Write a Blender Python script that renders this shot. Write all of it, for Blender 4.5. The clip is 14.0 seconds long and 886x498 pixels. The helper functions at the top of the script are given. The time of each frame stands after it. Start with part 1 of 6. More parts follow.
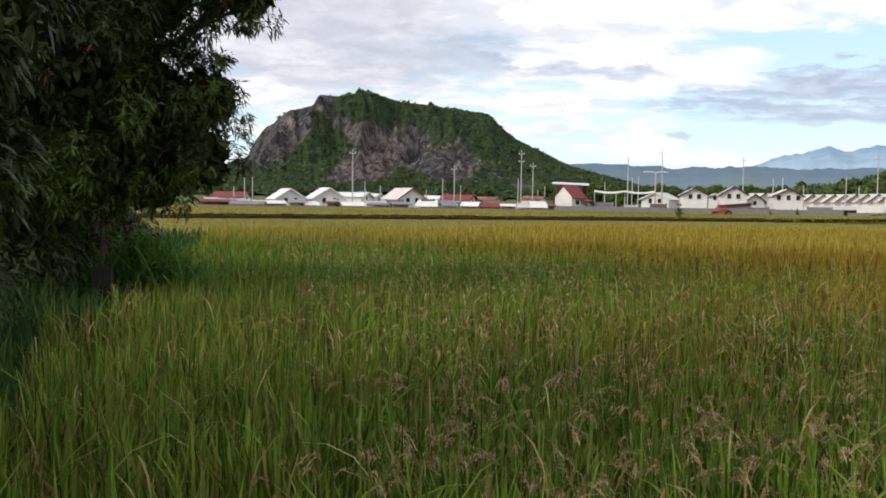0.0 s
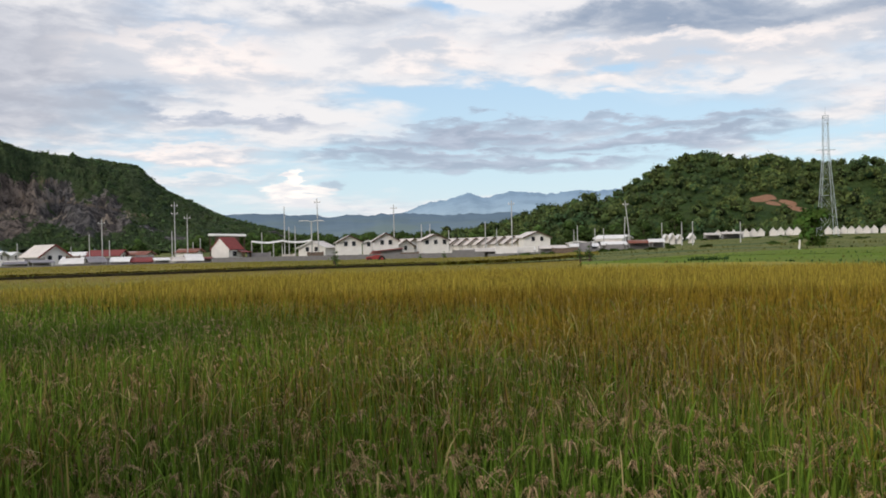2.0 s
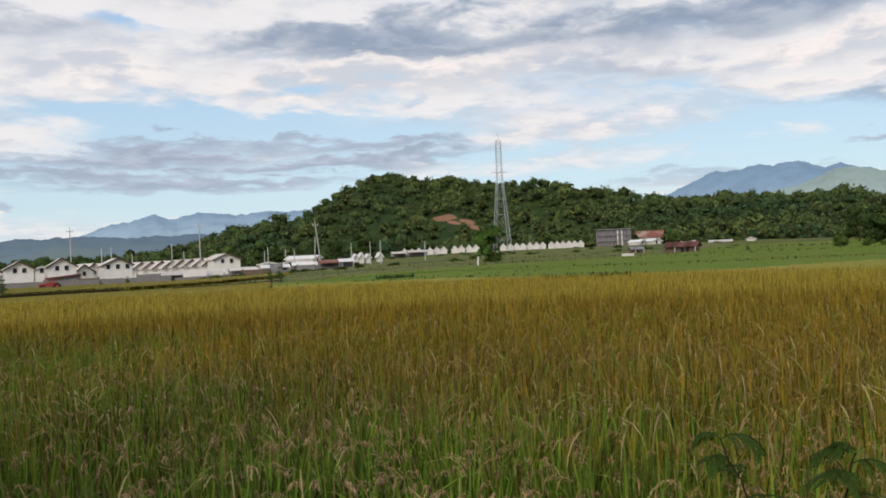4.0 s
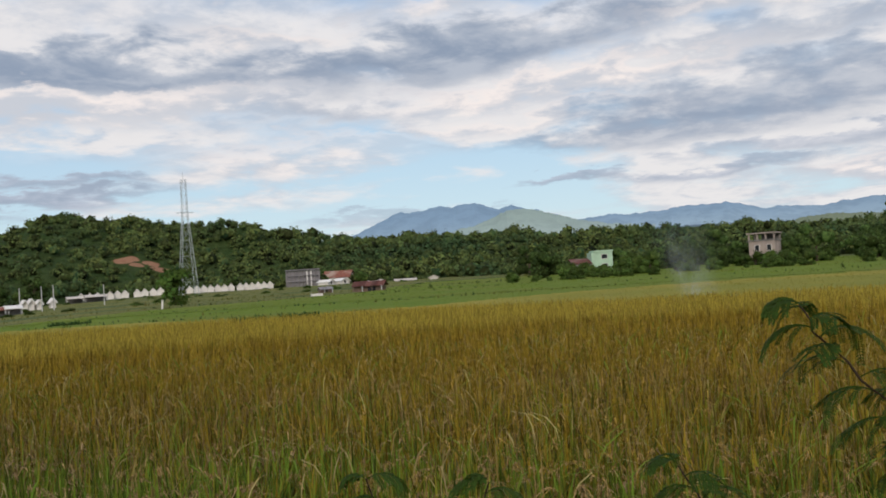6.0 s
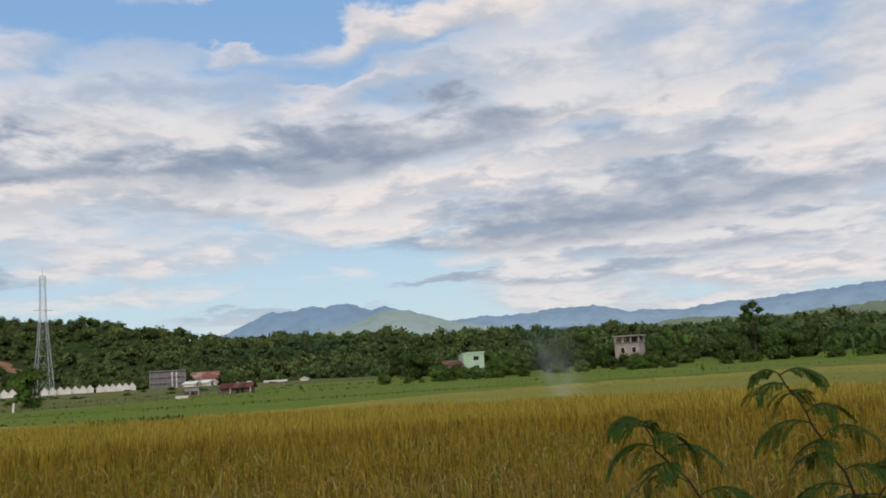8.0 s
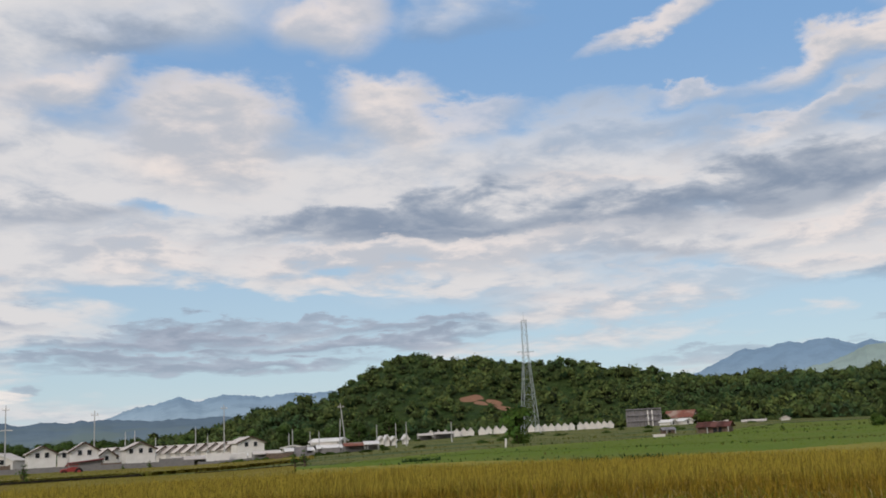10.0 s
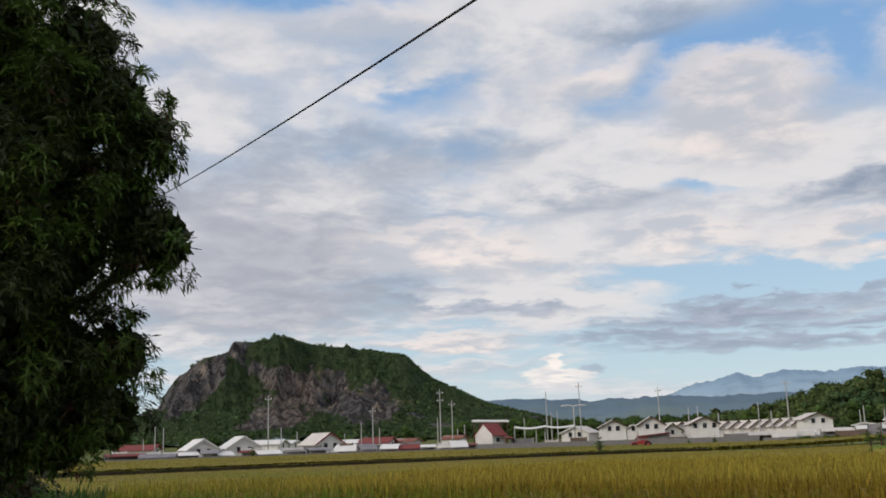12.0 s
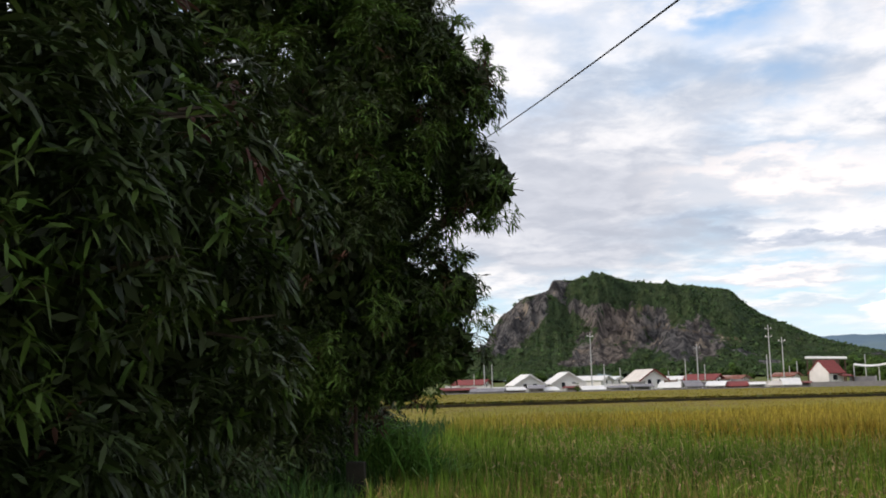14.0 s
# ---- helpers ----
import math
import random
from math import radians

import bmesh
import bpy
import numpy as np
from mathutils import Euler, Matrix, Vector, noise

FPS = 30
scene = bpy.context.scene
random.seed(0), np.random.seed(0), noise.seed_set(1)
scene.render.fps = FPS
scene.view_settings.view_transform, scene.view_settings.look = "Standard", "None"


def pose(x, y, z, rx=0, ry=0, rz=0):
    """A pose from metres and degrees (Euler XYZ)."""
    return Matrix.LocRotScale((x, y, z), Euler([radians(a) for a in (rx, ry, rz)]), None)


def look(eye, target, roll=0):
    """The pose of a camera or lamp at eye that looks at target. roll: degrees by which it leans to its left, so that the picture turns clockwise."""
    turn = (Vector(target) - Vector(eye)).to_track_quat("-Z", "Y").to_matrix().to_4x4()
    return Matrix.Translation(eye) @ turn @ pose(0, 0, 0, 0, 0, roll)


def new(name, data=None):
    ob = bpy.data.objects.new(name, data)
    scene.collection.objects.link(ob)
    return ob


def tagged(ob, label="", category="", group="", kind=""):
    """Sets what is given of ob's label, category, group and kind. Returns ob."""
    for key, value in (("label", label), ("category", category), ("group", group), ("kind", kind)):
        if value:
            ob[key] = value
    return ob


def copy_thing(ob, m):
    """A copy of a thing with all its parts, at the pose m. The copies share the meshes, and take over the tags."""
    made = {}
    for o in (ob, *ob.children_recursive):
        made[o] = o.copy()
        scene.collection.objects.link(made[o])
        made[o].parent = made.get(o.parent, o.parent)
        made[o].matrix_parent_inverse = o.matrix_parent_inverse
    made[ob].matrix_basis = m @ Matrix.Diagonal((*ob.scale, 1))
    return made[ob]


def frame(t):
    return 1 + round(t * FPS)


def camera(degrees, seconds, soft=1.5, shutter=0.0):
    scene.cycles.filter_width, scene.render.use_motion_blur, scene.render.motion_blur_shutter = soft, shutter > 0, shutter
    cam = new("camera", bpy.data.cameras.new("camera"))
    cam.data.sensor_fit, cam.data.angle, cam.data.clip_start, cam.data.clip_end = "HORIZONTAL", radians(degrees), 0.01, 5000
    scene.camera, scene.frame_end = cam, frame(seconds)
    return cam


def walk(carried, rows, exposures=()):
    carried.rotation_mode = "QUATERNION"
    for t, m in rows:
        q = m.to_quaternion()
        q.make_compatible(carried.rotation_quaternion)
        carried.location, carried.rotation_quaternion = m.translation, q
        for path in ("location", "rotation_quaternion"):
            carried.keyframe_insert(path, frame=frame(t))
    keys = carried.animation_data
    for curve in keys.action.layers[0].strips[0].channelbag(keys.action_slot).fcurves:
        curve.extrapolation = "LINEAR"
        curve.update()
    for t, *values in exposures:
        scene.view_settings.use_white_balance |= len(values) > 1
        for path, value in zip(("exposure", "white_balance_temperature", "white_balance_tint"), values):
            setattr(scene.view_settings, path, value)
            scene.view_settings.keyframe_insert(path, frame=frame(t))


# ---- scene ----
cam = camera(48.86, 14.0, soft=1.8)
EYE, ARM = 2.2, 0.3          # height of the pivot over the field, and the camera's reach from it
ROWS = [                     # seconds, yaw, pitch, roll
    (0.0, -11.07, -3.04, -0.87), (0.5, -18.59, -2.42, -0.35), (1.0, -22.88, -2.01, -0.06),
    (1.5, -26.19, -0.71, 0.28), (2.0, -30.95, -0.17, 1.16), (2.5, -35.82, -0.03, 1.20),
    (3.0, -40.11, -0.36, 1.34), (3.2, -42.04, -0.31, 1.55), (5.3, -60.93, 1.45, 3.2),
    (5.5, -63.20, 1.41, 3.17), (6.0, -67.03, 1.91, 3.59), (6.5, -71.50, 2.01, 4.32),
    (7.0, -76.25, 2.91, 3.80), (7.2, -77.03, 4.02, 3.70), (8.25, -72.9, 8.9, 3.1),
    (9.3, -59.15, 10.45, 2.60), (9.5, -56.38, 10.53, 2.49), (10.0, -47.39, 11.09, 2.76),
    (10.5, -38.60, 11.26, 2.82), (11.0, -32.35, 11.04, 2.19), (11.5, -24.94, 11.27, 2.34),
    (12.0, -15.74, 10.96, 1.74), (12.5, -9.54, 10.26, 1.69), (13.0, -3.86, 10.20, 1.89),
    (13.5, -1.04, 9.40, 1.88), (14.0, 2.81, 7.80, 1.29),
]
EXPOSURES = [(0.0, 0.42), (0.8, 0.31), (1.5, 0.12), (3.0, 0.03), (5.5, -0.09), (7.0, -0.12), (9.3, -0.28), (11.4, -0.27), (12.0, -0.20), (13.0, 0.05), (14.0, 0.28)]
walk(cam, [(t, pose(0, 0, EYE, 90 + pitch, roll, yaw) @ pose(0, 0, -ARM)) for t, yaw, pitch, roll in ROWS], EXPOSURES)

# ---- daylight ----
SUN_AZ, SUN_EL = -108.0, 27.0     # compass angle from +y towards +x, and height, in degrees
sun_way = Vector((math.sin(radians(SUN_AZ)) * math.cos(radians(SUN_EL)), math.cos(radians(SUN_AZ)) * math.cos(radians(SUN_EL)), math.sin(radians(SUN_EL))))
sun = new("sun", bpy.data.lights.new("sun", "SUN"))
sun.data.energy, sun.data.angle, sun.data.color = 1.8, radians(26.0), (1.0, 0.90, 0.76)
sun.matrix_world = look(sun_way * 50, (0, 0, 0))


class Net:
    """Short hand for a node tree."""

    def __init__(self, tree):
        self.tree = tree
        tree.nodes.clear()

    def add(self, kind, _ins=None):
        n = self.tree.nodes.new(kind)
        for k, v in (_ins or {}).items():
            self.put(n, k, v)
        return n

    def put(self, n, key, v):
        s = n.inputs[key]
        if isinstance(v, bpy.types.NodeSocket):
            self.tree.links.new(v, s)
        elif isinstance(v, bpy.types.Node):
            self.tree.links.new(v.outputs[0], s)
        else:
            s.default_value = v

    def math(self, op, a, b=0.0, c=None, clamp=False):
        n = self.add("ShaderNodeMath")
        n.operation, n.use_clamp = op, clamp
        self.put(n, 0, a), self.put(n, 1, b)
        if c is not None:
            self.put(n, 2, c)
        return n.outputs[0]

    def vmath(self, op, a, b=None):
        n = self.add("ShaderNodeVectorMath")
        n.operation = op
        self.put(n, 0, a)
        if b is not None:
            self.put(n, 1, b)
        return n

    def mix(self, fac, a, b, blend="MIX"):
        n = self.add("ShaderNodeMix")
        n.data_type, n.blend_type = "RGBA", blend
        for s, v in ((n.inputs[0], fac), (n.inputs[6], a), (n.inputs[7], b)):
            if isinstance(v, bpy.types.NodeSocket):
                self.tree.links.new(v, s)
            else:
                s.default_value = v if not isinstance(v, tuple) else (*v[:3], 1)
        return n.outputs[2]

    def noise(self, vec, scale, detail=4.0, rough=0.55, warp=0.0):
        n = self.add("ShaderNodeTexNoise", {"Scale": scale, "Detail": detail, "Roughness": rough, "Distortion": warp})
        if vec is not None:
            self.put(n, "Vector", vec)
        return n.outputs[0]

    def ramp(self, fac, lo, hi):
        n = self.add("ShaderNodeMapRange", {0: fac, 1: lo, 2: hi})
        n.interpolation_type = "SMOOTHSTEP"
        return n.outputs[0]


def build_sky():
    world = bpy.data.worlds.new("sky")
    scene.world = world
    world.use_nodes = True
    n = Net(world.node_tree)
    sky = n.add("ShaderNodeTexSky")
    sky.sky_type, sky.sun_disc = "NISHITA", False
    sky.sun_elevation, sky.sun_rotation = radians(SUN_EL), radians(SUN_AZ)
    sky.air_density, sky.dust_density, sky.ozone_density = 1.0, 0.6, 1.5
    d = n.add("ShaderNodeTexCoord").outputs["Generated"]
    xyz = n.add("ShaderNodeSeparateXYZ", {0: d})
    x, y, z = xyz.outputs
    up = n.math("MAXIMUM", z, 0.0)
    # cloud decks seen in perspective on a flat ceiling
    k = n.math("DIVIDE", 1.0, n.math("ADD", up, 0.15))
    flat = n.add("ShaderNodeCombineXYZ", {0: n.math("MULTIPLY", x, k), 1: n.math("MULTIPLY", y, k), 2: 0.0}).outputs[0]
    big = n.noise(flat, 1.0, 6.0, 0.52, 0.2)
    mid = n.noise(flat, 2.3, 8.0, 0.53, 0.2)
    fine = n.noise(flat, 6.5, 8.0, 0.60, 0.25)
    other = n.noise(n.vmath("ADD", flat, (7.3, 2.1, 0.0)).outputs[0], 1.9, 7.0, 0.6)
    # compass angle and height in degrees, frayed by the noise
    az0 = n.math("MULTIPLY", n.math("ARCTAN2", x, y), 57.2958)
    el0 = n.math("MULTIPLY", n.math("ARCSINE", z), 57.2958)
    low = n.ramp(el0, 0.0, 15.0)
    az = n.math("ADD", az0, n.math("MULTIPLY", n.math("SUBTRACT", other, 0.5), 8.0))
    fray = n.math("ADD", n.math("MULTIPLY", n.math("SUBTRACT", mid, 0.5), 7.0), n.math("MULTIPLY", n.math("SUBTRACT", fine, 0.5), 3.0))
    el = n.math("ADD", el0, n.math("MULTIPLY", fray, n.math("ADD", n.math("MULTIPLY", low, 0.8), 0.2)))
    rag = n.math("ADD", n.math("MULTIPLY", n.math("SUBTRACT", fine, 0.5), 1.1), n.math("MULTIPLY", n.math("SUBTRACT", mid, 0.5), 1.0))

    def reach(row):
        """How far from a bank's middle, in its own size, and the height in it."""
        a, e, wa, we, slope = row[:5]
        da = n.math("SUBTRACT", az, a)
        de = n.math("DIVIDE", n.math("SUBTRACT", n.math("SUBTRACT", el, e), n.math("MULTIPLY", da, slope)), we)
        da = n.math("DIVIDE", da, wa)
        return n.math("SQRT", n.math("ADD", n.math("MULTIPLY", da, da), n.math("MULTIPLY", de, de))), de

    # rows: compass angle, height, half width, half height, slope, amount
    clear = 0.0
    for row in [(60, 21.8, 17, 4.6, 0, 1.0), (38.5, 20.3, 4, 1.4, 0, 0.6), (15, 20.2, 4.5, 0.8, 0, 0.4), (4, 25.8, 9, 1.7, 0, 0.8), (32, 13.8, 2.5, 0.8, 0, 0.6), (33, 8.0, 10, 1.4, 0, 0.9), (46, 8.0, 7, 1.2, 0, 0.8), (36, 4.2, 30, 2.2, 0, 0.75), (70, 6.0, 8, 2.0, 0, 0.9), (-4, 3.0, 8, 1.5, 0, 0.5), (29.5, 14.5, 3, 0.7, 0, 0.4)]:
        r, _ = reach(row)
        clear = n.math("ADD", clear, n.math("MULTIPLY", n.math("EXPONENT", n.math("MULTIPLY", n.math("MULTIPLY", r, r), -1.0)), row[5]))
    dens = n.math("ADD", n.math("ADD", n.math("MULTIPLY", big, 0.5), n.math("MULTIPLY", mid, 0.5)), 0.09)
    dens = n.math("SUBTRACT", dens, n.math("MULTIPLY", clear, 0.24))
    cover = n.ramp(dens, 0.44, 0.60)
    blue = n.mix(n.ramp(up, 0.02, 0.42), (6.4, 8.3, 9.6), (2.9, 5.4, 9.3))
    blue = n.mix(0.3, blue, sky.outputs[0])
    tone = n.math("ADD", n.math("MULTIPLY", n.math("SUBTRACT", mid, 0.5), 2.0), n.math("MULTIPLY", n.math("SUBTRACT", fine, 0.5), 1.9))
    veil = n.mix(n.ramp(n.math("ADD", tone, n.math("SUBTRACT", big, 0.5)), -0.35, 0.35), (6.3, 6.6, 7.3), (8.9, 8.6, 8.6))
    col = n.mix(n.math("MULTIPLY", cover, 0.95), blue, veil)

    def lay(col, rows, base, top, hard, lift):
        """Clouds laid over the sky one after another: shaded below, lit above."""
        for row in rows:
            r, de = reach(row)
            alpha = n.math("MULTIPLY", n.ramp(n.math("ADD", r, rag), 1.4, hard), row[5])
            shade = n.ramp(n.math("ADD", n.math("ADD", n.math("MULTIPLY", de, lift), 0.5), tone), 0.0, 1.0)
            col = n.mix(alpha, col, n.mix(shade, base, top))
        return col
    col = lay(col, [(20, 23.5, 11, 2.4, 0, 0.7), (57, 16.0, 7, 2.2, 0.05, 0.7), (33, 24.2, 4, 2.2, 0, 0.7), (79, 18.0, 8, 1.5, 0.14, 0.8), (52, 8.7, 9, 1.0, 0, 0.5), (8, 18, 6, 2, 0, 0.5), (85, 15.5, 11, 1.5, 0.05, 0.5), (-8, 15, 9, 6, 0, 0.5)],
              (5.2, 5.8, 6.8), (8.9, 8.7, 8.8), 0.35, 0.4)
    col = lay(col, [(4.5, 11.0, 11, 5.0, 0, 0.9), (6, 7.5, 9, 1.3, 0, 0.6)], (4.5, 4.7, 5.4), (5.6, 5.8, 6.5), 0.3, 0.3)
    col = lay(col, [(48, 12.8, 10.5, 1.35, 0.02, 0.95), (70, 13.7, 14, 1.45, 0.13, 0.98), (88, 9.4, 12, 1.7, 0.03, 0.75), (88, 12.6, 9, 0.9, 0.05, 0.45), (28, 22.8, 3.6, 1.2, 0, 0.6), (25, 13.5, 5, 1.0, 0, 0.5), (45, 13.4, 7, 0.7, 0, 0.5), (14, 16.5, 9, 1.6, 0, 0.35), (60, 10.2, 5, 0.5, 0, 0.35), (79, 7.8, 8, 0.7, 0.03, 0.6), (50, 24, 4, 0.8, 0, 0.25)],
              (2.9, 3.6, 4.8), (4.9, 5.4, 6.3), 0.5, 0.35)
    col = lay(col, [(20, 7.5, 5.5, 0.42, 0, 0.8), (33, 6.2, 8, 0.45, 0.02, 0.95), (42, 5.7, 8, 0.42, 0.02, 0.9), (29, 5.3, 6, 0.34, 0, 0.85), (39, 6.9, 6, 0.30, 0, 0.75), (35, 4.7, 8, 0.36, 0, 0.85), (46, 6.6, 4.5, 0.33, 0, 0.8), (29, 6.7, 4, 0.3, 0, 0.6), (75, 5.6, 4, 0.30, 0.02, 0.8), (83, 5.4, 5, 0.35, 0.03, 0.7), (64, 4.0, 6, 0.3, 0, 0.5), (90, 6.6, 9, 0.6, 0, 0.6), (13, 8.6, 4, 0.35, 0, 0.5), (24.6, 3.6, 0.9, 0.3, 0.2, 0.6)],
              (3.6, 4.2, 5.3), (5.0, 5.5, 6.6), 0.5, 0.3)
    col = lay(col, [(34, 17.6, 5.2, 2.4, 0, 0.95), (45.5, 19.2, 3.6, 1.9, 0, 0.95), (51, 18.8, 3, 0.9, 0, 0.55), (41.5, 24.0, 3.6, 1.8, 0, 0.85), (62, 23.6, 4.8, 0.7, 0.25, 0.85), (62.5, 18.6, 2, 0.5, 0.1, 0.6), (76, 20.6, 10, 1.1, 0.17, 0.95), (25.5, 20.0, 3, 1.3, 0.1, 0.85), (13, 23.6, 5, 1.3, 0, 0.5), (58, 14.8, 5, 0.7, 0.05, 0.5), (70, 16.5, 5, 0.6, 0.14, 0.6)],
              (6.2, 6.4, 7.0), (10.2, 9.1, 8.6), 0.5, 0.5)
    col = lay(col, [(46.5, 10.7, 11, 0.85, 0, 0.9), (75, 11.2, 11, 0.9, 0.06, 0.85), (17, 10.5, 6, 1.4, 0, 0.95), (30.5, 10.9, 3.6, 0.7, 0, 0.65), (59, 7.7, 9, 0.9, 0, 0.5), (15.8, 5.4, 4.8, 0.48, 0, 0.95), (93.5, 4.6, 7, 0.6, 0, 0.75), (97, 11.6, 3, 1.0, 0, 0.75), (17, 3.9, 4, 0.4, 0, 0.6), (72, 9.3, 8, 0.5, 0.03, 0.5), (88, 15.0, 9, 0.6, 0.08, 0.6)],
              (6.4, 6.6, 7.2), (10.2, 9.2, 8.8), 0.5, 0.5)
    col = lay(col, [(22.9, 3.2, 1.3, 0.8, 0, 1.0), (22.6, 4.0, 0.7, 0.6, 0, 1.0)], (8.0, 7.9, 8.2), (11.5, 10.6, 9.8), 0.75, 0.5)
    # pale haze at the horizon
    col = n.mix(n.math("MULTIPLY", n.ramp(up, 0.075, 0.0), 0.55), col, (7.6, 8.2, 8.6))
    bg = n.add("ShaderNodeBackground", {"Color": col, "Strength": 0.1})
    n.add("ShaderNodeOutputWorld", {0: bg})


build_sky()


# ---- materials ----
def material(name, a, b=None, scale=3.0, rough=0.8, bump=0.0, island=0.0, third=None, bump_depth=0.02, soft_light=0.0, metal=0.0, spec=0.08, stretch=None, random_ob=0.0, where="Object"):
    """a and b: the two colours that grain mixes; third: a colour for larger patches; island: how far single pieces differ; soft_light: light let through (leaves)."""
    m = bpy.data.materials.new(name)
    m.use_nodes = True
    n = Net(m.node_tree)
    b = b or tuple(v * 0.75 for v in a)
    vec = n.add("ShaderNodeTexCoord").outputs["Object"] if where == "Object" else n.add("ShaderNodeNewGeometry").outputs["Position"]
    if stretch:
        vec = n.vmath("MULTIPLY", vec, stretch).outputs[0]
    grain = n.noise(vec, scale, 6.0, 0.6)
    col = n.mix(n.ramp(grain, 0.3, 0.7), a, b)
    if third:
        col = n.mix(n.ramp(n.noise(vec, scale * 0.17, 3.0), 0.45, 0.68), col, third)
    if island:
        r = n.add("ShaderNodeNewGeometry").outputs["Random Per Island"]
        v = n.math("ADD", n.math("MULTIPLY", r, 2 * island), 1 - island)
        hsv = n.add("ShaderNodeHueSaturation", {"Hue": n.math("ADD", n.math("MULTIPLY", r, 0.03), 0.485), "Value": v, "Color": col})
        col = hsv.outputs[0]
    if random_ob:
        r = n.add("ShaderNodeObjectInfo").outputs["Random"]
        col = n.add("ShaderNodeHueSaturation", {"Value": n.math("ADD", n.math("MULTIPLY", r, 2 * random_ob), 1 - random_ob), "Color": col}).outputs[0]
    p = n.add("ShaderNodeBsdfPrincipled", {"Base Color": col, "Roughness": rough, "Metallic": metal, "Specular IOR Level": spec})
    if bump:
        bp = n.add("ShaderNodeBump", {"Strength": min(bump, 1.0), "Distance": bump_depth, "Height": n.noise(vec, scale * 2.3, 6.0)})
        n.put(p, "Normal", bp)
    out = p.outputs[0]
    if soft_light:
        tl = n.add("ShaderNodeBsdfTranslucent", {"Color": col})
        out = n.add("ShaderNodeMixShader", {0: soft_light, 1: p.outputs[0], 2: tl.outputs[0]}).outputs[0]
    n.add("ShaderNodeOutputMaterial", {0: out})
    return m


def crop_material(name, green, gold, lean, island=0.3, soft_light=0.3):
    """Rice: greener in patches and towards the trees, golden where it ripens. lean shifts it to gold."""
    m = bpy.data.materials.new(name)
    m.use_nodes = True
    n = Net(m.node_tree)
    geo = n.add("ShaderNodeNewGeometry")
    pos = geo.outputs["Position"]
    px, py, pz = n.add("ShaderNodeSeparateXYZ", {0: pos}).outputs
    patch = n.noise(n.vmath("MULTIPLY", pos, (1, 1, 0.1)).outputs[0], 0.33, 4.0, 0.6)
    ripe = n.math("ADD", patch, n.math("MULTIPLY", n.ramp(n.math("ADD", px, n.math("MULTIPLY", py, 0.10)), -1.0, 20.0), 0.46))
    ripe = n.math("ADD", ripe, n.math("MULTIPLY", geo.outputs["Random Per Island"], 0.45))
    # first, the mango trees' shade painted as deeper green; second, a greener patch
    for hx, hy, rx, ry, amount in ((2.0, 21.0, 8.0, 9.0, 0.42), (4.6, 5.2, 3.2, 2.6, 0.30)):
        ux, uy = n.math("DIVIDE", n.math("SUBTRACT", px, hx), rx), n.math("DIVIDE", n.math("SUBTRACT", py, hy), ry)
        green_lens = n.math("EXPONENT", n.math("MULTIPLY", n.math("ADD", n.math("MULTIPLY", ux, ux), n.math("MULTIPLY", uy, uy)), -1.0))
        ripe = n.math("SUBTRACT", ripe, n.math("MULTIPLY", green_lens, amount))
    fac = n.ramp(n.math("ADD", ripe, lean), 0.62, 1.05)
    col = n.mix(fac, green, gold)
    r = geo.outputs["Random Per Island"]
    r2 = n.math("FRACT", n.math("MULTIPLY", r, 17.3))
    col = n.add("ShaderNodeHueSaturation", {"Value": n.math("ADD", n.math("MULTIPLY", r2, 2 * island), 1 - island), "Color": col}).outputs[0]
    p = n.add("ShaderNodeBsdfPrincipled", {"Base Color": col, "Roughness": 0.75, "Specular IOR Level": 0.12})
    tl = n.add("ShaderNodeBsdfTranslucent", {"Color": col})
    out = n.add("ShaderNodeMixShader", {0: soft_light, 1: p.outputs[0], 2: tl.outputs[0]})
    n.add("ShaderNodeOutputMaterial", {0: out})
    return m


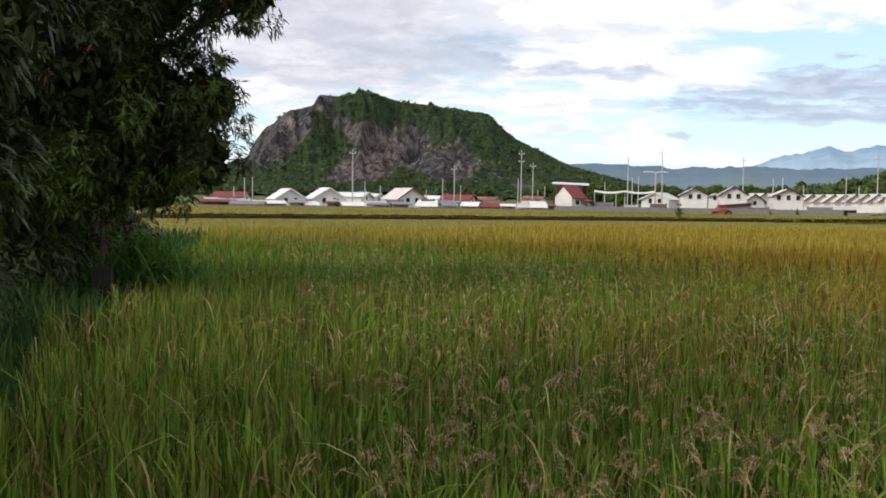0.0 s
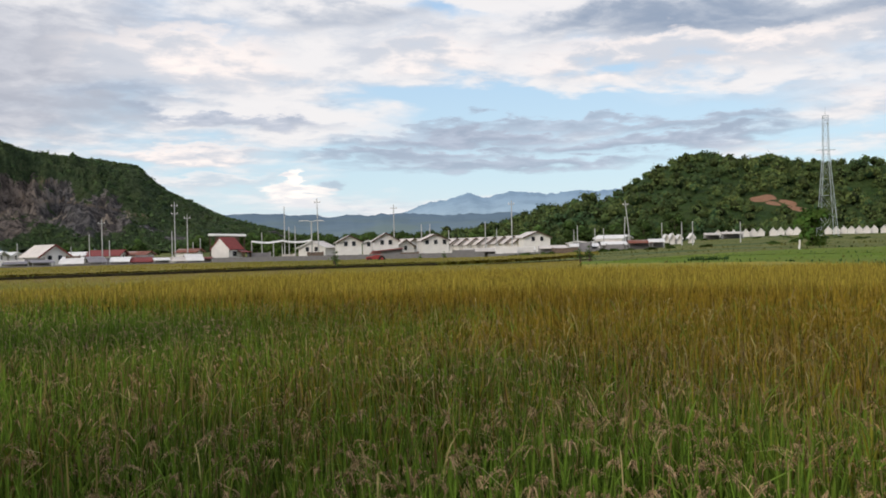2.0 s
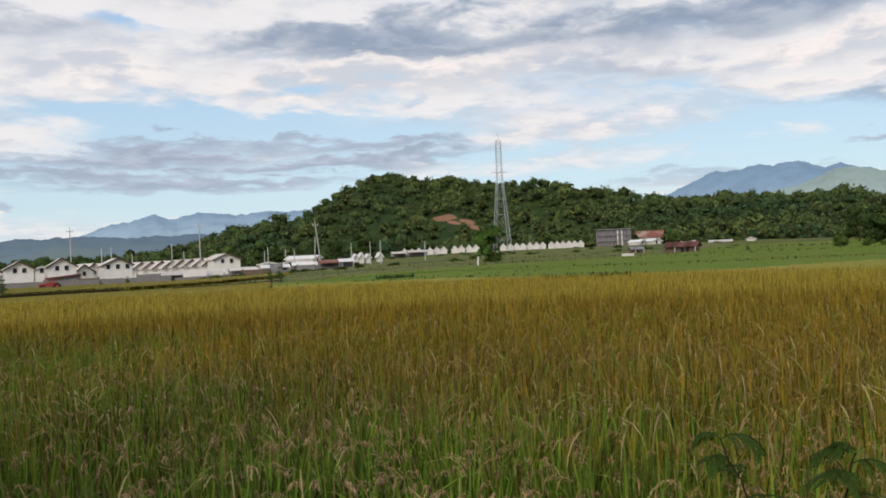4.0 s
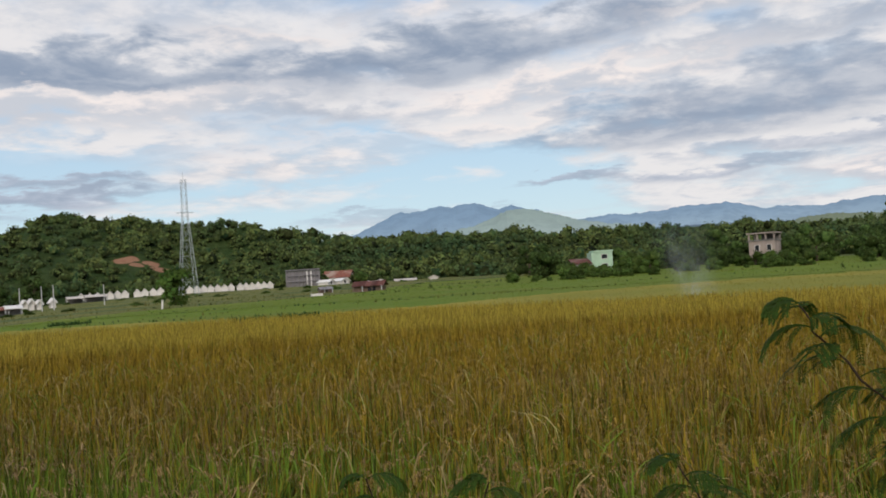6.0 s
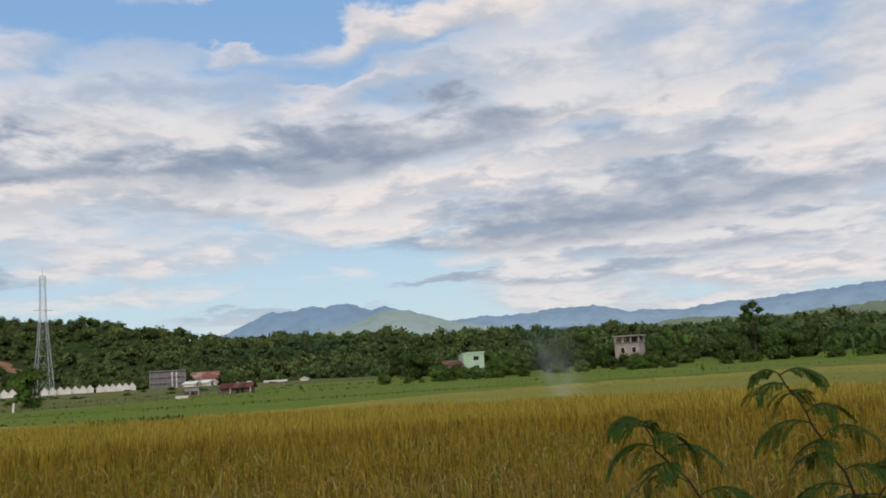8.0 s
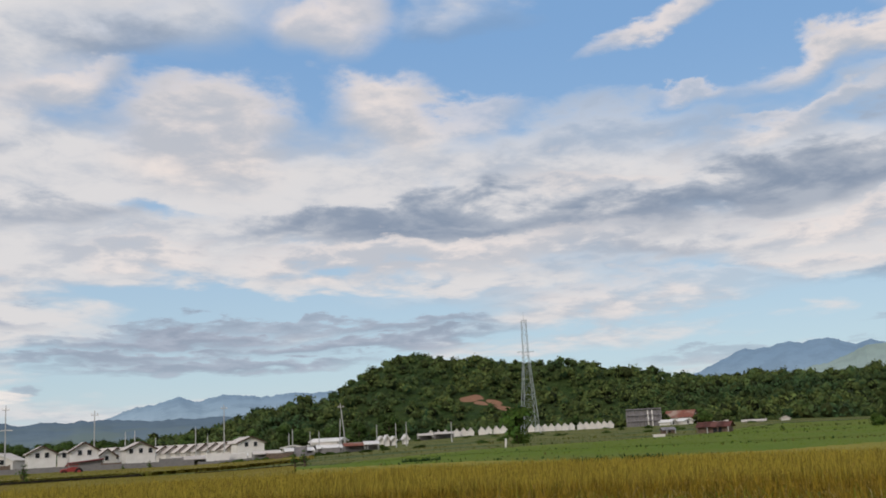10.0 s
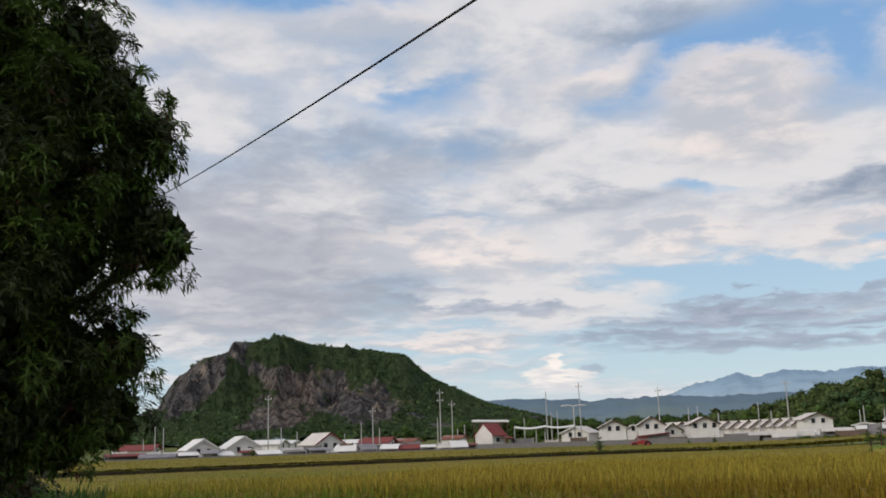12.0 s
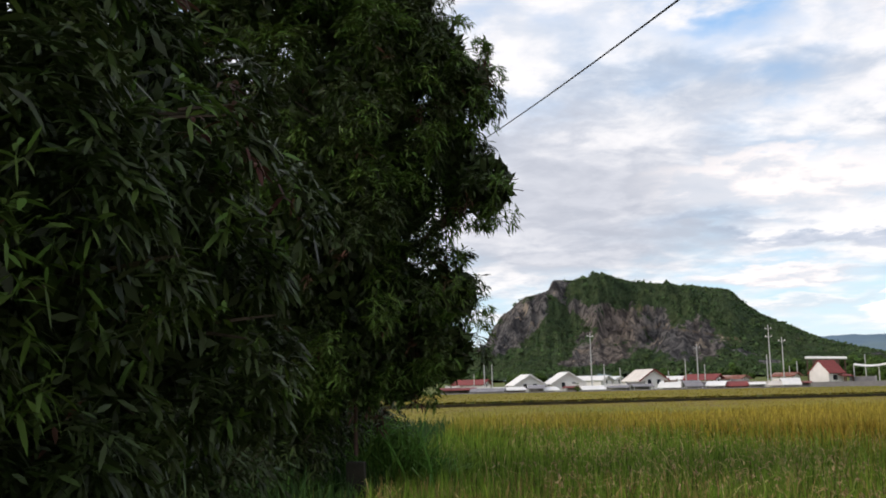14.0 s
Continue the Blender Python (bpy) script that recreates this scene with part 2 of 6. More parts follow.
def hill_material(name, leaf, leaf2, rock, rock2, slope_lo, slope_hi, scars=()):
    """Growth on the gentle slopes, bare rock on the steep ones; scars: (place, reach) of dug earth."""
    m = bpy.data.materials.new(name)
    m.use_nodes = True
    n = Net(m.node_tree)
    geo = n.add("ShaderNodeNewGeometry")
    pos = geo.outputs["Position"]
    nz = n.add("ShaderNodeSeparateXYZ", {0: geo.outputs["True Normal"]}).outputs[2]
    g = n.mix(n.ramp(n.noise(pos, 0.05, 6.0, 0.65), 0.35, 0.65), leaf, leaf2)
    g = n.mix(n.math("MULTIPLY", n.ramp(n.noise(pos, 0.3, 4.0), 0.4, 0.7), 0.5), g, tuple(v * 0.4 for v in leaf))
    streak = n.noise(n.vmath("MULTIPLY", pos, (1, 1, 0.35)).outputs[0], 0.09, 8.0, 0.7, 0.6)
    r = n.mix(n.ramp(streak, 0.40, 0.56), rock, rock2)
    crack = n.noise(n.vmath("MULTIPLY", pos, (1.0, 1.0, 0.22)).outputs[0], 0.55, 6.0, 0.7, 0.4)
    # shade inside cracks painted as a darker rock colour
    r = n.mix(n.math("MULTIPLY", n.ramp(crack, 0.50, 0.62), 0.75), r, tuple(v * 0.35 for v in rock2))
    pale = n.noise(n.vmath("MULTIPLY", pos, (1.0, 1.0, 0.16)).outputs[0], 0.22, 5.0, 0.6)
    r = n.mix(n.ramp(pale, 0.56, 0.66), r, (0.40, 0.34, 0.28))
    bare = n.math("ADD", n.ramp(nz, slope_hi, slope_lo), n.math("MULTIPLY", n.math("SUBTRACT", n.noise(pos, 0.045, 9.0, 0.72), 0.5), 4.0))
    col = n.mix(n.ramp(bare, 0.35, 0.65), g, r)
    for place, reach in scars:
        dist = n.vmath("DISTANCE", pos, place).outputs["Value"]
        dist = n.math("ADD", dist, n.math("MULTIPLY", n.noise(pos, 0.2, 4.0), reach))
        col = n.mix(n.ramp(dist, reach * 1.55, reach * 1.25), col, n.mix(n.noise(pos, 0.5, 4.0), (0.52, 0.28, 0.18), (0.36, 0.19, 0.12)))
    bp = n.add("ShaderNodeBump", {"Strength": 1.0, "Distance": 5.0, "Height": n.noise(n.vmath("MULTIPLY", pos, (1, 1, 0.5)).outputs[0], 0.16, 9.0, 0.75)})
    p = n.add("ShaderNodeBsdfPrincipled", {"Base Color": col, "Roughness": 0.95, "Specular IOR Level": 0.1, "Normal": bp})
    n.add("ShaderNodeOutputMaterial", {0: p})
    return m


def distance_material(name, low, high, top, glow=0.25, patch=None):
    """Mountains kilometres off: a plain backdrop, the blue haze of the air between painted into colour and a faint
    glow.
    """
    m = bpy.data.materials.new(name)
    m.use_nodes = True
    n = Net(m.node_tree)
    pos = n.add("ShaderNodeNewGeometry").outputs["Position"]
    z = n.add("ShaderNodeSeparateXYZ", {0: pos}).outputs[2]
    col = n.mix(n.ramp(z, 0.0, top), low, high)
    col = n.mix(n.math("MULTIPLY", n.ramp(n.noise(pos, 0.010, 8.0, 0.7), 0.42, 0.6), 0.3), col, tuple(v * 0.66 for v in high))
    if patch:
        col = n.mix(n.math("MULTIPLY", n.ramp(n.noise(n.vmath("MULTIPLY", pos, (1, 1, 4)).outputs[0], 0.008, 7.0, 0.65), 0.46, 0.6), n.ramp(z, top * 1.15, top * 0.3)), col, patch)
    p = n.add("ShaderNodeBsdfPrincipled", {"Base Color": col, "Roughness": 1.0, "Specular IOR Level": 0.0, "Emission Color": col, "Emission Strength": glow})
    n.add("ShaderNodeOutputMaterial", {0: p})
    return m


M = dict(
    soil=material("field_soil", (0.10, 0.12, 0.035), (0.16, 0.15, 0.05), 0.8, 0.95, third=(0.07, 0.12, 0.03), where="World"),
    rice_leaf=crop_material("rice_leaf", (0.108, 0.176, 0.020), (0.215, 0.146, 0.016), -0.06, 0.72, 0.2),
    rice_ear=crop_material("rice_ear", (0.34, 0.235, 0.125), (0.275, 0.182, 0.036), 0.0, 0.65, 0.15),
    rice_far=crop_material("rice_far", (0.182, 0.182, 0.027), (0.300, 0.236, 0.036), 0.02, 0.55, 0.2),
    young=material("young_rice", (0.135, 0.208, 0.023), (0.172, 0.230, 0.029), 0.2, 0.8, island=0.2, third=(0.172, 0.205, 0.034), soft_light=0.3, where="World"),
    olive=material("olive_rice", (0.225, 0.195, 0.034), (0.280, 0.220, 0.046), 0.12, 0.8, island=0.3, third=(0.185, 0.180, 0.034), soft_light=0.3, where="World"),
    # bank earth darkened to paint in the shadow on its near face
    bund=material("shaded_bund_earth", (0.026, 0.023, 0.011), (0.040, 0.032, 0.018), 1.1, 0.95, bump=0.5, where="World"),
    weed=material("weed_leaf", (0.026, 0.062, 0.018), (0.040, 0.078, 0.022), 2.0, 0.7, island=0.35, soft_light=0.25, spec=0.1),
    weed_pale=material("pale_weed_leaf", (0.065, 0.125, 0.024), (0.05, 0.105, 0.018), 2.0, 0.7, island=0.3, soft_light=0.25, spec=0.1),
    mango=material("mango_leaf", (0.024, 0.037, 0.010), (0.040, 0.056, 0.014), 1.2, 0.45, island=0.55, soft_light=0.15, spec=0.2),
    # lighter copy of the mango leaf: light on outer foliage put into colour
    mango_lit=material("lit_mango_leaf", (0.084, 0.138, 0.025), (0.064, 0.108, 0.020), 1.5, 0.5, island=0.3, soft_light=0.3, spec=0.2),
    mango_red=material("red_mango_flush", (0.085, 0.034, 0.026), (0.06, 0.034, 0.022), 2.0, 0.5, island=0.3, soft_light=0.2),
    clump=material("bright_weed_leaf", (0.075, 0.155, 0.026), (0.095, 0.18, 0.03), 2.0, 0.7, island=0.35, soft_light=0.3, spec=0.1),
    bark=material("bark", (0.10, 0.075, 0.055), (0.055, 0.042, 0.034), 6.0, 0.95, bump=0.9, stretch=(1, 1, 0.25)),
    plume=material("feathery_leaf", (0.032, 0.066, 0.010), (0.048, 0.086, 0.013), 3.0, 0.7, island=0.35, soft_light=0.3, spec=0.1),
    plume_stem=material("plant_stem", (0.045, 0.030, 0.020), (0.032, 0.024, 0.017), 20.0, 0.7),
    forest=material("forest_leaf", (0.050, 0.078, 0.024), (0.132, 0.162, 0.048), 0.13, 0.9, island=0.35, third=(0.046, 0.084, 0.036), where="World"),
    far_tree=material("far_tree_leaf", (0.026, 0.050, 0.014), (0.070, 0.106, 0.027), 1.6, 0.9, bump=1.0, bump_depth=0.4, island=0.45, random_ob=0.5),
    bush=material("bush_leaf", (0.042, 0.080, 0.018), (0.090, 0.135, 0.030), 1.6, 0.9, bump=1.0, bump_depth=0.4, island=0.4, random_ob=0.45),
    # crown hearts: the shade between leaves, put into a darker green
    forest_heart_shade=material("forest_heart_shade", (0.030, 0.045, 0.016), (0.090, 0.114, 0.038), 1.1, 0.95, bump=1.0, bump_depth=0.7, island=0.75, third=(0.026, 0.055, 0.024), where="World"),
    bright_tree=material("bright_tree_leaf", (0.050, 0.098, 0.020), (0.078, 0.130, 0.026), 1.0, 0.8, island=0.3, soft_light=0.2),
    dry_leaf=material("dry_rice_leaf", (0.40, 0.33, 0.14), (0.30, 0.23, 0.10), 3.0, 0.7, island=0.35, soft_light=0.2),
    brown_leaf=material("brown_rice_leaf", (0.27, 0.190, 0.072), (0.20, 0.140, 0.052), 3.0, 0.8, island=0.4, soft_light=0.2),
    rough_grass=material("rough_grass", (0.095, 0.105, 0.026), (0.135, 0.128, 0.038), 0.3, 0.9, island=0.3, third=(0.05, 0.075, 0.025), where="World"),
    banana=material("banana_leaf", (0.055, 0.095, 0.03), (0.08, 0.125, 0.04), 1.0, 0.6, island=0.25, soft_light=0.25),
    straw=material("straw_stubble", (0.30, 0.235, 0.11), (0.22, 0.18, 0.07), 0.4, 0.9, island=0.3, where="World"),
    scrub=material("hill_scrub", (0.048, 0.084, 0.034), (0.082, 0.116, 0.046), 0.08, 0.95, island=0.4, where="World"),
    wall=material("white_wall_paint", (0.78, 0.75, 0.73), (0.68, 0.65, 0.63), 0.6, 0.85, third=(0.58, 0.55, 0.53), random_ob=0.05),
    cream=material("cream_roof_sheet", (0.60, 0.55, 0.51), (0.50, 0.45, 0.42), 0.7, 0.6, random_ob=0.12),
    white_roof=material("white_roof_sheet", (0.74, 0.72, 0.70), (0.64, 0.62, 0.61), 0.8, 0.55, random_ob=0.06),
    grey_roof=material("grey_roof_sheet", (0.235, 0.22, 0.235), (0.165, 0.158, 0.172), 0.8, 0.6, random_ob=0.2),
    maroon=material("maroon_roof", (0.22, 0.055, 0.05), (0.16, 0.045, 0.045), 0.8, 0.6, random_ob=0.15),
    red_roof=material("red_roof_tile", (0.25, 0.060, 0.055), (0.19, 0.05, 0.046), 1.2, 0.6),
    rust=material("rusty_roof_sheet", (0.27, 0.10, 0.07), (0.16, 0.075, 0.06), 1.4, 0.8, third=(0.33, 0.25, 0.21)),
    old_rust=material("old_rusty_sheet", (0.15, 0.055, 0.045), (0.09, 0.045, 0.04), 1.6, 0.85, third=(0.22, 0.17, 0.15), random_ob=0.4),
    bare_pink=material("bare_pinkish_plaster", (0.40, 0.33, 0.30), (0.30, 0.25, 0.235), 0.7, 0.9, third=(0.22, 0.19, 0.18)),
    # brown fascia; also painted shade under the hall roof and between terrace roofs
    brown=material("brown_fascia_and_roof_shade", (0.10, 0.065, 0.05), (0.07, 0.05, 0.04), 2.0, 0.8),
    # far window panes; also the painted dark of the huts' openings
    dark=material("far_glass_and_opening_shade", (0.03, 0.033, 0.04), (0.02, 0.022, 0.026), 2.0, 0.15),
    concrete=material("grey_concrete", (0.25, 0.235, 0.235), (0.18, 0.17, 0.17), 0.7, 0.9, third=(0.13, 0.13, 0.12), bump=0.3),
    pole=material("pale_pole_concrete", (0.50, 0.50, 0.50), (0.38, 0.375, 0.37), 1.0, 0.8),
    steel=material("galvanised_steel", (0.46, 0.51, 0.54), (0.38, 0.42, 0.45), 0.8, 0.45, metal=0.3),
    mint=material("mint_wall_paint", (0.42, 0.58, 0.45), (0.36, 0.50, 0.38), 0.5, 0.85),
    red=material("red_machine_paint", (0.34, 0.035, 0.03), (0.24, 0.03, 0.028), 3.0, 0.4, spec=0.5),
    rubber=material("black_rubber", (0.02, 0.02, 0.02), (0.03, 0.03, 0.03), 9.0, 0.9),
    cable=material("black_cable", (0.035, 0.033, 0.032), (0.05, 0.047, 0.045), 5.0, 0.7),
    wood=material("weathered_boards", (0.20, 0.14, 0.11), (0.12, 0.09, 0.075), 2.0, 0.9),
    rusty=material("rusty_iron", (0.075, 0.042, 0.03), (0.05, 0.035, 0.03), 14.0, 0.9, bump=0.4),
    old_block=material("mossy_concrete", (0.030, 0.026, 0.020), (0.020, 0.020, 0.015), 5.0, 0.95, bump=0.6),
    # far ranges: haze, and the spur's sunlight, are put into these colours
    mountain=distance_material("haze_blue_mountain", (0.34, 0.43, 0.49), (0.175, 0.26, 0.36), 260.0),
    spur=distance_material("painted_sunlit_spur", (0.38, 0.46, 0.47), (0.235, 0.30, 0.285), 210.0),
    ridge=distance_material("hazy_green_ridge", (0.145, 0.18, 0.145), (0.17, 0.205, 0.145), 60.0, 0.1),
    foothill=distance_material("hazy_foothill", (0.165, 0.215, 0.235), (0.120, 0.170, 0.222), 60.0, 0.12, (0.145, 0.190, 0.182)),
)


# ---- mesh helpers ----
rng = np.random.default_rng(7)


def mesh_np(name, verts, quads=None, tris=None, mat=None, smooth=False):
    """A mesh from arrays of places, four-cornered and three-cornered faces."""
    me = bpy.data.meshes.new(name)
    verts = np.asarray(verts, np.float32)
    q = np.zeros((0, 4), np.int32) if quads is None else np.asarray(quads, np.int32).reshape(-1, 4)
    t = np.zeros((0, 3), np.int32) if tris is None else np.asarray(tris, np.int32).reshape(-1, 3)
    loops = np.concatenate([q.ravel(), t.ravel()])
    starts = np.concatenate([np.arange(len(q)) * 4, len(q) * 4 + np.arange(len(t)) * 3]).astype(np.int32)
    me.vertices.add(len(verts))
    me.vertices.foreach_set("co", verts.ravel())
    me.loops.add(len(loops))
    me.loops.foreach_set("vertex_index", loops.astype(np.int32))
    me.polygons.add(len(starts))
    me.polygons.foreach_set("loop_start", starts)
    if smooth:
        me.polygons.foreach_set("use_smooth", np.ones(len(starts), bool))
    me.update(calc_edges=True)
    if mat:
        me.materials.append(mat)
    return me


class Shape:
    """Gathers boxes, bars and slabs into one mesh."""

    def __init__(self):
        self.v, self.f = [], []

    def poly(self, pts, faces):
        k = len(self.v)
        self.v += [tuple(p) for p in pts]
        self.f += [tuple(i + k for i in f) for f in faces]
        return self

    def box(self, x, y, z, sx, sy, sz, turn=0.0):
        """A box whose base stands centred at x, y, z."""
        c, s = math.cos(turn), math.sin(turn)
        pts = [(x + c * a * sx / 2 - s * b * sy / 2, y + s * a * sx / 2 + c * b * sy / 2, z + h * sz) for h in (0, 1) for a, b in ((-1, -1), (1, -1), (1, 1), (-1, 1))]
        return self.poly(pts, [(3, 2, 1, 0), (4, 5, 6, 7), (0, 1, 5, 4), (1, 2, 6, 5), (2, 3, 7, 6), (3, 0, 4, 7)])

    def slab(self, corners, thick):
        """A sheet of that thickness under four corners."""
        a = [Vector(c) for c in corners]
        nrm = (a[1] - a[0]).cross(a[3] - a[0]).normalized()
        if nrm.z < 0:
            nrm = -nrm
        pts = a + [p - nrm * thick for p in a]
        return self.poly(pts, [(0, 1, 2, 3), (7, 6, 5, 4), (0, 4, 5, 1), (1, 5, 6, 2), (2, 6, 7, 3), (3, 7, 4, 0)])

    def prism(self, outline, y0, y1):
        """An outline in x and z, pulled from y0 to y1."""
        k = len(outline)
        pts = [(x, y0, z) for x, z in outline] + [(x, y1, z) for x, z in outline]
        return self.poly(pts, [tuple(range(k)), tuple(range(2 * k - 1, k - 1, -1))] + [(i, i + k, (i + 1) % k + k, (i + 1) % k) for i in range(k)])

    def tube(self, path, radii, sides=7):
        path = [Vector(p) for p in path]
        rings = []
        for i, p in enumerate(path):
            way = (path[min(i + 1, len(path) - 1)] - path[max(i - 1, 0)]).normalized()
            a = way.orthogonal().normalized()
            b = way.cross(a)
            rings.append([p + (a * math.cos(k * math.tau / sides) + b * math.sin(k * math.tau / sides)) * radii[i] for k in range(sides)])
        faces = [(i * sides + k, i * sides + (k + 1) % sides, (i + 1) * sides + (k + 1) % sides, (i + 1) * sides + k) for i in range(len(path) - 1) for k in range(sides)]
        faces += [tuple(range(sides - 1, -1, -1)), tuple((len(path) - 1) * sides + k for k in range(sides))]
        return self.poly([p for r in rings for p in r], faces)

    def mesh(self, name, mat):
        me = bpy.data.meshes.new(name)
        me.from_pydata(self.v, [], self.f)
        bm = bmesh.new()
        bm.from_mesh(me)
        bmesh.ops.recalc_face_normals(bm, faces=bm.faces)
        bm.to_mesh(me)
        bm.free()
        me.materials.append(mat)
        return me


def part(name, shape, mat, parent, label=""):
    """One piece under a thing or a part."""
    ob = new(name, shape.mesh(name, mat) if isinstance(shape, Shape) else shape)
    ob.parent = parent
    return tagged(ob, label)


def thing(name, label, category, group="", kind=""):
    return tagged(new(name), label, category, group, kind)


def at(az, d, z=0.0):
    return Vector((d * math.sin(radians(az)), d * math.cos(radians(az)), z))


def rise(el, d):
    """The height that shows at that angle over the eye's level, d metres off."""
    return EYE + d * math.tan(radians(el))


# ---- the lie of the land ----
def smooth(a, b, v):
    t = np.clip((v - a) / (b - a), 0, 1)
    return t * t * (3 - 2 * t)


def land(x, y):
    """The ground's height: flat near by, falling a little to the village, rising to the right."""
    x, y = np.asarray(x, float), np.asarray(y, float)
    d = np.hypot(x, y)
    az = np.degrees(np.arctan2(x, y))
    right = smooth(32, 52, az) * smooth(160, 120, az)
    h_left = -0.55 * smooth(60, 170, d) + 3.0 * smooth(250, 600, d)
    h_right = np.where(d < 160, 1.0 * smooth(58, 160, d), 1.0 + 0.0135 * (d - 160))
    h = h_left * (1 - right) + np.minimum(h_right, 6.0) * right
    left_bank = 0.35 * smooth(-2.0, -3.4, x) * smooth(34, 26, d)
    return h + left_bank


def ground_z(az, d):
    p = at(az, d)
    return float(land(p.x, p.y))


def build_ground():
    azs = np.linspace(-180, 180, 241)[:-1]
    ds = np.concatenate([[0.6, 1.5, 2.5], np.arange(3.5, 40, 2.0), np.geomspace(42, 4600, 60)])
    A, D = np.meshgrid(np.radians(azs), ds)
    X, Y = D * np.sin(A), D * np.cos(A)
    Z = land(X, Y)
    v = np.stack([X, Y, Z], -1).reshape(-1, 3)
    na, nd = len(azs), len(ds)
    i = np.arange(nd - 1)[:, None] * na + np.arange(na)[None]
    j = np.arange(nd - 1)[:, None] * na + (np.arange(na)[None] + 1) % na
    q = np.stack([i, i + na, j + na, j], -1).reshape(-1, 4)
    v = np.concatenate([v, [[0, 0, 0]]])
    t = np.array([[k, (k + 1) % na, len(v) - 1] for k in range(na)])
    me = mesh_np("ground", v, q, t, M["soil"], True)
    tagged(new("ground", me), "olive green and brown farmland soil reaching the hills", "ground", kind="structure")


build_ground()


def hill_mesh(name, azs, ds, height, mat):
    A, D = np.meshgrid(azs, ds)
    X, Y = D * np.sin(np.radians(A)), D * np.cos(np.radians(A))
    Z = height(A, D)
    na, nd = len(azs), len(ds)
    i = np.arange(nd - 1)[:, None] * na + np.arange(na - 1)[None]
    q = np.stack([i, i + 1, i + na + 1, i + na], -1).reshape(-1, 4)
    return mesh_np(name, np.stack([X, Y, Z], -1).reshape(-1, 3), q, None, mat, True)


def fbm(x, y, scale, octaves=4, seed=0.0, ridged=False):
    """Sums of value noise on arrays."""
    out, amp, tot = np.zeros(np.shape(x)), 1.0, 0.0
    for o in range(octaves):
        u, w = np.asarray(x) * scale + 17.1 * o + seed, np.asarray(y) * scale - 9.7 * o + seed * 1.7
        iu, iw = np.floor(u), np.floor(w)
        fu, fw = u - iu, w - iw
        fu, fw = fu * fu * (3 - 2 * fu), fw * fw * (3 - 2 * fw)

        def h(a, b):
            s = np.sin(a * 127.1 + b * 311.7) * 43758.5453
            return s - np.floor(s)
        val = (h(iu, iw) * (1 - fu) + h(iu + 1, iw) * fu) * (1 - fw) + (h(iu, iw + 1) * (1 - fu) + h(iu + 1, iw + 1) * fu) * fw
        out += amp * (1 - np.abs(2 * val - 1) if ridged else val)
        tot += amp
        amp, scale = amp * 0.5, scale * 2.03
    return out / tot


# the rocky table hill behind the village: (compass angle, height angle) along its crest
CREST_A = [(-8, 0.35), (-3, 0.75), (-1.3, 1.05), (-0.34, 1.5), (0.11, 2.65), (0.55, 3.35), (0.98, 3.7), (1.5, 4.35), (2.1, 4.83), (3.5, 5.03), (3.86, 5.75), (4.9, 5.65), (6.4, 5.95), (6.9, 5.83), (8.5, 5.37), (10.1, 5.22), (12.1, 5.04), (13.7, 4.8), (14.3, 4.13), (15.4, 3.3), (16.9, 2.6), (18.3, 1.9), (20.5, 1.3), (23.5, 0.5), (26, 0.1)]
RA = 680.0


def height_a(A, D):
    crest = np.minimum(D, RA) * np.tan(np.radians(np.interp(A, [c[0] for c in CREST_A], [c[1] for c in CREST_A]))) + EYE
    X, Y = D * np.sin(np.radians(A)), D * np.cos(np.radians(A))
    rough = fbm(X, Y, 0.018, 5, 3.0) - 0.5
    # buttresses and gullies that run down the face
    gully = fbm(A * 1.0 + 0.6 * rough, D * 0.012, 0.75, 4, 9.0, True) - 0.5
    bare_front = np.clip((D + 40 * rough - 520) / (RA - 520), 0, 1)
    front = np.clip(bare_front + 0.20 * gully * (0.35 + 0.65 * smooth(16, 11, A)) * smooth(0.97, 0.7, bare_front), 0, 1)
    # talus below, a steep face above it
    prof = np.where(front < 0.45, 0.36 * front / 0.45, 0.36 + 0.64 * smooth(0.40, 0.92, front))
    back = 1 - 0.8 * smooth(RA + 20, RA + 260, D)
    z = 2.0 + (crest - 2.0) * prof * back
    z += (fbm(X, Y, 0.04, 5, 8.0, True) - 0.5) * (22 - 17 * smooth(100, 160, X)) * smooth(0.1, 0.5, prof) * smooth(1.02, 0.9, prof)
    z += (fbm(X, Y, 0.10, 4, 5.0, True) - 0.5) * 7.0 * smooth(0.0, 0.3, prof) * smooth(1.0, 0.8, prof) * smooth(16, 12, A) + (fbm(X, Y, 0.12, 3, 5.0) - 0.5) * 1.5 * smooth(0.0, 0.3, prof)
    return z


BARE = [(1.6, 3.4, 1.1, 1.5), (0.5, 2.2, 1.0, 1.1), (4.0, 5.4, 0.55, 0.45), (5.2, 4.1, 0.6, 0.7), (2.9, 4.3, 0.5, 0.6), (7.9, 2.7, 1.7, 1.1), (10.4, 2.5, 1.7, 1.2), (6.2, 1.4, 1.6, 0.6), (11.9, 1.9, 1.1, 0.9), (4.4, 0.9, 2.0, 0.35), (9.0, 3.9, 0.9, 0.35)]
GROWN = [(4.4, 3.3, 1.0, 0.9), (3.1, 2.2, 1.0, 0.8), (5.8, 5.0, 0.9, 0.5), (2.2, 1.3, 1.6, 0.35), (7.6, 5.1, 2.2, 0.5), (14.5, 3.2, 2.4, 1.7), (11.5, 4.6, 3.0, 0.45), (8.5, 0.35, 12, 0.3)]
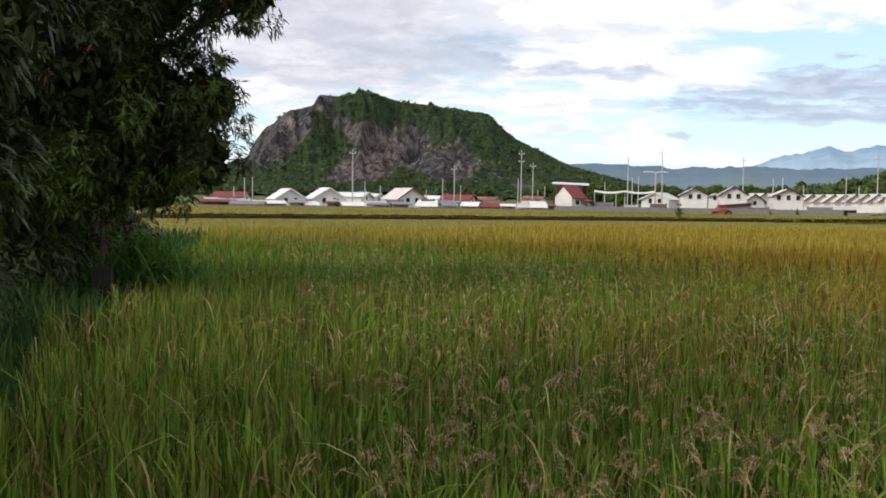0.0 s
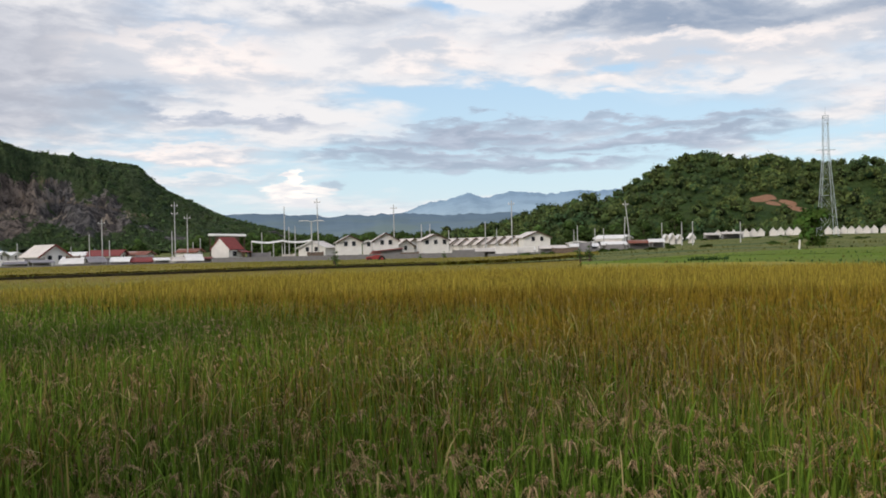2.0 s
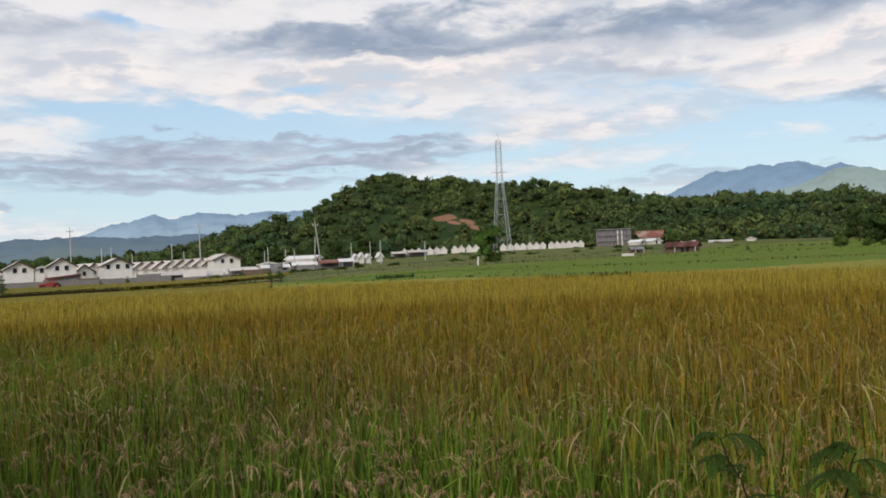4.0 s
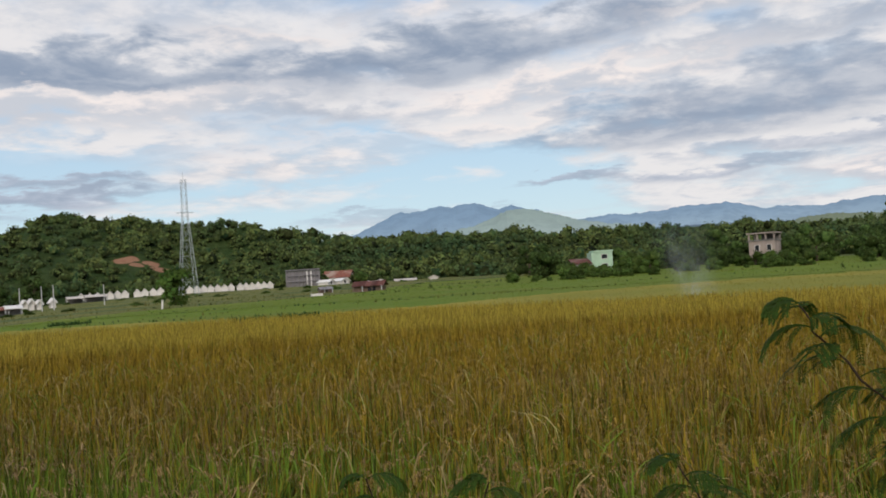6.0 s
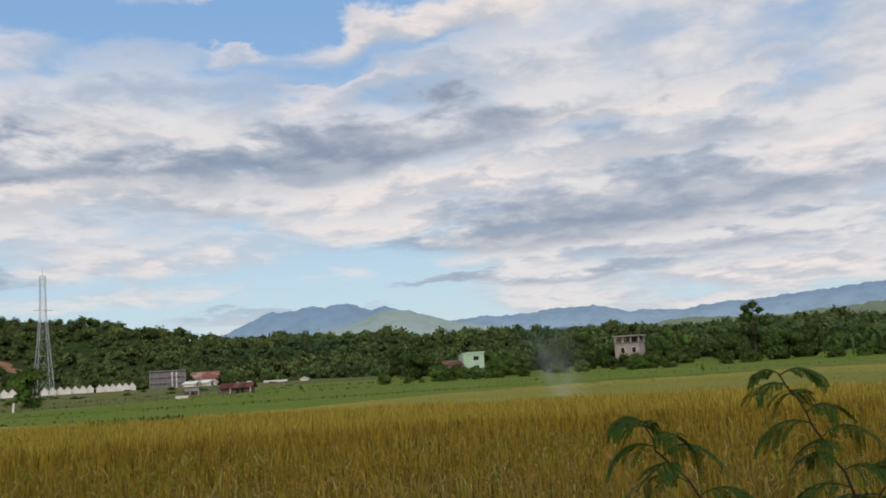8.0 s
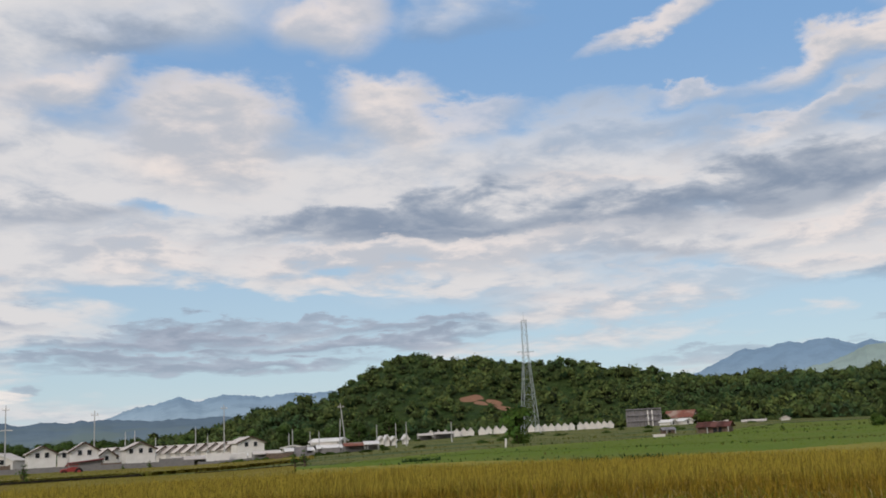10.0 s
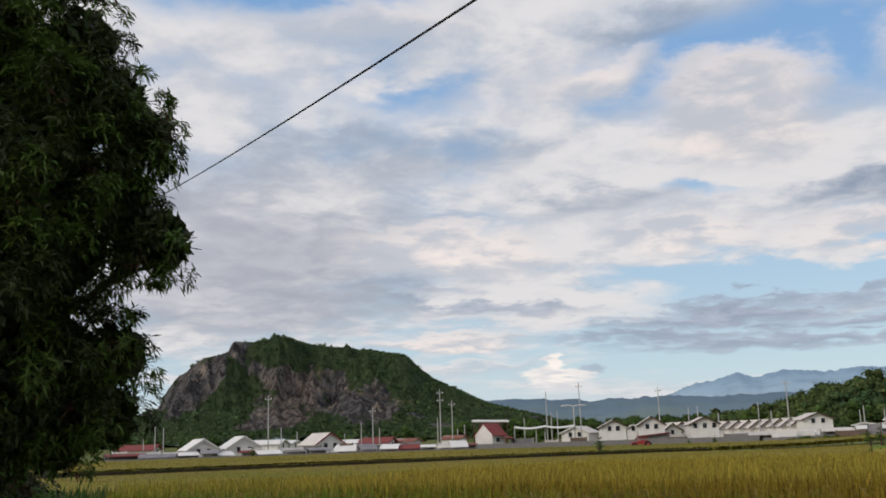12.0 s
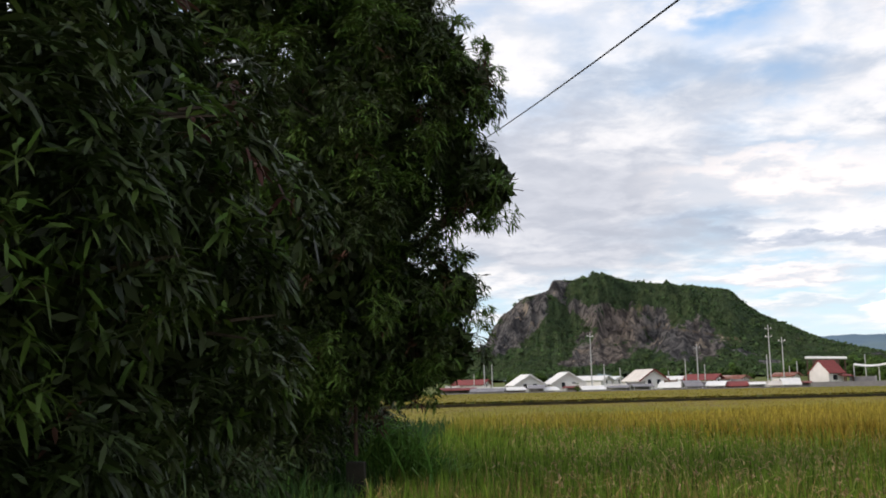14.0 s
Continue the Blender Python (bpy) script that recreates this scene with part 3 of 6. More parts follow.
TRACKS = [(8.2, 4.0, 7.7, 3.0), (7.7, 3.0, 6.3, 1.9), (6.3, 1.9, 5.2, 1.5), (7.9, 2.9, 10.0, 2.85), (10.0, 2.85, 12.0, 2.5), (12.0, 2.5, 14.8, 1.8), (8.2, 4.0, 9.4, 3.9)]


def bareness(A, D, Z):
    """Where the table hill shows rock (1) or scrub (0), how brown that rock is, and the dug benches along its face."""
    X, Y = D * np.sin(np.radians(A)), D * np.cos(np.radians(A))
    E = np.degrees(np.arctan2(Z - EYE, D))
    b = (fbm(X, Z * 1.3, 0.035, 5, 3.0) - 0.5) * 1.9 + (fbm(X, Y, 0.15, 3, 1.0) - 0.5) * 1.5 - 0.36
    for a, e, wa, we in BARE:
        b = b + 0.85 * np.exp(-((A - a) / wa) ** 2 - ((E - e) / we) ** 2)
    for a, e, wa, we in GROWN:
        b = b - 1.25 * np.exp(-((A - a) / wa) ** 2 - ((E - e) / we) ** 2)
    brown = 0.6 * np.exp(-((A - 7.3) / 1.5) ** 2) + 1.0 * (fbm(X, Z, 0.05, 4, 6.0) - 0.40)
    gap = np.full(np.shape(A), 9.0)
    for a0, e0, a1, e1 in TRACKS:
        u = np.clip(((A - a0) * (a1 - a0) + (E - e0) * (e1 - e0)) / ((a1 - a0) ** 2 + (e1 - e0) ** 2), 0, 1)
        gap = np.minimum(gap, np.hypot(A - a0 - u * (a1 - a0), E - e0 - u * (e1 - e0) + 0.12 * (fbm(X, Y, 0.1, 2, 5.0) - 0.5)))
    track = smooth(0.085, 0.03, gap)
    return np.clip(b + 0.5, 0, 1), np.clip(brown, 0, 1), track


def attribute(me, name, values):
    me.attributes.new(name, "FLOAT", "POINT").data.foreach_set("value", np.asarray(values, np.float32).ravel())


# the wooded hill and the ridge that runs on from it
CREST_B = [(27, 0.2), (32.3, 0.6), (33.8, 0.85), (35.4, 1.25), (36.7, 1.7), (38.3, 2.05), (39.2, 2.4), (40.3, 2.0), (41.4, 2.8), (42.6, 3.6), (43.7, 4.05), (44.7, 4.55), (45.7, 4.72), (47.2, 4.45), (48.2, 4.25), (49.5, 4.45), (50.8, 4.05), (51.7, 3.9), (53.5, 3.75), (55.9, 3.65), (57.8, 3.15), (59.3, 2.8), (60.5, 2.6), (63.2, 2.35), (66.8, 2.45), (69.3, 2.5), (71.4, 2.65), (72.4, 2.25), (75, 2.1), (78.4, 2.15), (84, 2.0), (90, 1.8), (97, 1.75), (106, 1.6), (116, 1.0)]


def height_b(A, D):
    rc = 500 + 60 * smooth(60, 75, A)
    foot = 352 - 60 * smooth(63, 75, A)
    crest = rc * np.tan(np.radians(np.interp(A, [c[0] for c in CREST_B], [c[1] for c in CREST_B]))) + EYE
    X, Y = D * np.sin(np.radians(A)), D * np.cos(np.radians(A))
    f = np.clip((D + 50 * (fbm(X, Y, 0.014, 3, 2.0) - 0.5) - foot) / (rc - foot), 0, 1)
    base = land(X, Y) - 0.35 * (1 - smooth(0.0, 0.06, f))
    z = base + (crest - base) * (0.35 * f + 0.65 * smooth(0, 1, f)) * (1 - 0.7 * smooth(rc + 10, rc + 160, D))
    return z + (fbm(X, Y, 0.03, 4, 4.0) - 0.5) * 5 * smooth(0.05, 0.4, f)


def spot_b(az, el):
    """Where the wooded hill shows at those angles."""
    d = np.arange(340.0, 520.0, 1.0)
    z = height_b(np.full(d.shape, az), d)
    k = int(np.argmax(z >= EYE + d * math.tan(radians(el))))
    return at(az, d[k], float(z[k]))


SCARS = [(spot_b(48.9, 2.2), 4.4), (spot_b(49.4, 2.35), 3.8), (spot_b(49.7, 2.0), 3.4), (spot_b(50.5, 2.0), 3.8), (spot_b(50.95, 1.65), 4.6)]


def rock_material():
    """Scrub and bare rock by the hill's own marks, with darker streaks, crack shade painted near-black, and pale dug
    benches.
    """
    m = bpy.data.materials.new("rocky_hill")
    m.use_nodes = True
    n = Net(m.node_tree)
    pos = n.add("ShaderNodeNewGeometry").outputs["Position"]
    mark = {}
    for key in ("bare", "brown", "track"):
        a = n.add("ShaderNodeAttribute")
        a.attribute_name = key
        mark[key] = a.outputs["Fac"]
    g = n.mix(n.ramp(n.noise(pos, 0.05, 6.0, 0.65), 0.35, 0.65), (0.054, 0.086, 0.042), (0.094, 0.124, 0.056))
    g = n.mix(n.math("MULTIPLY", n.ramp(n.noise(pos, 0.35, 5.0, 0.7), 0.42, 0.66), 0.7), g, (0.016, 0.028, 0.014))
    tall = n.vmath("MULTIPLY", pos, (1.0, 1.0, 0.3)).outputs[0]
    r = n.mix(mark["brown"], (0.215, 0.200, 0.198), (0.320, 0.250, 0.205))
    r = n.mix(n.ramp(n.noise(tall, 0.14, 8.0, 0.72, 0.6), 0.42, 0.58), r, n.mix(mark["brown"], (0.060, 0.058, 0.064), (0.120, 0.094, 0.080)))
    # near-black streaks paint the shade down in the cracks
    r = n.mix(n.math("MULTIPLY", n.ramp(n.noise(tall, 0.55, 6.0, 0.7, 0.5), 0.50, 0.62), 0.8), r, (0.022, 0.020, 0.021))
    r = n.mix(n.ramp(n.noise(tall, 0.11, 6.0, 0.65), 0.58, 0.66), r, (0.42, 0.34, 0.27))
    edge = n.math("ADD", mark["bare"], n.math("MULTIPLY", n.math("SUBTRACT", n.noise(pos, 0.22, 7.0, 0.75), 0.5), 2.2))
    col = n.mix(n.ramp(edge, 0.42, 0.56), g, r)
    col = n.mix(n.math("MULTIPLY", mark["track"], n.math("MULTIPLY", n.ramp(n.noise(pos, 0.12, 4.0), 0.42, 0.58), 0.75)), col, (0.27, 0.20, 0.14))
    bp = n.add("ShaderNodeBump", {"Strength": 1.0, "Distance": 9.0, "Height": n.noise(tall, 0.16, 9.0, 0.75)})
    p = n.add("ShaderNodeBsdfPrincipled", {"Base Color": col, "Roughness": 0.95, "Specular IOR Level": 0.1, "Normal": bp})
    n.add("ShaderNodeOutputMaterial", {0: p})
    return m


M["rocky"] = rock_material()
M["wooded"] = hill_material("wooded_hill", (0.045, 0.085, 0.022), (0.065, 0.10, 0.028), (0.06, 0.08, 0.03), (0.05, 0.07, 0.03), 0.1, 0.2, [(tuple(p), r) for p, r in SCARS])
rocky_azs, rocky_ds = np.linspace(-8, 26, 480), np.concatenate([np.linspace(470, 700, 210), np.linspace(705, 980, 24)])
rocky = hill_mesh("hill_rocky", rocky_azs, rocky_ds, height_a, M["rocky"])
rocky_a, rocky_d = np.meshgrid(rocky_azs, rocky_ds)
for key, values in zip(("bare", "brown", "track"), bareness(rocky_a, rocky_d, height_a(rocky_a, rocky_d))):
    attribute(rocky, key, values)
tagged(new("hill_rocky", rocky), "steep flat-topped hill of brown cliffs and green scrub", "hill", kind="structure")
tagged(new("hill_wooded", hill_mesh("hill_wooded", np.linspace(27, 116, 300), np.linspace(285, 740, 90), height_b, M["wooded"])),
       "rounded green hill covered in dense trees with orange earth scars", "hill", kind="structure")


def range_mesh(name, crest, d, depth, mat, rough, seed):
    """A far mountain range whose crest follows (compass angle, height angle)."""
    azs = np.linspace(crest[0][0], crest[-1][0], 900)
    ds = np.linspace(d - depth, d + 60, 16)

    def height(A, D):
        top = d * np.tan(np.radians(np.interp(A, [c[0] for c in crest], [c[1] for c in crest]) ))
        top = top + d * np.tan(np.radians(0.30 * (fbm(A, A * 0, 0.9, 6, seed, True) - 0.6) + 0.10 * (fbm(A, A * 0, 5.0, 3, seed + 3, True) - 0.6))) * smooth(d - 0.35 * depth, d, D)
        k = smooth(d - depth, d, D)
        spur = fbm(A * 4, D / 90, 0.16, 4, seed, True) - 0.5
        return EYE + top * k + top * rough * spur * (0.25 + 0.75 * np.sin(np.pi * np.clip(k, 0, 1))) * smooth(0, 0.2, k)
    me = hill_mesh(name, azs, ds, height, mat)
    return new(name, me)


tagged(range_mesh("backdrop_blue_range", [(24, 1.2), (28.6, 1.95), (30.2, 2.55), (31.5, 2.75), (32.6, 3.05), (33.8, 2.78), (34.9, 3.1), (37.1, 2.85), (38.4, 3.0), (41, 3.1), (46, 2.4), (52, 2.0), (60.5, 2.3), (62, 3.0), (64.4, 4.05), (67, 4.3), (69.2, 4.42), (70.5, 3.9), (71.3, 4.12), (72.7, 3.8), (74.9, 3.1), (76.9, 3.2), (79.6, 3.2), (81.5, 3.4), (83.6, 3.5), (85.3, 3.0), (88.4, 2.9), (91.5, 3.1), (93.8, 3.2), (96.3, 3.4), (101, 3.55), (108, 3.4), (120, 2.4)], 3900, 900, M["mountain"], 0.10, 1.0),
       "mountain range on the horizon in painted blue haze", "mountains", kind="structure")
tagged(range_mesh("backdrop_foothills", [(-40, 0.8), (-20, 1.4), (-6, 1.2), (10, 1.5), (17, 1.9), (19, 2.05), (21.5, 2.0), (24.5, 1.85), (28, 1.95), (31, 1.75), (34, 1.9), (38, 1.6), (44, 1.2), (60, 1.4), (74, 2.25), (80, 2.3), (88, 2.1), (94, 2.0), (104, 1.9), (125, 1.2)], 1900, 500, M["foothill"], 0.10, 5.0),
       "low foothills in painted grey-blue haze before the mountains", "hills", kind="structure")


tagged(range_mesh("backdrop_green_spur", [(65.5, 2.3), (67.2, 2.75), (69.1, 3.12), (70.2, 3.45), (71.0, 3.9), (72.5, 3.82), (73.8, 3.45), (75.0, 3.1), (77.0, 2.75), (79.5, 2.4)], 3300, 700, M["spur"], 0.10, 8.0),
       "pale green spur of the far mountains, painted as sunlit and hazy", "mountains", kind="structure")
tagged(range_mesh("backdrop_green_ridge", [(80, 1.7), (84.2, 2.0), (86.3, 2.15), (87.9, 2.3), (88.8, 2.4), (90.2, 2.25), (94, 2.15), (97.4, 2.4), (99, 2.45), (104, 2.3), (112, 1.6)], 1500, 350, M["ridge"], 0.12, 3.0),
       "light green ridge with painted haze behind the tree belt", "hills", kind="structure")


# ---- foliage helpers ----
def quads_at(c, nrm, size, aspect=0.7):
    """Four-cornered leaves: centres, normals and sizes in arrays."""
    n = len(c)
    nrm = nrm / (np.linalg.norm(nrm, axis=1, keepdims=True) + 1e-9)
    r = rng.normal(size=(n, 3))
    a = np.cross(nrm, r)
    a /= np.linalg.norm(a, axis=1, keepdims=True) + 1e-9
    b = np.cross(nrm, a)
    s = np.asarray(size).reshape(-1, 1) * np.ones((n, 1))
    w = s * aspect
    v = np.stack([c - a * s, c - b * w, c + a * s, c + b * w], 1).reshape(-1, 3)
    return v, np.arange(4 * n).reshape(n, 4)


def crowns(centres, radii, leaves, size, lift=0.35, inner=0.62, loose=0.45):
    """Many tree crowns as loose shells of leaf clumps."""
    n = len(centres)
    way = rng.normal(size=(n, leaves, 3))
    way /= np.linalg.norm(way, axis=2, keepdims=True)
    way[:, :, 2] = np.abs(way[:, :, 2]) * 1.1 - 0.25
    r = radii[:, None, None] * (inner + (1.12 - inner) * rng.random((n, leaves, 1)))
    lob = 1 + 0.30 * np.sin(way[:, :, :1] * 5 + rng.random((n, 1, 1)) * 9) * np.cos(way[:, :, 1:2] * 4 + rng.random((n, 1, 1)) * 9)
    c = centres[:, None] + way * r * lob * np.array([1, 1, 0.9])
    nrm = way + rng.normal(size=way.shape) * loose + np.array([0, 0, lift])
    s = (size * (0.6 + 0.8 * rng.random((n, leaves)))) * (radii[:, None] / radii.mean())
    return quads_at(c.reshape(-1, 3), nrm.reshape(-1, 3), s.ravel())


def build_forest():
    n = 5200
    az = rng.uniform(30, 108, n)
    f = rng.random(n)
    d = 345 - 60 * smooth(63, 75, az) + f * 190
    z = height_b(az, d)
    c = np.stack([d * np.sin(np.radians(az)), d * np.cos(np.radians(az)), z], 1)
    keep = np.ones(n, bool)
    for p, r in SCARS:
        keep &= np.linalg.norm(c - np.array(p), axis=1) > r * 1.4
        # nothing stands close below the dug earth either
        keep &= ~((np.abs(az - math.degrees(math.atan2(p.x, p.y))) < 1.0) & (np.linalg.norm(c - np.array(p), axis=1) < 13) & (c[:, 2] < p.z))
    c = c[keep]
    rad = (0.9 + 2.5 * rng.random(len(c)) ** 2.2) * (0.75 + 0.6 * fbm(c[:, 0], c[:, 1], 0.03, 2, 1.0))
    c[:, 2] += rad * rng.uniform(0.35, 0.95, len(c))
    # each crown: a small uneven heart, painted darker as inner shade, inside a loose mass of leaf clumps
    bm = bmesh.new()
    bmesh.ops.create_icosphere(bm, subdivisions=1, radius=1.0)
    ball = np.array([p.co for p in bm.verts])
    tri = np.array([[p.index for p in f.verts] for f in bm.faces])
    bm.free()
    m = len(c)
    amp = 1 + 0.22 * rng.normal(size=(m, len(ball)))
    v = c[:, None] + ball[None] * amp[..., None] * (rad * 0.72)[:, None, None]
    t = (tri[None] + (np.arange(m) * len(ball))[:, None, None]).reshape(-1, 3)
    tagged(new("forest_crowns", mesh_np("forest_crowns", v.reshape(-1, 3), None, t, M["forest_heart_shade"])), "treetop hearts painted darker as inner shade, covering the hill slopes", "forest", kind="stuff")
    v, q = crowns(c, rad * 1.02, 52, 0.34, 0.25, 0.70, 0.55)
    tagged(new("hill_forest", mesh_np("hill_forest", v, q, None, M["forest"])), "dense dark green trees covering the hill slopes", "forest", kind="stuff")
    n = 15000
    az, f = rng.uniform(-3, 22, n), rng.random(n)
    d = 515 + f * 190
    z = height_a(az, d)
    c = np.stack([d * np.sin(np.radians(az)), d * np.cos(np.radians(az)), z], 1)
    c = c[bareness(az, d, z)[0] + 0.25 * rng.random(n) < 0.52]
    rad = rng.uniform(0.4, 1.3, len(c)) * (1 + 0.8 * (rng.random(len(c)) > 0.93))
    v, q = crowns(c, rad, 9, 0.42)
    tagged(new("hill_scrub", mesh_np("hill_scrub", v, q, None, M["scrub"])), "low green scrub on the rocky hill", "shrubs", kind="stuff")


build_forest()


def far_tree(name, height, radius, label, seed_shape, mat="far_tree", leaves=1150, tiers=1, low=0.14):
    """A whole tree seen from far: trunk with limbs and a crown of leaf clumps."""
    r = random.Random(seed_shape)
    root = thing(name, label, "bush" if name == "bush" else "tree")
    s = Shape()
    s.tube([(0, 0, -0.3), (0.1, 0, height * 0.3), (0, 0.1, height * 0.62)], [0.05 * radius + 0.1, 0.04 * radius + 0.07, 0.05])
    cs, rs = [], []
    for k in range(9 if tiers == 1 else 13):
        a = r.uniform(0, math.tau)
        if tiers == 1:
            out, z = radius * r.uniform(0.15, 0.62), height * r.uniform(low, 0.80)
            cr = radius * r.uniform(0.35, 0.55)
        else:
            z = height * (0.3 + 0.65 * k / 13)
            out, cr = radius * (1.1 - 0.6 * k / 13) * r.uniform(0.45, 1.0), radius * r.uniform(0.26, 0.40)
        p = (out * math.cos(a), out * math.sin(a), z)
        s.tube([(0, 0, z * 0.6), (p[0] * 0.5, p[1] * 0.5, z * 0.85), p], [0.07, 0.05, 0.03], 5)
        cs.append(p), rs.append(cr)
    part("trunk", s, M["bark"], root)
    # lumpy clumps of leaves with looser ones round them
    bm = bmesh.new()
    bmesh.ops.create_icosphere(bm, subdivisions=2, radius=1.0)
    ball = np.array([p.co for p in bm.verts])
    tri = np.array([[p.index for p in f.verts] for f in bm.faces])
    bm.free()
    if mat != "bright_tree":
        m = len(cs)
        amp = 1 + 0.2 * np.sin(ball[None, :, 0] * 5 + rng.random((m, 1)) * 9) + 0.2 * np.sin(ball[None, :, 1] * 5 + ball[None, :, 2] * 4 + rng.random((m, 1)) * 9) + 0.08 * rng.normal(size=(m, len(ball)))
        lump = np.array(cs)[:, None] + ball[None] * amp[..., None] * (np.array(rs) * 0.74)[:, None, None] * np.array([1, 1, 0.85])
        part("inner_crown", mesh_np("inner_crown", lump.reshape(-1, 3), None, (tri[None] + (np.arange(m) * len(ball))[:, None, None]).reshape(-1, 3), M[mat], True), M[mat], root)
    v, q = crowns(np.array(cs), np.array(rs) * 1.05, leaves // len(cs), (0.13 if mat == "bright_tree" else 0.055) * radius, 0.2, 0.66)
    part("crown", mesh_np("crown", v, q, None, M[mat]), M[mat], root)
    return root


# ---- the rice field ----
EDGE = [(-10, 44), (1.7, 46), (11.6, 48), (18.5, 55), (24.6, 61), (31, 62), (47, 61), (62, 60), (65, 61), (78, 54), (94, 51), (112, 48)]


def in_field(x, y):
    d, az = np.hypot(x, y), np.degrees(np.arctan2(x, y))
    wav = 0.5 * np.sin(y * 0.9) + 0.35 * np.sin(y * 2.3 + 1)
    left = np.where(y < 20, -2.0 + wav * 0.5, -2.0 + 0.02 * (y - 20))
    return (d < np.interp(az, [e[0] for e in EDGE], [e[1] for e in EDGE]) + wav * 0.5) & (x > left) & (d > 2.3)


def scatter(d0, d1, per_m2, az0=-38, az1=107):
    n = int(per_m2 * math.radians(az1 - az0) * (d1 * d1 - d0 * d0) / 2)
    d = np.sqrt(rng.uniform(d0 * d0, d1 * d1, n))
    az = np.radians(rng.uniform(az0, az1, n))
    return d * np.sin(az), d * np.cos(az)


def strips(base, way, lean, height, width, segs, tip=0.06, flop=0.0):
    """Blades as tapering bent strips. base n x 3, way: the angle they bend to, lean: how far over they bend."""
    n = len(base)
    face = way + rng.normal(size=n) * 0.5 + math.pi / 2
    side = np.stack([np.cos(face), np.sin(face), np.zeros(n)], 1)
    out = np.stack([np.cos(way), np.sin(way), np.zeros(n)], 1)
    rows = []
    for k in range(segs + 1):
        t = k / segs
        p = base + out * (lean * height * t ** 2)[:, None]
        p[:, 2] += height * (t - (0.45 * lean + flop) * t ** 3)
        w = (width * (0.42 + 1.1 * t) * (1 - t ** 5))[:, None] if k < segs else (width * tip)[:, None]
        rows += [p - side * w, p + side * w]
    v = np.stack(rows, 1).reshape(-1, 3)
    b = (np.arange(n) * (2 * segs + 2))[:, None, None]
    q = np.array([[2 * k, 2 * k + 1, 2 * k + 3, 2 * k + 2] for k in range(segs)])[None]
    return v, (b + q).reshape(-1, 4)


def stack(parts_):
    vs, qs, k = [], [], 0
    for v, q in parts_:
        vs.append(v), qs.append(q + k)
        k += len(v)
    return np.concatenate(vs), np.concatenate(qs)


def grain_quads(c, along, nrm, size):
    """Lozenges that lie along the ear."""
    a = along / (np.linalg.norm(along, axis=1, keepdims=True) + 1e-9) * size
    b = nrm / (np.linalg.norm(nrm, axis=1, keepdims=True) + 1e-9) * size * 0.42
    v = np.stack([c - a, c - b, c + a, c + b], 1).reshape(-1, 3)
    return v, np.arange(len(v)).reshape(-1, 4)


def crop_height(x, y):
    return 0.84 + 0.14 * (fbm(x, y, 0.5, 3, 2.0) - 0.5) + 0.16 * (fbm(x, y, 0.09, 2, 7.0) - 0.5)


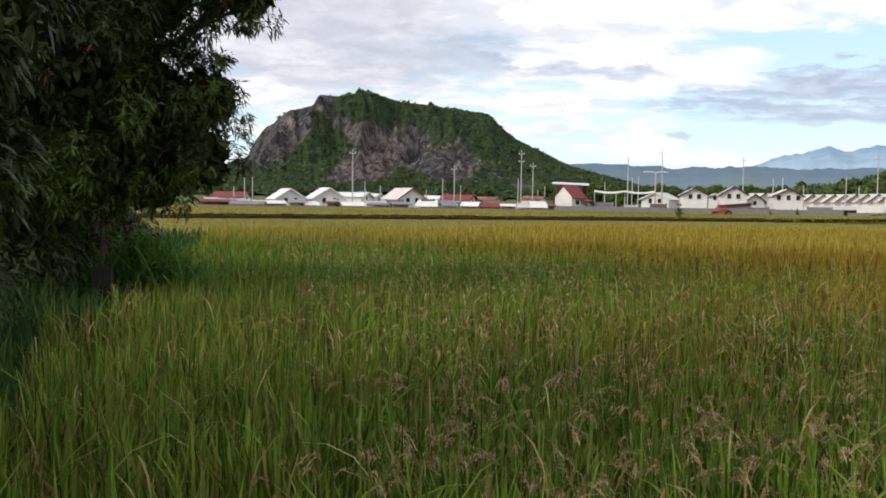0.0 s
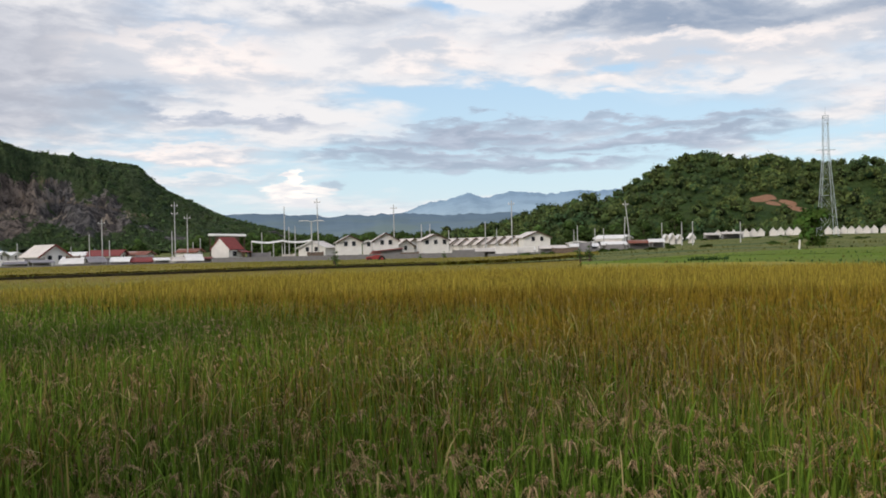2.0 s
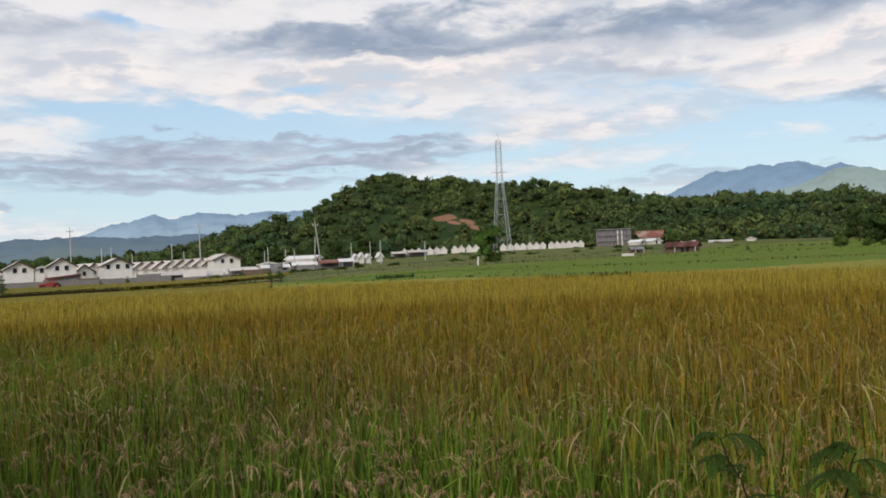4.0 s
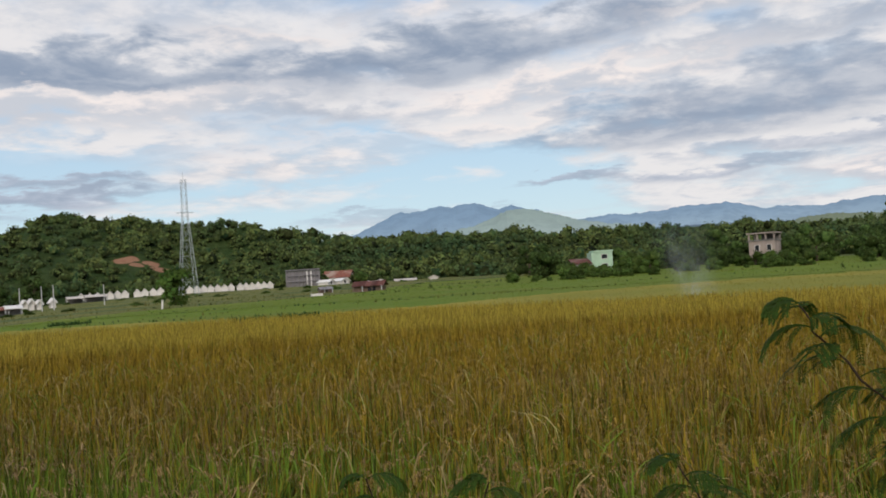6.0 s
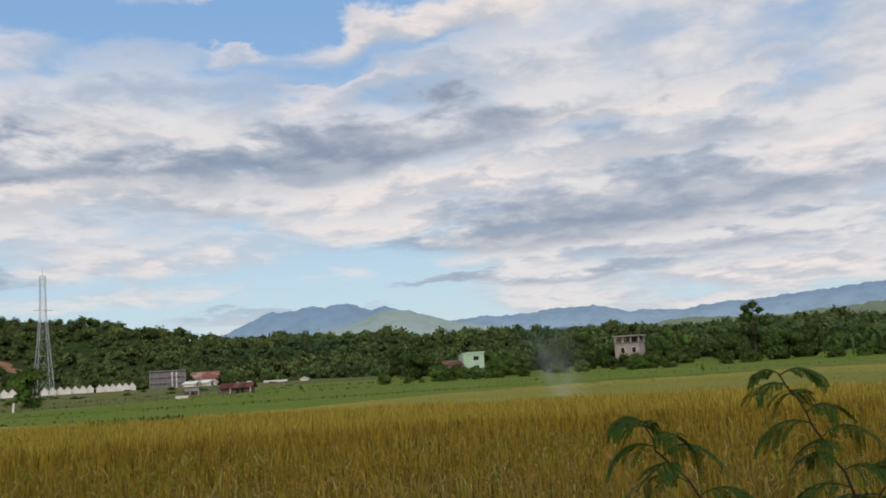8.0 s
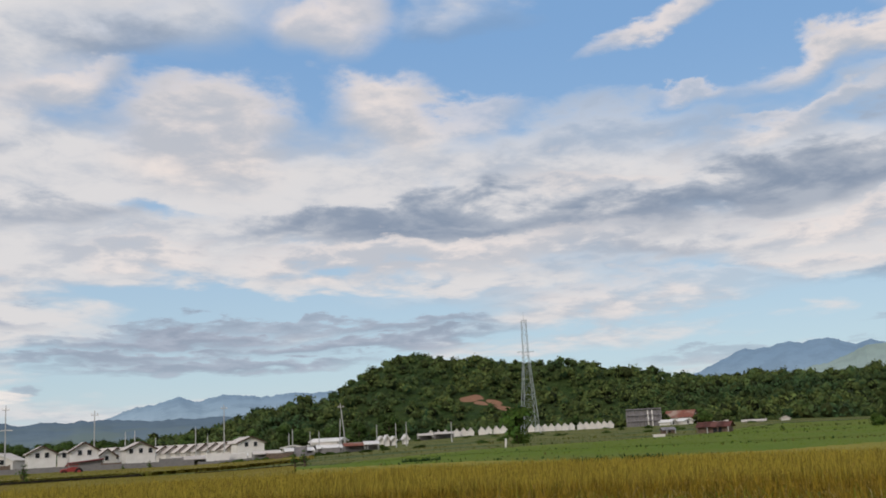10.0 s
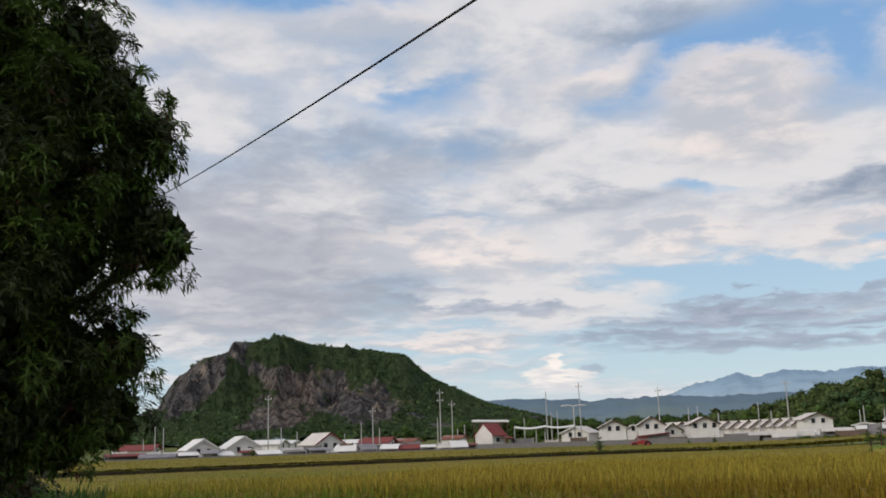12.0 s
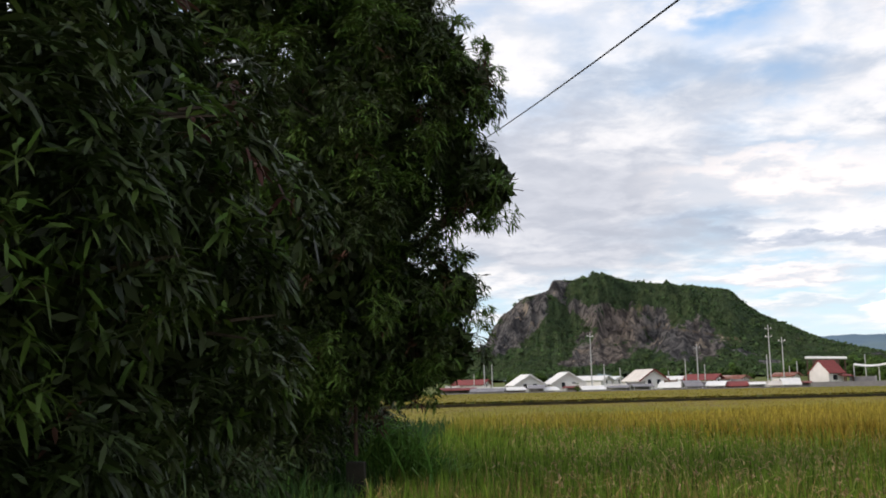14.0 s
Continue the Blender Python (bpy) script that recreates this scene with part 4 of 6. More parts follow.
def build_rice():
    # leaves: clumps close by, sparser and wider ones further off
    leaf = []
    for d0, d1, clumps, per, width, segs in ((2.6, 9, 27, 10, 0.0095, 3), (9, 22, 20, 6, 0.0115, 2), (22, 36, 12, 4, 0.017, 2)):
        x, y = scatter(d0, d1, clumps)
        x, y = x[in_field(x, y)], y[in_field(x, y)]
        x, y = np.repeat(x, per), np.repeat(y, per)
        n = len(x)
        x, y = x + rng.normal(size=n) * 0.035, y + rng.normal(size=n) * 0.035
        h = crop_height(x, y) * rng.uniform(0.72, 1.12, n)
        leaf.append(strips(np.stack([x, y, land(x, y)], 1), rng.uniform(0, math.tau, n), rng.gamma(1.6, 0.13, n), h, width * rng.uniform(0.6, 1.3, n), segs))
    v, q = stack(leaf)
    tagged(new("rice_leaves", mesh_np("rice_leaves", v, q, None, M["rice_leaf"])), "green and yellowing rice leaves standing in a paddy", "rice", kind="stuff")
    # stray long blades that flop over the rest
    x, y = scatter(3, 26, 3.2)
    x, y = x[in_field(x, y)], y[in_field(x, y)]
    n = len(x)
    b = np.stack([x, y, land(x, y) + 0.35], 1)
    v, q = strips(b, rng.uniform(0, math.tau, n), rng.uniform(0.5, 1.3, n), rng.uniform(0.5, 0.85, n), rng.uniform(0.005, 0.010, n), 4)
    tagged(new("rice_stray_leaves", mesh_np("rice_stray_leaves", v, q, None, M["young"])), "long bent green rice blades above the crop", "rice", kind="stuff")
    # ears: bowed bunches of thin branches set with grains
    ears, grains = [], []
    for d0, d1, per, width, segs, ng, twigs in ((2.6, 9, 36, 0.0036, 4, 9, 4), (9, 22, 24, 0.0065, 2, 3, 2), (22, 60, 15, 0.015, 1, 2, 1)):
        x, y = scatter(d0, d1, per)
        keep = in_field(x, y)
        x, y = x[keep], y[keep]
        keep = (fbm(x, y, 0.35, 3, 11.0) + rng.random(len(x)) * 0.5 > 0.58) & (x + 2.4 * (fbm(x, y, 0.6, 2, 4.0) - 0.5) > 0.5)
        x, y = x[keep], y[keep]
        n = len(x)
        low = crop_height(x, y) * rng.uniform(0.62, 0.98, n) - 0.12
        base = np.stack([x, y, land(x, y) + low], 1)
        way, ln, leng = rng.uniform(0, math.tau, n), rng.uniform(0.35, 1.0, n), rng.uniform(0.16, 0.25, n)
        for k in range(twigs):
            w2 = way + rng.normal(size=n) * 0.18
            l2, g2 = ln * rng.uniform(0.8, 1.3, n), leng * rng.uniform(0.75, 1.1, n)
            ears.append(strips(base, w2, l2, g2, np.full(n, width), segs, 0.6, 0.5))
            m = ng
            t = rng.uniform(0.3, 1.0, (n, m))
            out = np.stack([np.cos(w2), np.sin(w2), np.zeros(n)], 1)
            c = base[:, None] + out[:, None] * (l2 * g2)[:, None, None] * t[..., None] ** 2
            c[:, :, 2] += g2[:, None] * (t - (0.45 * l2[:, None] + 0.5) * t ** 3)
            c += rng.normal(size=c.shape) * 0.006 * (1 + width * 30)
            along = np.repeat(out, m, 0) * 0.5 + np.array([0, 0, -0.8])
            nr = np.cross(along, rng.normal(size=(n * m, 3)))
            grains.append(grain_quads(c.reshape(-1, 3), along, nr, width * 1.3 + 0.005))
    v, q = stack(ears)
    tagged(new("rice_stalks", mesh_np("rice_stalks", v, q, None, M["rice_ear"])), "bowed straw-coloured rice stalks", "rice", kind="stuff")
    v, q = stack(grains)
    tagged(new("rice_ears", mesh_np("rice_ears", v, q, None, M["rice_ear"])), "ripening golden brown rice ears", "rice", kind="stuff")
    # the far part of the field, seen only along its tops
    x, y = scatter(34, 64, 40)
    keep = in_field(x, y)
    x, y = x[keep], y[keep]
    n = len(x)
    h = crop_height(x, y) * rng.uniform(0.8, 1.14, n)
    v, q = strips(np.stack([x, y, land(x, y)], 1), rng.uniform(0, math.tau, n), rng.gamma(2.0, 0.12, n), h, rng.uniform(0.014, 0.028, n), 1, 0.4)
    tagged(new("rice_far", mesh_np("rice_far", v, q, None, M["rice_far"])), "ripe golden rice at the far side of the paddy", "rice", kind="stuff")


build_rice()


def far_crop(name, az0, az1, d0, d1, per, height, width, mat, label, keep=None):
    x, y = scatter(d0, d1, per, az0, az1)
    ok = ~in_field(x, y)
    if keep is not None:
        ok &= keep(x, y)
    x, y = x[ok], y[ok]
    n = len(x)
    h = height * rng.uniform(0.8, 1.12, n) * (0.9 + 0.2 * fbm(x, y, 0.12, 3, 3.0))
    v, q = strips(np.stack([x, y, land(x, y) - 0.02], 1), rng.uniform(0, math.tau, n), rng.gamma(2.0, 0.15, n), h, width * rng.uniform(0.6, 1.4, n), 1, 0.35)
    # the closed canopy between the standing tops
    azs, ds = np.arange(az0, az1, 0.35), np.geomspace(d0, d1, int(60 * math.log(d1 / d0)) + 2)
    A, D = np.meshgrid(np.radians(azs), ds)
    X, Y = D * np.sin(A), D * np.cos(A)
    Z = land(X, Y) + height * ((0.68 if height > 0.2 else 0.35) + 0.30 * fbm(X, Y, 1.3, 2, 2.0))
    i = (np.arange(len(ds) - 1)[:, None] * len(azs) + np.arange(len(azs) - 1)[None]).ravel()
    cx, cy = X.ravel()[i], Y.ravel()[i]
    ok = ~in_field(cx, cy) & (keep(cx, cy) if keep is not None else True)
    i = i[ok]
    v, q = stack([(v, q), (np.stack([X, Y, Z], -1).reshape(-1, 3), np.stack([i, i + 1, i + len(azs) + 1, i + len(azs)], -1))])
    tagged(new(name, mesh_np(name, v, q, None, M[mat])), label, "rice", kind="stuff")


def waste_from(x, y):
    """How far off the rough land begins behind the green terraces."""
    return np.interp(np.degrees(np.arctan2(x, y)), [38, 44, 50, 56, 62, 66, 112], [96, 112, 122, 130, 152, 235, 240])


def olive_side(x, y):
    """Where the ripening strip lies between the golden paddy and the green terraces."""
    d, az = np.hypot(x, y), np.degrees(np.arctan2(x, y))
    return d + 16 * (fbm(x, y, 0.03, 3, 5.0) - 0.5) < np.interp(az, [40, 46, 56, 66, 78, 92, 112], [92, 80, 70, 78, 92, 104, 110])


def bund_side(x, y):
    """Metres beyond the long bund towards the village (negative before it)."""
    # the bund runs from (3, 92) to (66, 112)
    return (y - 92) * 0.953 - (x - 3) * 0.303


far_crop("rice_stubble_strip", -8, 39, 44, 125, 13, 0.16, 0.06, "olive", "short olive rice beyond the golden paddy", lambda x, y: bund_side(x, y) < -0.8)
far_crop("straw_strip", -9, 24, 66, 118, 9, 0.15, 0.07, "straw", "dry straw and stubble strip below the bank", lambda x, y: (bund_side(x, y) < -0.9) & (bund_side(x, y) > -16 + 5 * np.sin(x * 0.3)))
far_crop("rice_beyond_bund", -10, 40, 80, 190, 5, 0.60, 0.12, "olive", "olive yellow rice strip before the village wall", lambda x, y: bund_side(x, y) > 1.2)
far_crop("young_rice_near", 39, 114, 48, 105, 13, 0.30, 0.07, "young", "bright green young rice terrace", lambda x, y: ~olive_side(x, y))
far_crop("olive_rice_near", 39, 114, 48, 128, 9, 0.32, 0.075, "olive", "olive green ripening rice strip behind the golden paddy", olive_side)
far_crop("young_rice_far", 40, 114, 105, 235, 3.6, 0.34, 0.17, "young", "bright green young rice terraces rising to the trees", lambda x, y: np.hypot(x, y) < waste_from(x, y))


def bund(name, pts, width, height, label, tufts=9, grass=0.75, growth="rough_grass"):
    """A low earth bank between paddies, with grass on it."""
    s, c = Shape(), []
    for (ax, ay), (bx, by) in zip(pts[:-1], pts[1:]):
        steps = max(2, int(math.hypot(bx - ax, by - ay) / 1.8))
        way = Vector((bx - ax, by - ay, 0)).normalized()
        side = Vector((-way.y, way.x, 0))
        rows = []
        for k in range(steps + 1):
            t = k / steps
            wob = 0.3 * math.sin(t * 31) + 0.2 * math.sin(t * 83 + 1) + random.uniform(-0.08, 0.08)
            x, y = ax + (bx - ax) * t + side.x * wob, ay + (by - ay) * t + side.y * wob
            z = float(land(x, y))
            hh = height * (0.92 + 0.16 * random.random())
            rows += [Vector((x, y, z - 0.3)) - side * width, Vector((x, y, z + hh)) - side * width * 0.55, Vector((x, y, z + hh)) + side * width * 0.55, Vector((x, y, z - 0.3)) + side * width]
            for _ in range(tufts):
                u = random.uniform(0.1, 0.8) * width
                c.append((x + side.x * u + way.x * random.uniform(0, 1.8), y + side.y * u + way.y * random.uniform(0, 1.8), z + hh * 0.7))
        s.poly(rows, [(4 * k + i, 4 * k + i + 1, 4 * k + i + 5, 4 * k + i + 4) for k in range(steps) for i in range(3)])
    root = tagged(new(name, s.mesh(name, M["bund"])), label, "bund", kind="structure")
    c = np.array(c)
    n = len(c)
    v, q = strips(c, rng.uniform(0, math.tau, n), rng.gamma(2, 0.15, n), rng.uniform(0.25, 1.0, n) * grass, rng.uniform(0.04, 0.11, n), 2)
    part("grass", mesh_np("bund_tufts", v, q, None, M[growth]), M[growth], root)


bund("bund_long", [(-14, 86.6), (3, 92), (30, 100.6), (66, 112)], 0.5, 0.36, "earth bank, its shaded face painted dark, with rough grass between the paddies", 10, 0.42)
bund("bund_terrace_1", [(54, 68), (80, 52), (104, 22), (118, -8)], 0.5, 0.10, "low grassy bank below the green terrace", 7, 0.5)
bund("bund_terrace_2", [(70, 106), (110, 80), (140, 36), (150, 0)], 0.6, 0.16, "low grassy bank across the green terraces", 6, 0.5)
bund("bund_terrace_3", [(92, 130), (140, 100), (170, 60)], 0.9, 0.18, "low grassy bank across the green terraces")
for k, line in enumerate((((44, 86), (50, 84), (56, 80), (62, 76)), ((46, 112), (52, 108), (58, 102), (65, 100), (72, 104)), ((50, 134), (56, 132), (63, 128), (70, 136)), ((55, 156), (62, 150), (69, 160)), ((64, 184), (70, 190), (75, 186)), ((76, 118), (84, 122), (92, 118), (100, 120)))):
    bund("bund_terrace_%d" % (k + 4), [at(a, d).xy for a, d in line], 0.55, 0.20, "low bank with dark rough grass across the terraces", 5, 0.45, "weed")
for k in range(3):
    bank_az = (54.5, 57.5, 45.0)[k] + 2.2 * rng.random(260)
    bank_d = (68.0, 70.0, 92.0)[k] + 1.5 * rng.random(260)
    bank_x, bank_y = bank_d * np.sin(np.radians(bank_az)), bank_d * np.cos(np.radians(bank_az))
    v, q = strips(np.stack([bank_x, bank_y, land(bank_x, bank_y)], 1), rng.uniform(0, math.tau, 260), rng.gamma(2, 0.15, 260), rng.uniform(0.3, 0.75, 260), rng.uniform(0.04, 0.09, 260), 2)
    tagged(new("weed_tufts", mesh_np("weed_tufts", v, q, None, M["weed"])), "dark green weeds along the edge of a terrace", "weeds", kind="stuff")


# ---- mango trees ----
def leaf_sprays(c, axis, leaves, length, simple=False):
    """Whorls of long drooping leaves at the twig ends. Returns places, quads and tris."""
    n = len(c)
    k = n * leaves
    c = np.repeat(c, leaves, 0)
    axis = np.repeat(axis / np.linalg.norm(axis, axis=1, keepdims=True), leaves, 0)
    # spread like a fan round the twig's end
    a = np.cross(axis, np.array([0.3, 0.5, 0.8]))
    a /= np.linalg.norm(a, axis=1, keepdims=True)
    b = np.cross(axis, a)
    turn = np.tile(np.arange(leaves) * math.tau / leaves, n) + rng.normal(size=k) * 0.3
    way = a * np.cos(turn)[:, None] + b * np.sin(turn)[:, None] + axis * rng.uniform(0.0, 0.55, (k, 1)) + rng.normal(size=(k, 3)) * 0.10
    way /= np.linalg.norm(way, axis=1, keepdims=True)
    ln = (length * rng.uniform(0.65, 1.2, k))[:, None]
    side = np.cross(way, np.array([0, 0, 1.0]) + rng.normal(size=(k, 3)) * 0.5)
    side /= np.linalg.norm(side, axis=1, keepdims=True)
    w = ln * rng.uniform(0.070, 0.105, (k, 1))
    droop = rng.uniform(0.05, 0.65, (k, 1))
    down = np.array([[0, 0, -1.0]])
    c = c + rng.normal(size=c.shape) * 0.03

    def on(t):
        return c + way * ln * t * (1 - 0.25 * droop * t) + down * ln * droop * t ** 2 * 0.75
    if simple:
        v = np.stack([on(0.0), on(0.5) - side * w, on(1.0), on(0.5) + side * w], 1).reshape(-1, 3)
        return v, np.arange(4 * k).reshape(k, 4), np.zeros((0, 3), int)
    v = np.stack([on(0.02), on(0.35) - side * w, on(0.35) + side * w, on(0.72) - side * w * 0.8, on(0.72) + side * w * 0.8, on(1.0)], 1).reshape(-1, 3)
    b = (np.arange(k) * 6)[:, None]
    return v, b + np.array([[1, 3, 4, 2]]), np.concatenate([b + np.array([[0, 1, 2]]), b + np.array([[3, 5, 4]])])


def mango_tree(label, foot, top, lobes, sprays, leaf=0.19, flush=0.012, dense=(1000, 0.07, 0.12, 0.2, 0.84), simple=False, young=0.17):
    """lobes: (centre, radius) of the bulges of the crown."""
    root = thing("mango_tree", label, "tree", "mango trees by the paddy")
    root.location = foot
    cs = np.array([c for c, r in lobes]) - np.array(foot)
    rs = np.array([r for c, r in lobes])
    share = rs ** 2 / (rs ** 2).sum()
    # trunk and a limb into each bulge
    fork = Vector((0, 0, top * 0.28))
    s = Shape()
    s.tube([(0.05, 0, -0.4), (0, 0.05, 0.5), (0.12, -0.04, top * 0.15), fork, (0.1, 0.1, top * 0.55)], [0.34, 0.24, 0.21, 0.18, 0.09], 10)
    part("trunk", s, M["bark"], root)
    limbs = Shape()
    for c, r in zip(cs, rs):
        e = Vector(c)
        mid = fork.lerp(e, 0.5) + Vector((0, 0, -0.12 * (e - fork).length * 0.5))
        limbs.tube([fork, mid, e], [0.10, 0.06, 0.025], 6)
        for _ in range(int(5 + r * 4)):
            w = Vector(rng.normal(size=3)).normalized()
            w.z = abs(w.z) * 0.6 - 0.15
            limbs.tube([mid.lerp(e, random.uniform(0.3, 1)), e + w * r * 0.5, e + w * r * 0.92], [0.028, 0.016, 0.007], 4)
    part("branch", limbs, M["bark"], root)
    inside = []
    for c, r in zip(cs, rs):
        n = int(dense[0] * (r * r + 0.3 * r))
        w = rng.normal(size=(n, 3))
        w /= np.linalg.norm(w, axis=1, keepdims=True)
        inside.append(quads_at(c + w * r * dense[4] * rng.random((n, 1)) ** 0.45, rng.normal(size=(n, 3)) * np.array([1, 1, 0.6]), rng.uniform(dense[1], dense[2], n), dense[3]))
    v, q = stack(inside)
    part("inner_leaves", mesh_np("inner_leaves", v, q, None, M["mango"]), M["mango"], root)
    # young: share of outer whorls in the lighter colour painted as lit
    for name, mat, portion, inner in (("leaves", "mango", 0.99 - young, 0.62), ("young_leaves", "mango_lit", young, 0.85), ("red_leaves", "mango_red", flush, 0.9)):
        pts, ax = [], []
        for c, r, sh in zip(cs, rs, share):
            n = max(1, int(sprays * portion * sh)) if portion > 0.1 else rng.poisson(sprays * portion * sh)
            # rounded clumps over the bulge, each with its whorls on the outside
            m = max(6, int(11 * r * r))
            dome = rng.normal(size=(m, 3))
            dome /= np.linalg.norm(dome, axis=1, keepdims=True)
            size = rng.uniform(0.22, 0.46, m) * min(1.0, 0.55 + 0.3 * r)
            mid = dome * np.maximum(r - size * 0.55, 0.1)[:, None] * rng.uniform(inner, 1.0, (m, 1)) ** 0.6
            pick = rng.integers(0, m, n)
            w = rng.normal(size=(n, 3)) * 0.75 + dome[pick] * 0.8 + np.array([0, 0, 0.35])
            w /= np.linalg.norm(w, axis=1, keepdims=True)
            pts.append(c + mid[pick] + w * size[pick, None] * rng.uniform(0.75, 1.05, (n, 1)))
            ax.append(w + np.array([0, 0, 0.45]))
        pts, ax = np.concatenate(pts), np.concatenate(ax)
        v, q, t = leaf_sprays(pts, ax, 10, leaf, simple)
        part(name, mesh_np(name, v, q, t, M[mat]), M[mat], root)
    return root


def lobe(az, el, d, r):
    return (tuple(at(az, d, rise(el, d))), r)


mango_tree("tall dark green mango tree with drooping leaves at the field edge", (-3.6, 17.4, 0.3), 10.5, [
    lobe(-10, 7, 17, 2.6), lobe(-8.5, 14.5, 17, 2.3), lobe(-14, 22, 17, 1.9), lobe(-6.6, 17.6, 17, 1.3), lobe(-3.4, 18.9, 16.7, 1.1), lobe(-1.4, 17.0, 16.5, 0.78),
    lobe(-0.1, 11.4, 16.3, 0.75), lobe(-2.4, 13.8, 17, 0.9), lobe(-5.2, 10.5, 17, 1.0), lobe(-5.6, 4.6, 17, 1.3), lobe(-2.4, 5.2, 16.5, 0.75), lobe(-2.6, 1.9, 16.4, 0.72),
    lobe(-5.4, 1.0, 16.6, 0.9), lobe(-13, 30, 17, 1.8), lobe(-16, 12, 18, 3.0), lobe(-13, 2.5, 17, 1.6), lobe(-9, 1.5, 16.5, 1.2), lobe(-20, 5, 18, 2.4), lobe(-4.8, 21.8, 17, 1.0), lobe(-8.6, 21.6, 17, 1.1)], 17000, 0.185, 0.012, (520, 0.12, 0.2, 0.42, 0.62), True, 0.44)
mango_tree("large mango tree with low hanging leaves and reddish new shoots", (-4.3, 7.9, 0.35), 8.5, [
    lobe(-17.2, 10, 6.9, 0.85), lobe(-17.5, 3.6, 6.9, 0.80), lobe(-23, 14.5, 6.6, 1.2), lobe(-25.5, 5.5, 6.0, 1.2), lobe(-33, 10, 6.0, 1.6), lobe(-23.5, 23, 7.0, 1.1),
    lobe(-33, 24, 6.6, 1.6), lobe(-36, 1.5, 5.5, 1.2), lobe(-24, -1.5, 6.2, 0.65), lobe(-19, 17, 7.4, 0.8), lobe(-46, 14, 6.0, 1.8), lobe(-30, 36, 8.0, 2.2), lobe(-21, 7, 7.6, 1.1), lobe(-28, 0.5, 6.4, 0.9), lobe(-21, 0, 7.2, 0.8)], 7000, 0.172, 0.010, (900, 0.06, 0.11, 0.35, 0.62), False, 0.11)

# weeds under the trees
def weeds(name, x, y, height, width, mat, label, segs=3, lean=0.35):
    n = len(x)
    v, q = strips(np.stack([x, y, land(x, y)], 1), rng.uniform(0, math.tau, n), rng.gamma(2.0, lean / 2, n), height * rng.uniform(0.5, 1.2, n), width * rng.uniform(0.6, 1.4, n), segs)
    tagged(new(name, mesh_np(name, v, q, None, M[mat])), label, "weeds", kind="stuff")


def bank_points(n, y0, y1, x0, x1):
    y = rng.uniform(y0, y1, n)
    x = rng.uniform(x0, x1, n)
    keep = (np.hypot(x, y) > 2.8) & ~in_field(x, y)
    return x[keep], y[keep]


weeds("weed_grass", *bank_points(15000, 1.5, 26, -8, -1.6), 0.85, 0.010, "weed", "tall dark green grass on the bank under the trees")
weeds("weed_grass_pale", *bank_points(5000, 2.5, 22, -5.5, -1.6), 0.75, 0.012, "weed_pale", "pale green grass blades on the bank")


clump_x, clump_y = rng.normal(size=900) * 0.35 - 1.68, rng.normal(size=900) * 0.5 + 18.0
weeds("weed_clump_grass", clump_x, clump_y, 1.5, 0.013, "clump", "bright green arching grass clump beside the old post", 4, 0.7)
weeds("weed_grass_far", *bank_points(6000, 18, 47, -12, -1.8), 0.8, 0.022, "weed", "tall dark green grass beyond the mango trees", 2)


def shrub(label, x, y, r, h, n, size, mat):
    root = thing("shrub", label, "shrub")
    root.location = (x, y, float(land(x, y)))
    s = Shape()
    for k in range(7):
        a = k * 2.4
        s.tube([(0, 0, -0.1), (0.3 * r * math.cos(a), 0.3 * r * math.sin(a), h * 0.45), (0.75 * r * math.cos(a), 0.75 * r * math.sin(a), h * 0.8)], [0.022, 0.014, 0.006], 5)
    part("stems", s, M["bark"], root)
    w = rng.normal(size=(n, 3))
    w /= np.linalg.norm(w, axis=1, keepdims=True)
    c = w * np.array([r, r, h * 0.5]) * rng.uniform(0.35, 1.0, (n, 1)) + np.array([0, 0, h * 0.55])
    v, q, t = leaf_sprays(c, w + np.array([0, 0, 0.6]), 6, size)
    part("leaves", mesh_np("leaves", v, q, t, M[mat]), M[mat], root)
    return root


shrub("leafy green weed clump beside the old post", *at(-5.8, 18.6).xy, 0.6, 1.5, 420, 0.22, "clump")
shrub("leafy green weed clump beside the old post", *at(-4.7, 18.0).xy, 0.6, 1.2, 300, 0.20, "clump")
shrub("dark leafy shrub under the mango trees", *at(-12.5, 16.5).xy, 1.2, 1.5, 520, 0.20, "mango")
shrub("dark leafy shrub under the mango trees", *at(-17, 12.0).xy, 1.2, 1.5, 480, 0.20, "mango")
shrub("dark leafy shrub under the mango trees", *at(-9.6, 20.5).xy, 1.3, 2.3, 620, 0.22, "mango")
shrub("dark leafy shrub under the mango trees", *at(-12.5, 18.5).xy, 1.3, 2.2, 620, 0.22, "mango")
shrub("dark leafy shrub under the mango trees", *at(-17.5, 17.0).xy, 1.7, 2.4, 620, 0.22, "mango")
shrub("dark leafy shrub under the mango trees", *at(-7.6, 22.5).xy, 1.1, 2.1, 520, 0.22, "mango")
shrub("dark leafy shrub under the mango trees", *at(-21, 12.0).xy, 1.5, 2.2, 620, 0.20, "mango")
shrub("dark leafy shrub under the mango trees", *at(-28, 8.2).xy, 1.3, 1.9, 620, 0.18, "mango")
shrub("dark leafy shrub under the mango trees", *at(-24, 9.0).xy, 1.0, 1.3, 420, 0.18, "mango")
shrub("dark leafy shrub under the mango trees", *at(-14, 21.0).xy, 1.8, 1.9, 520, 0.24, "mango")


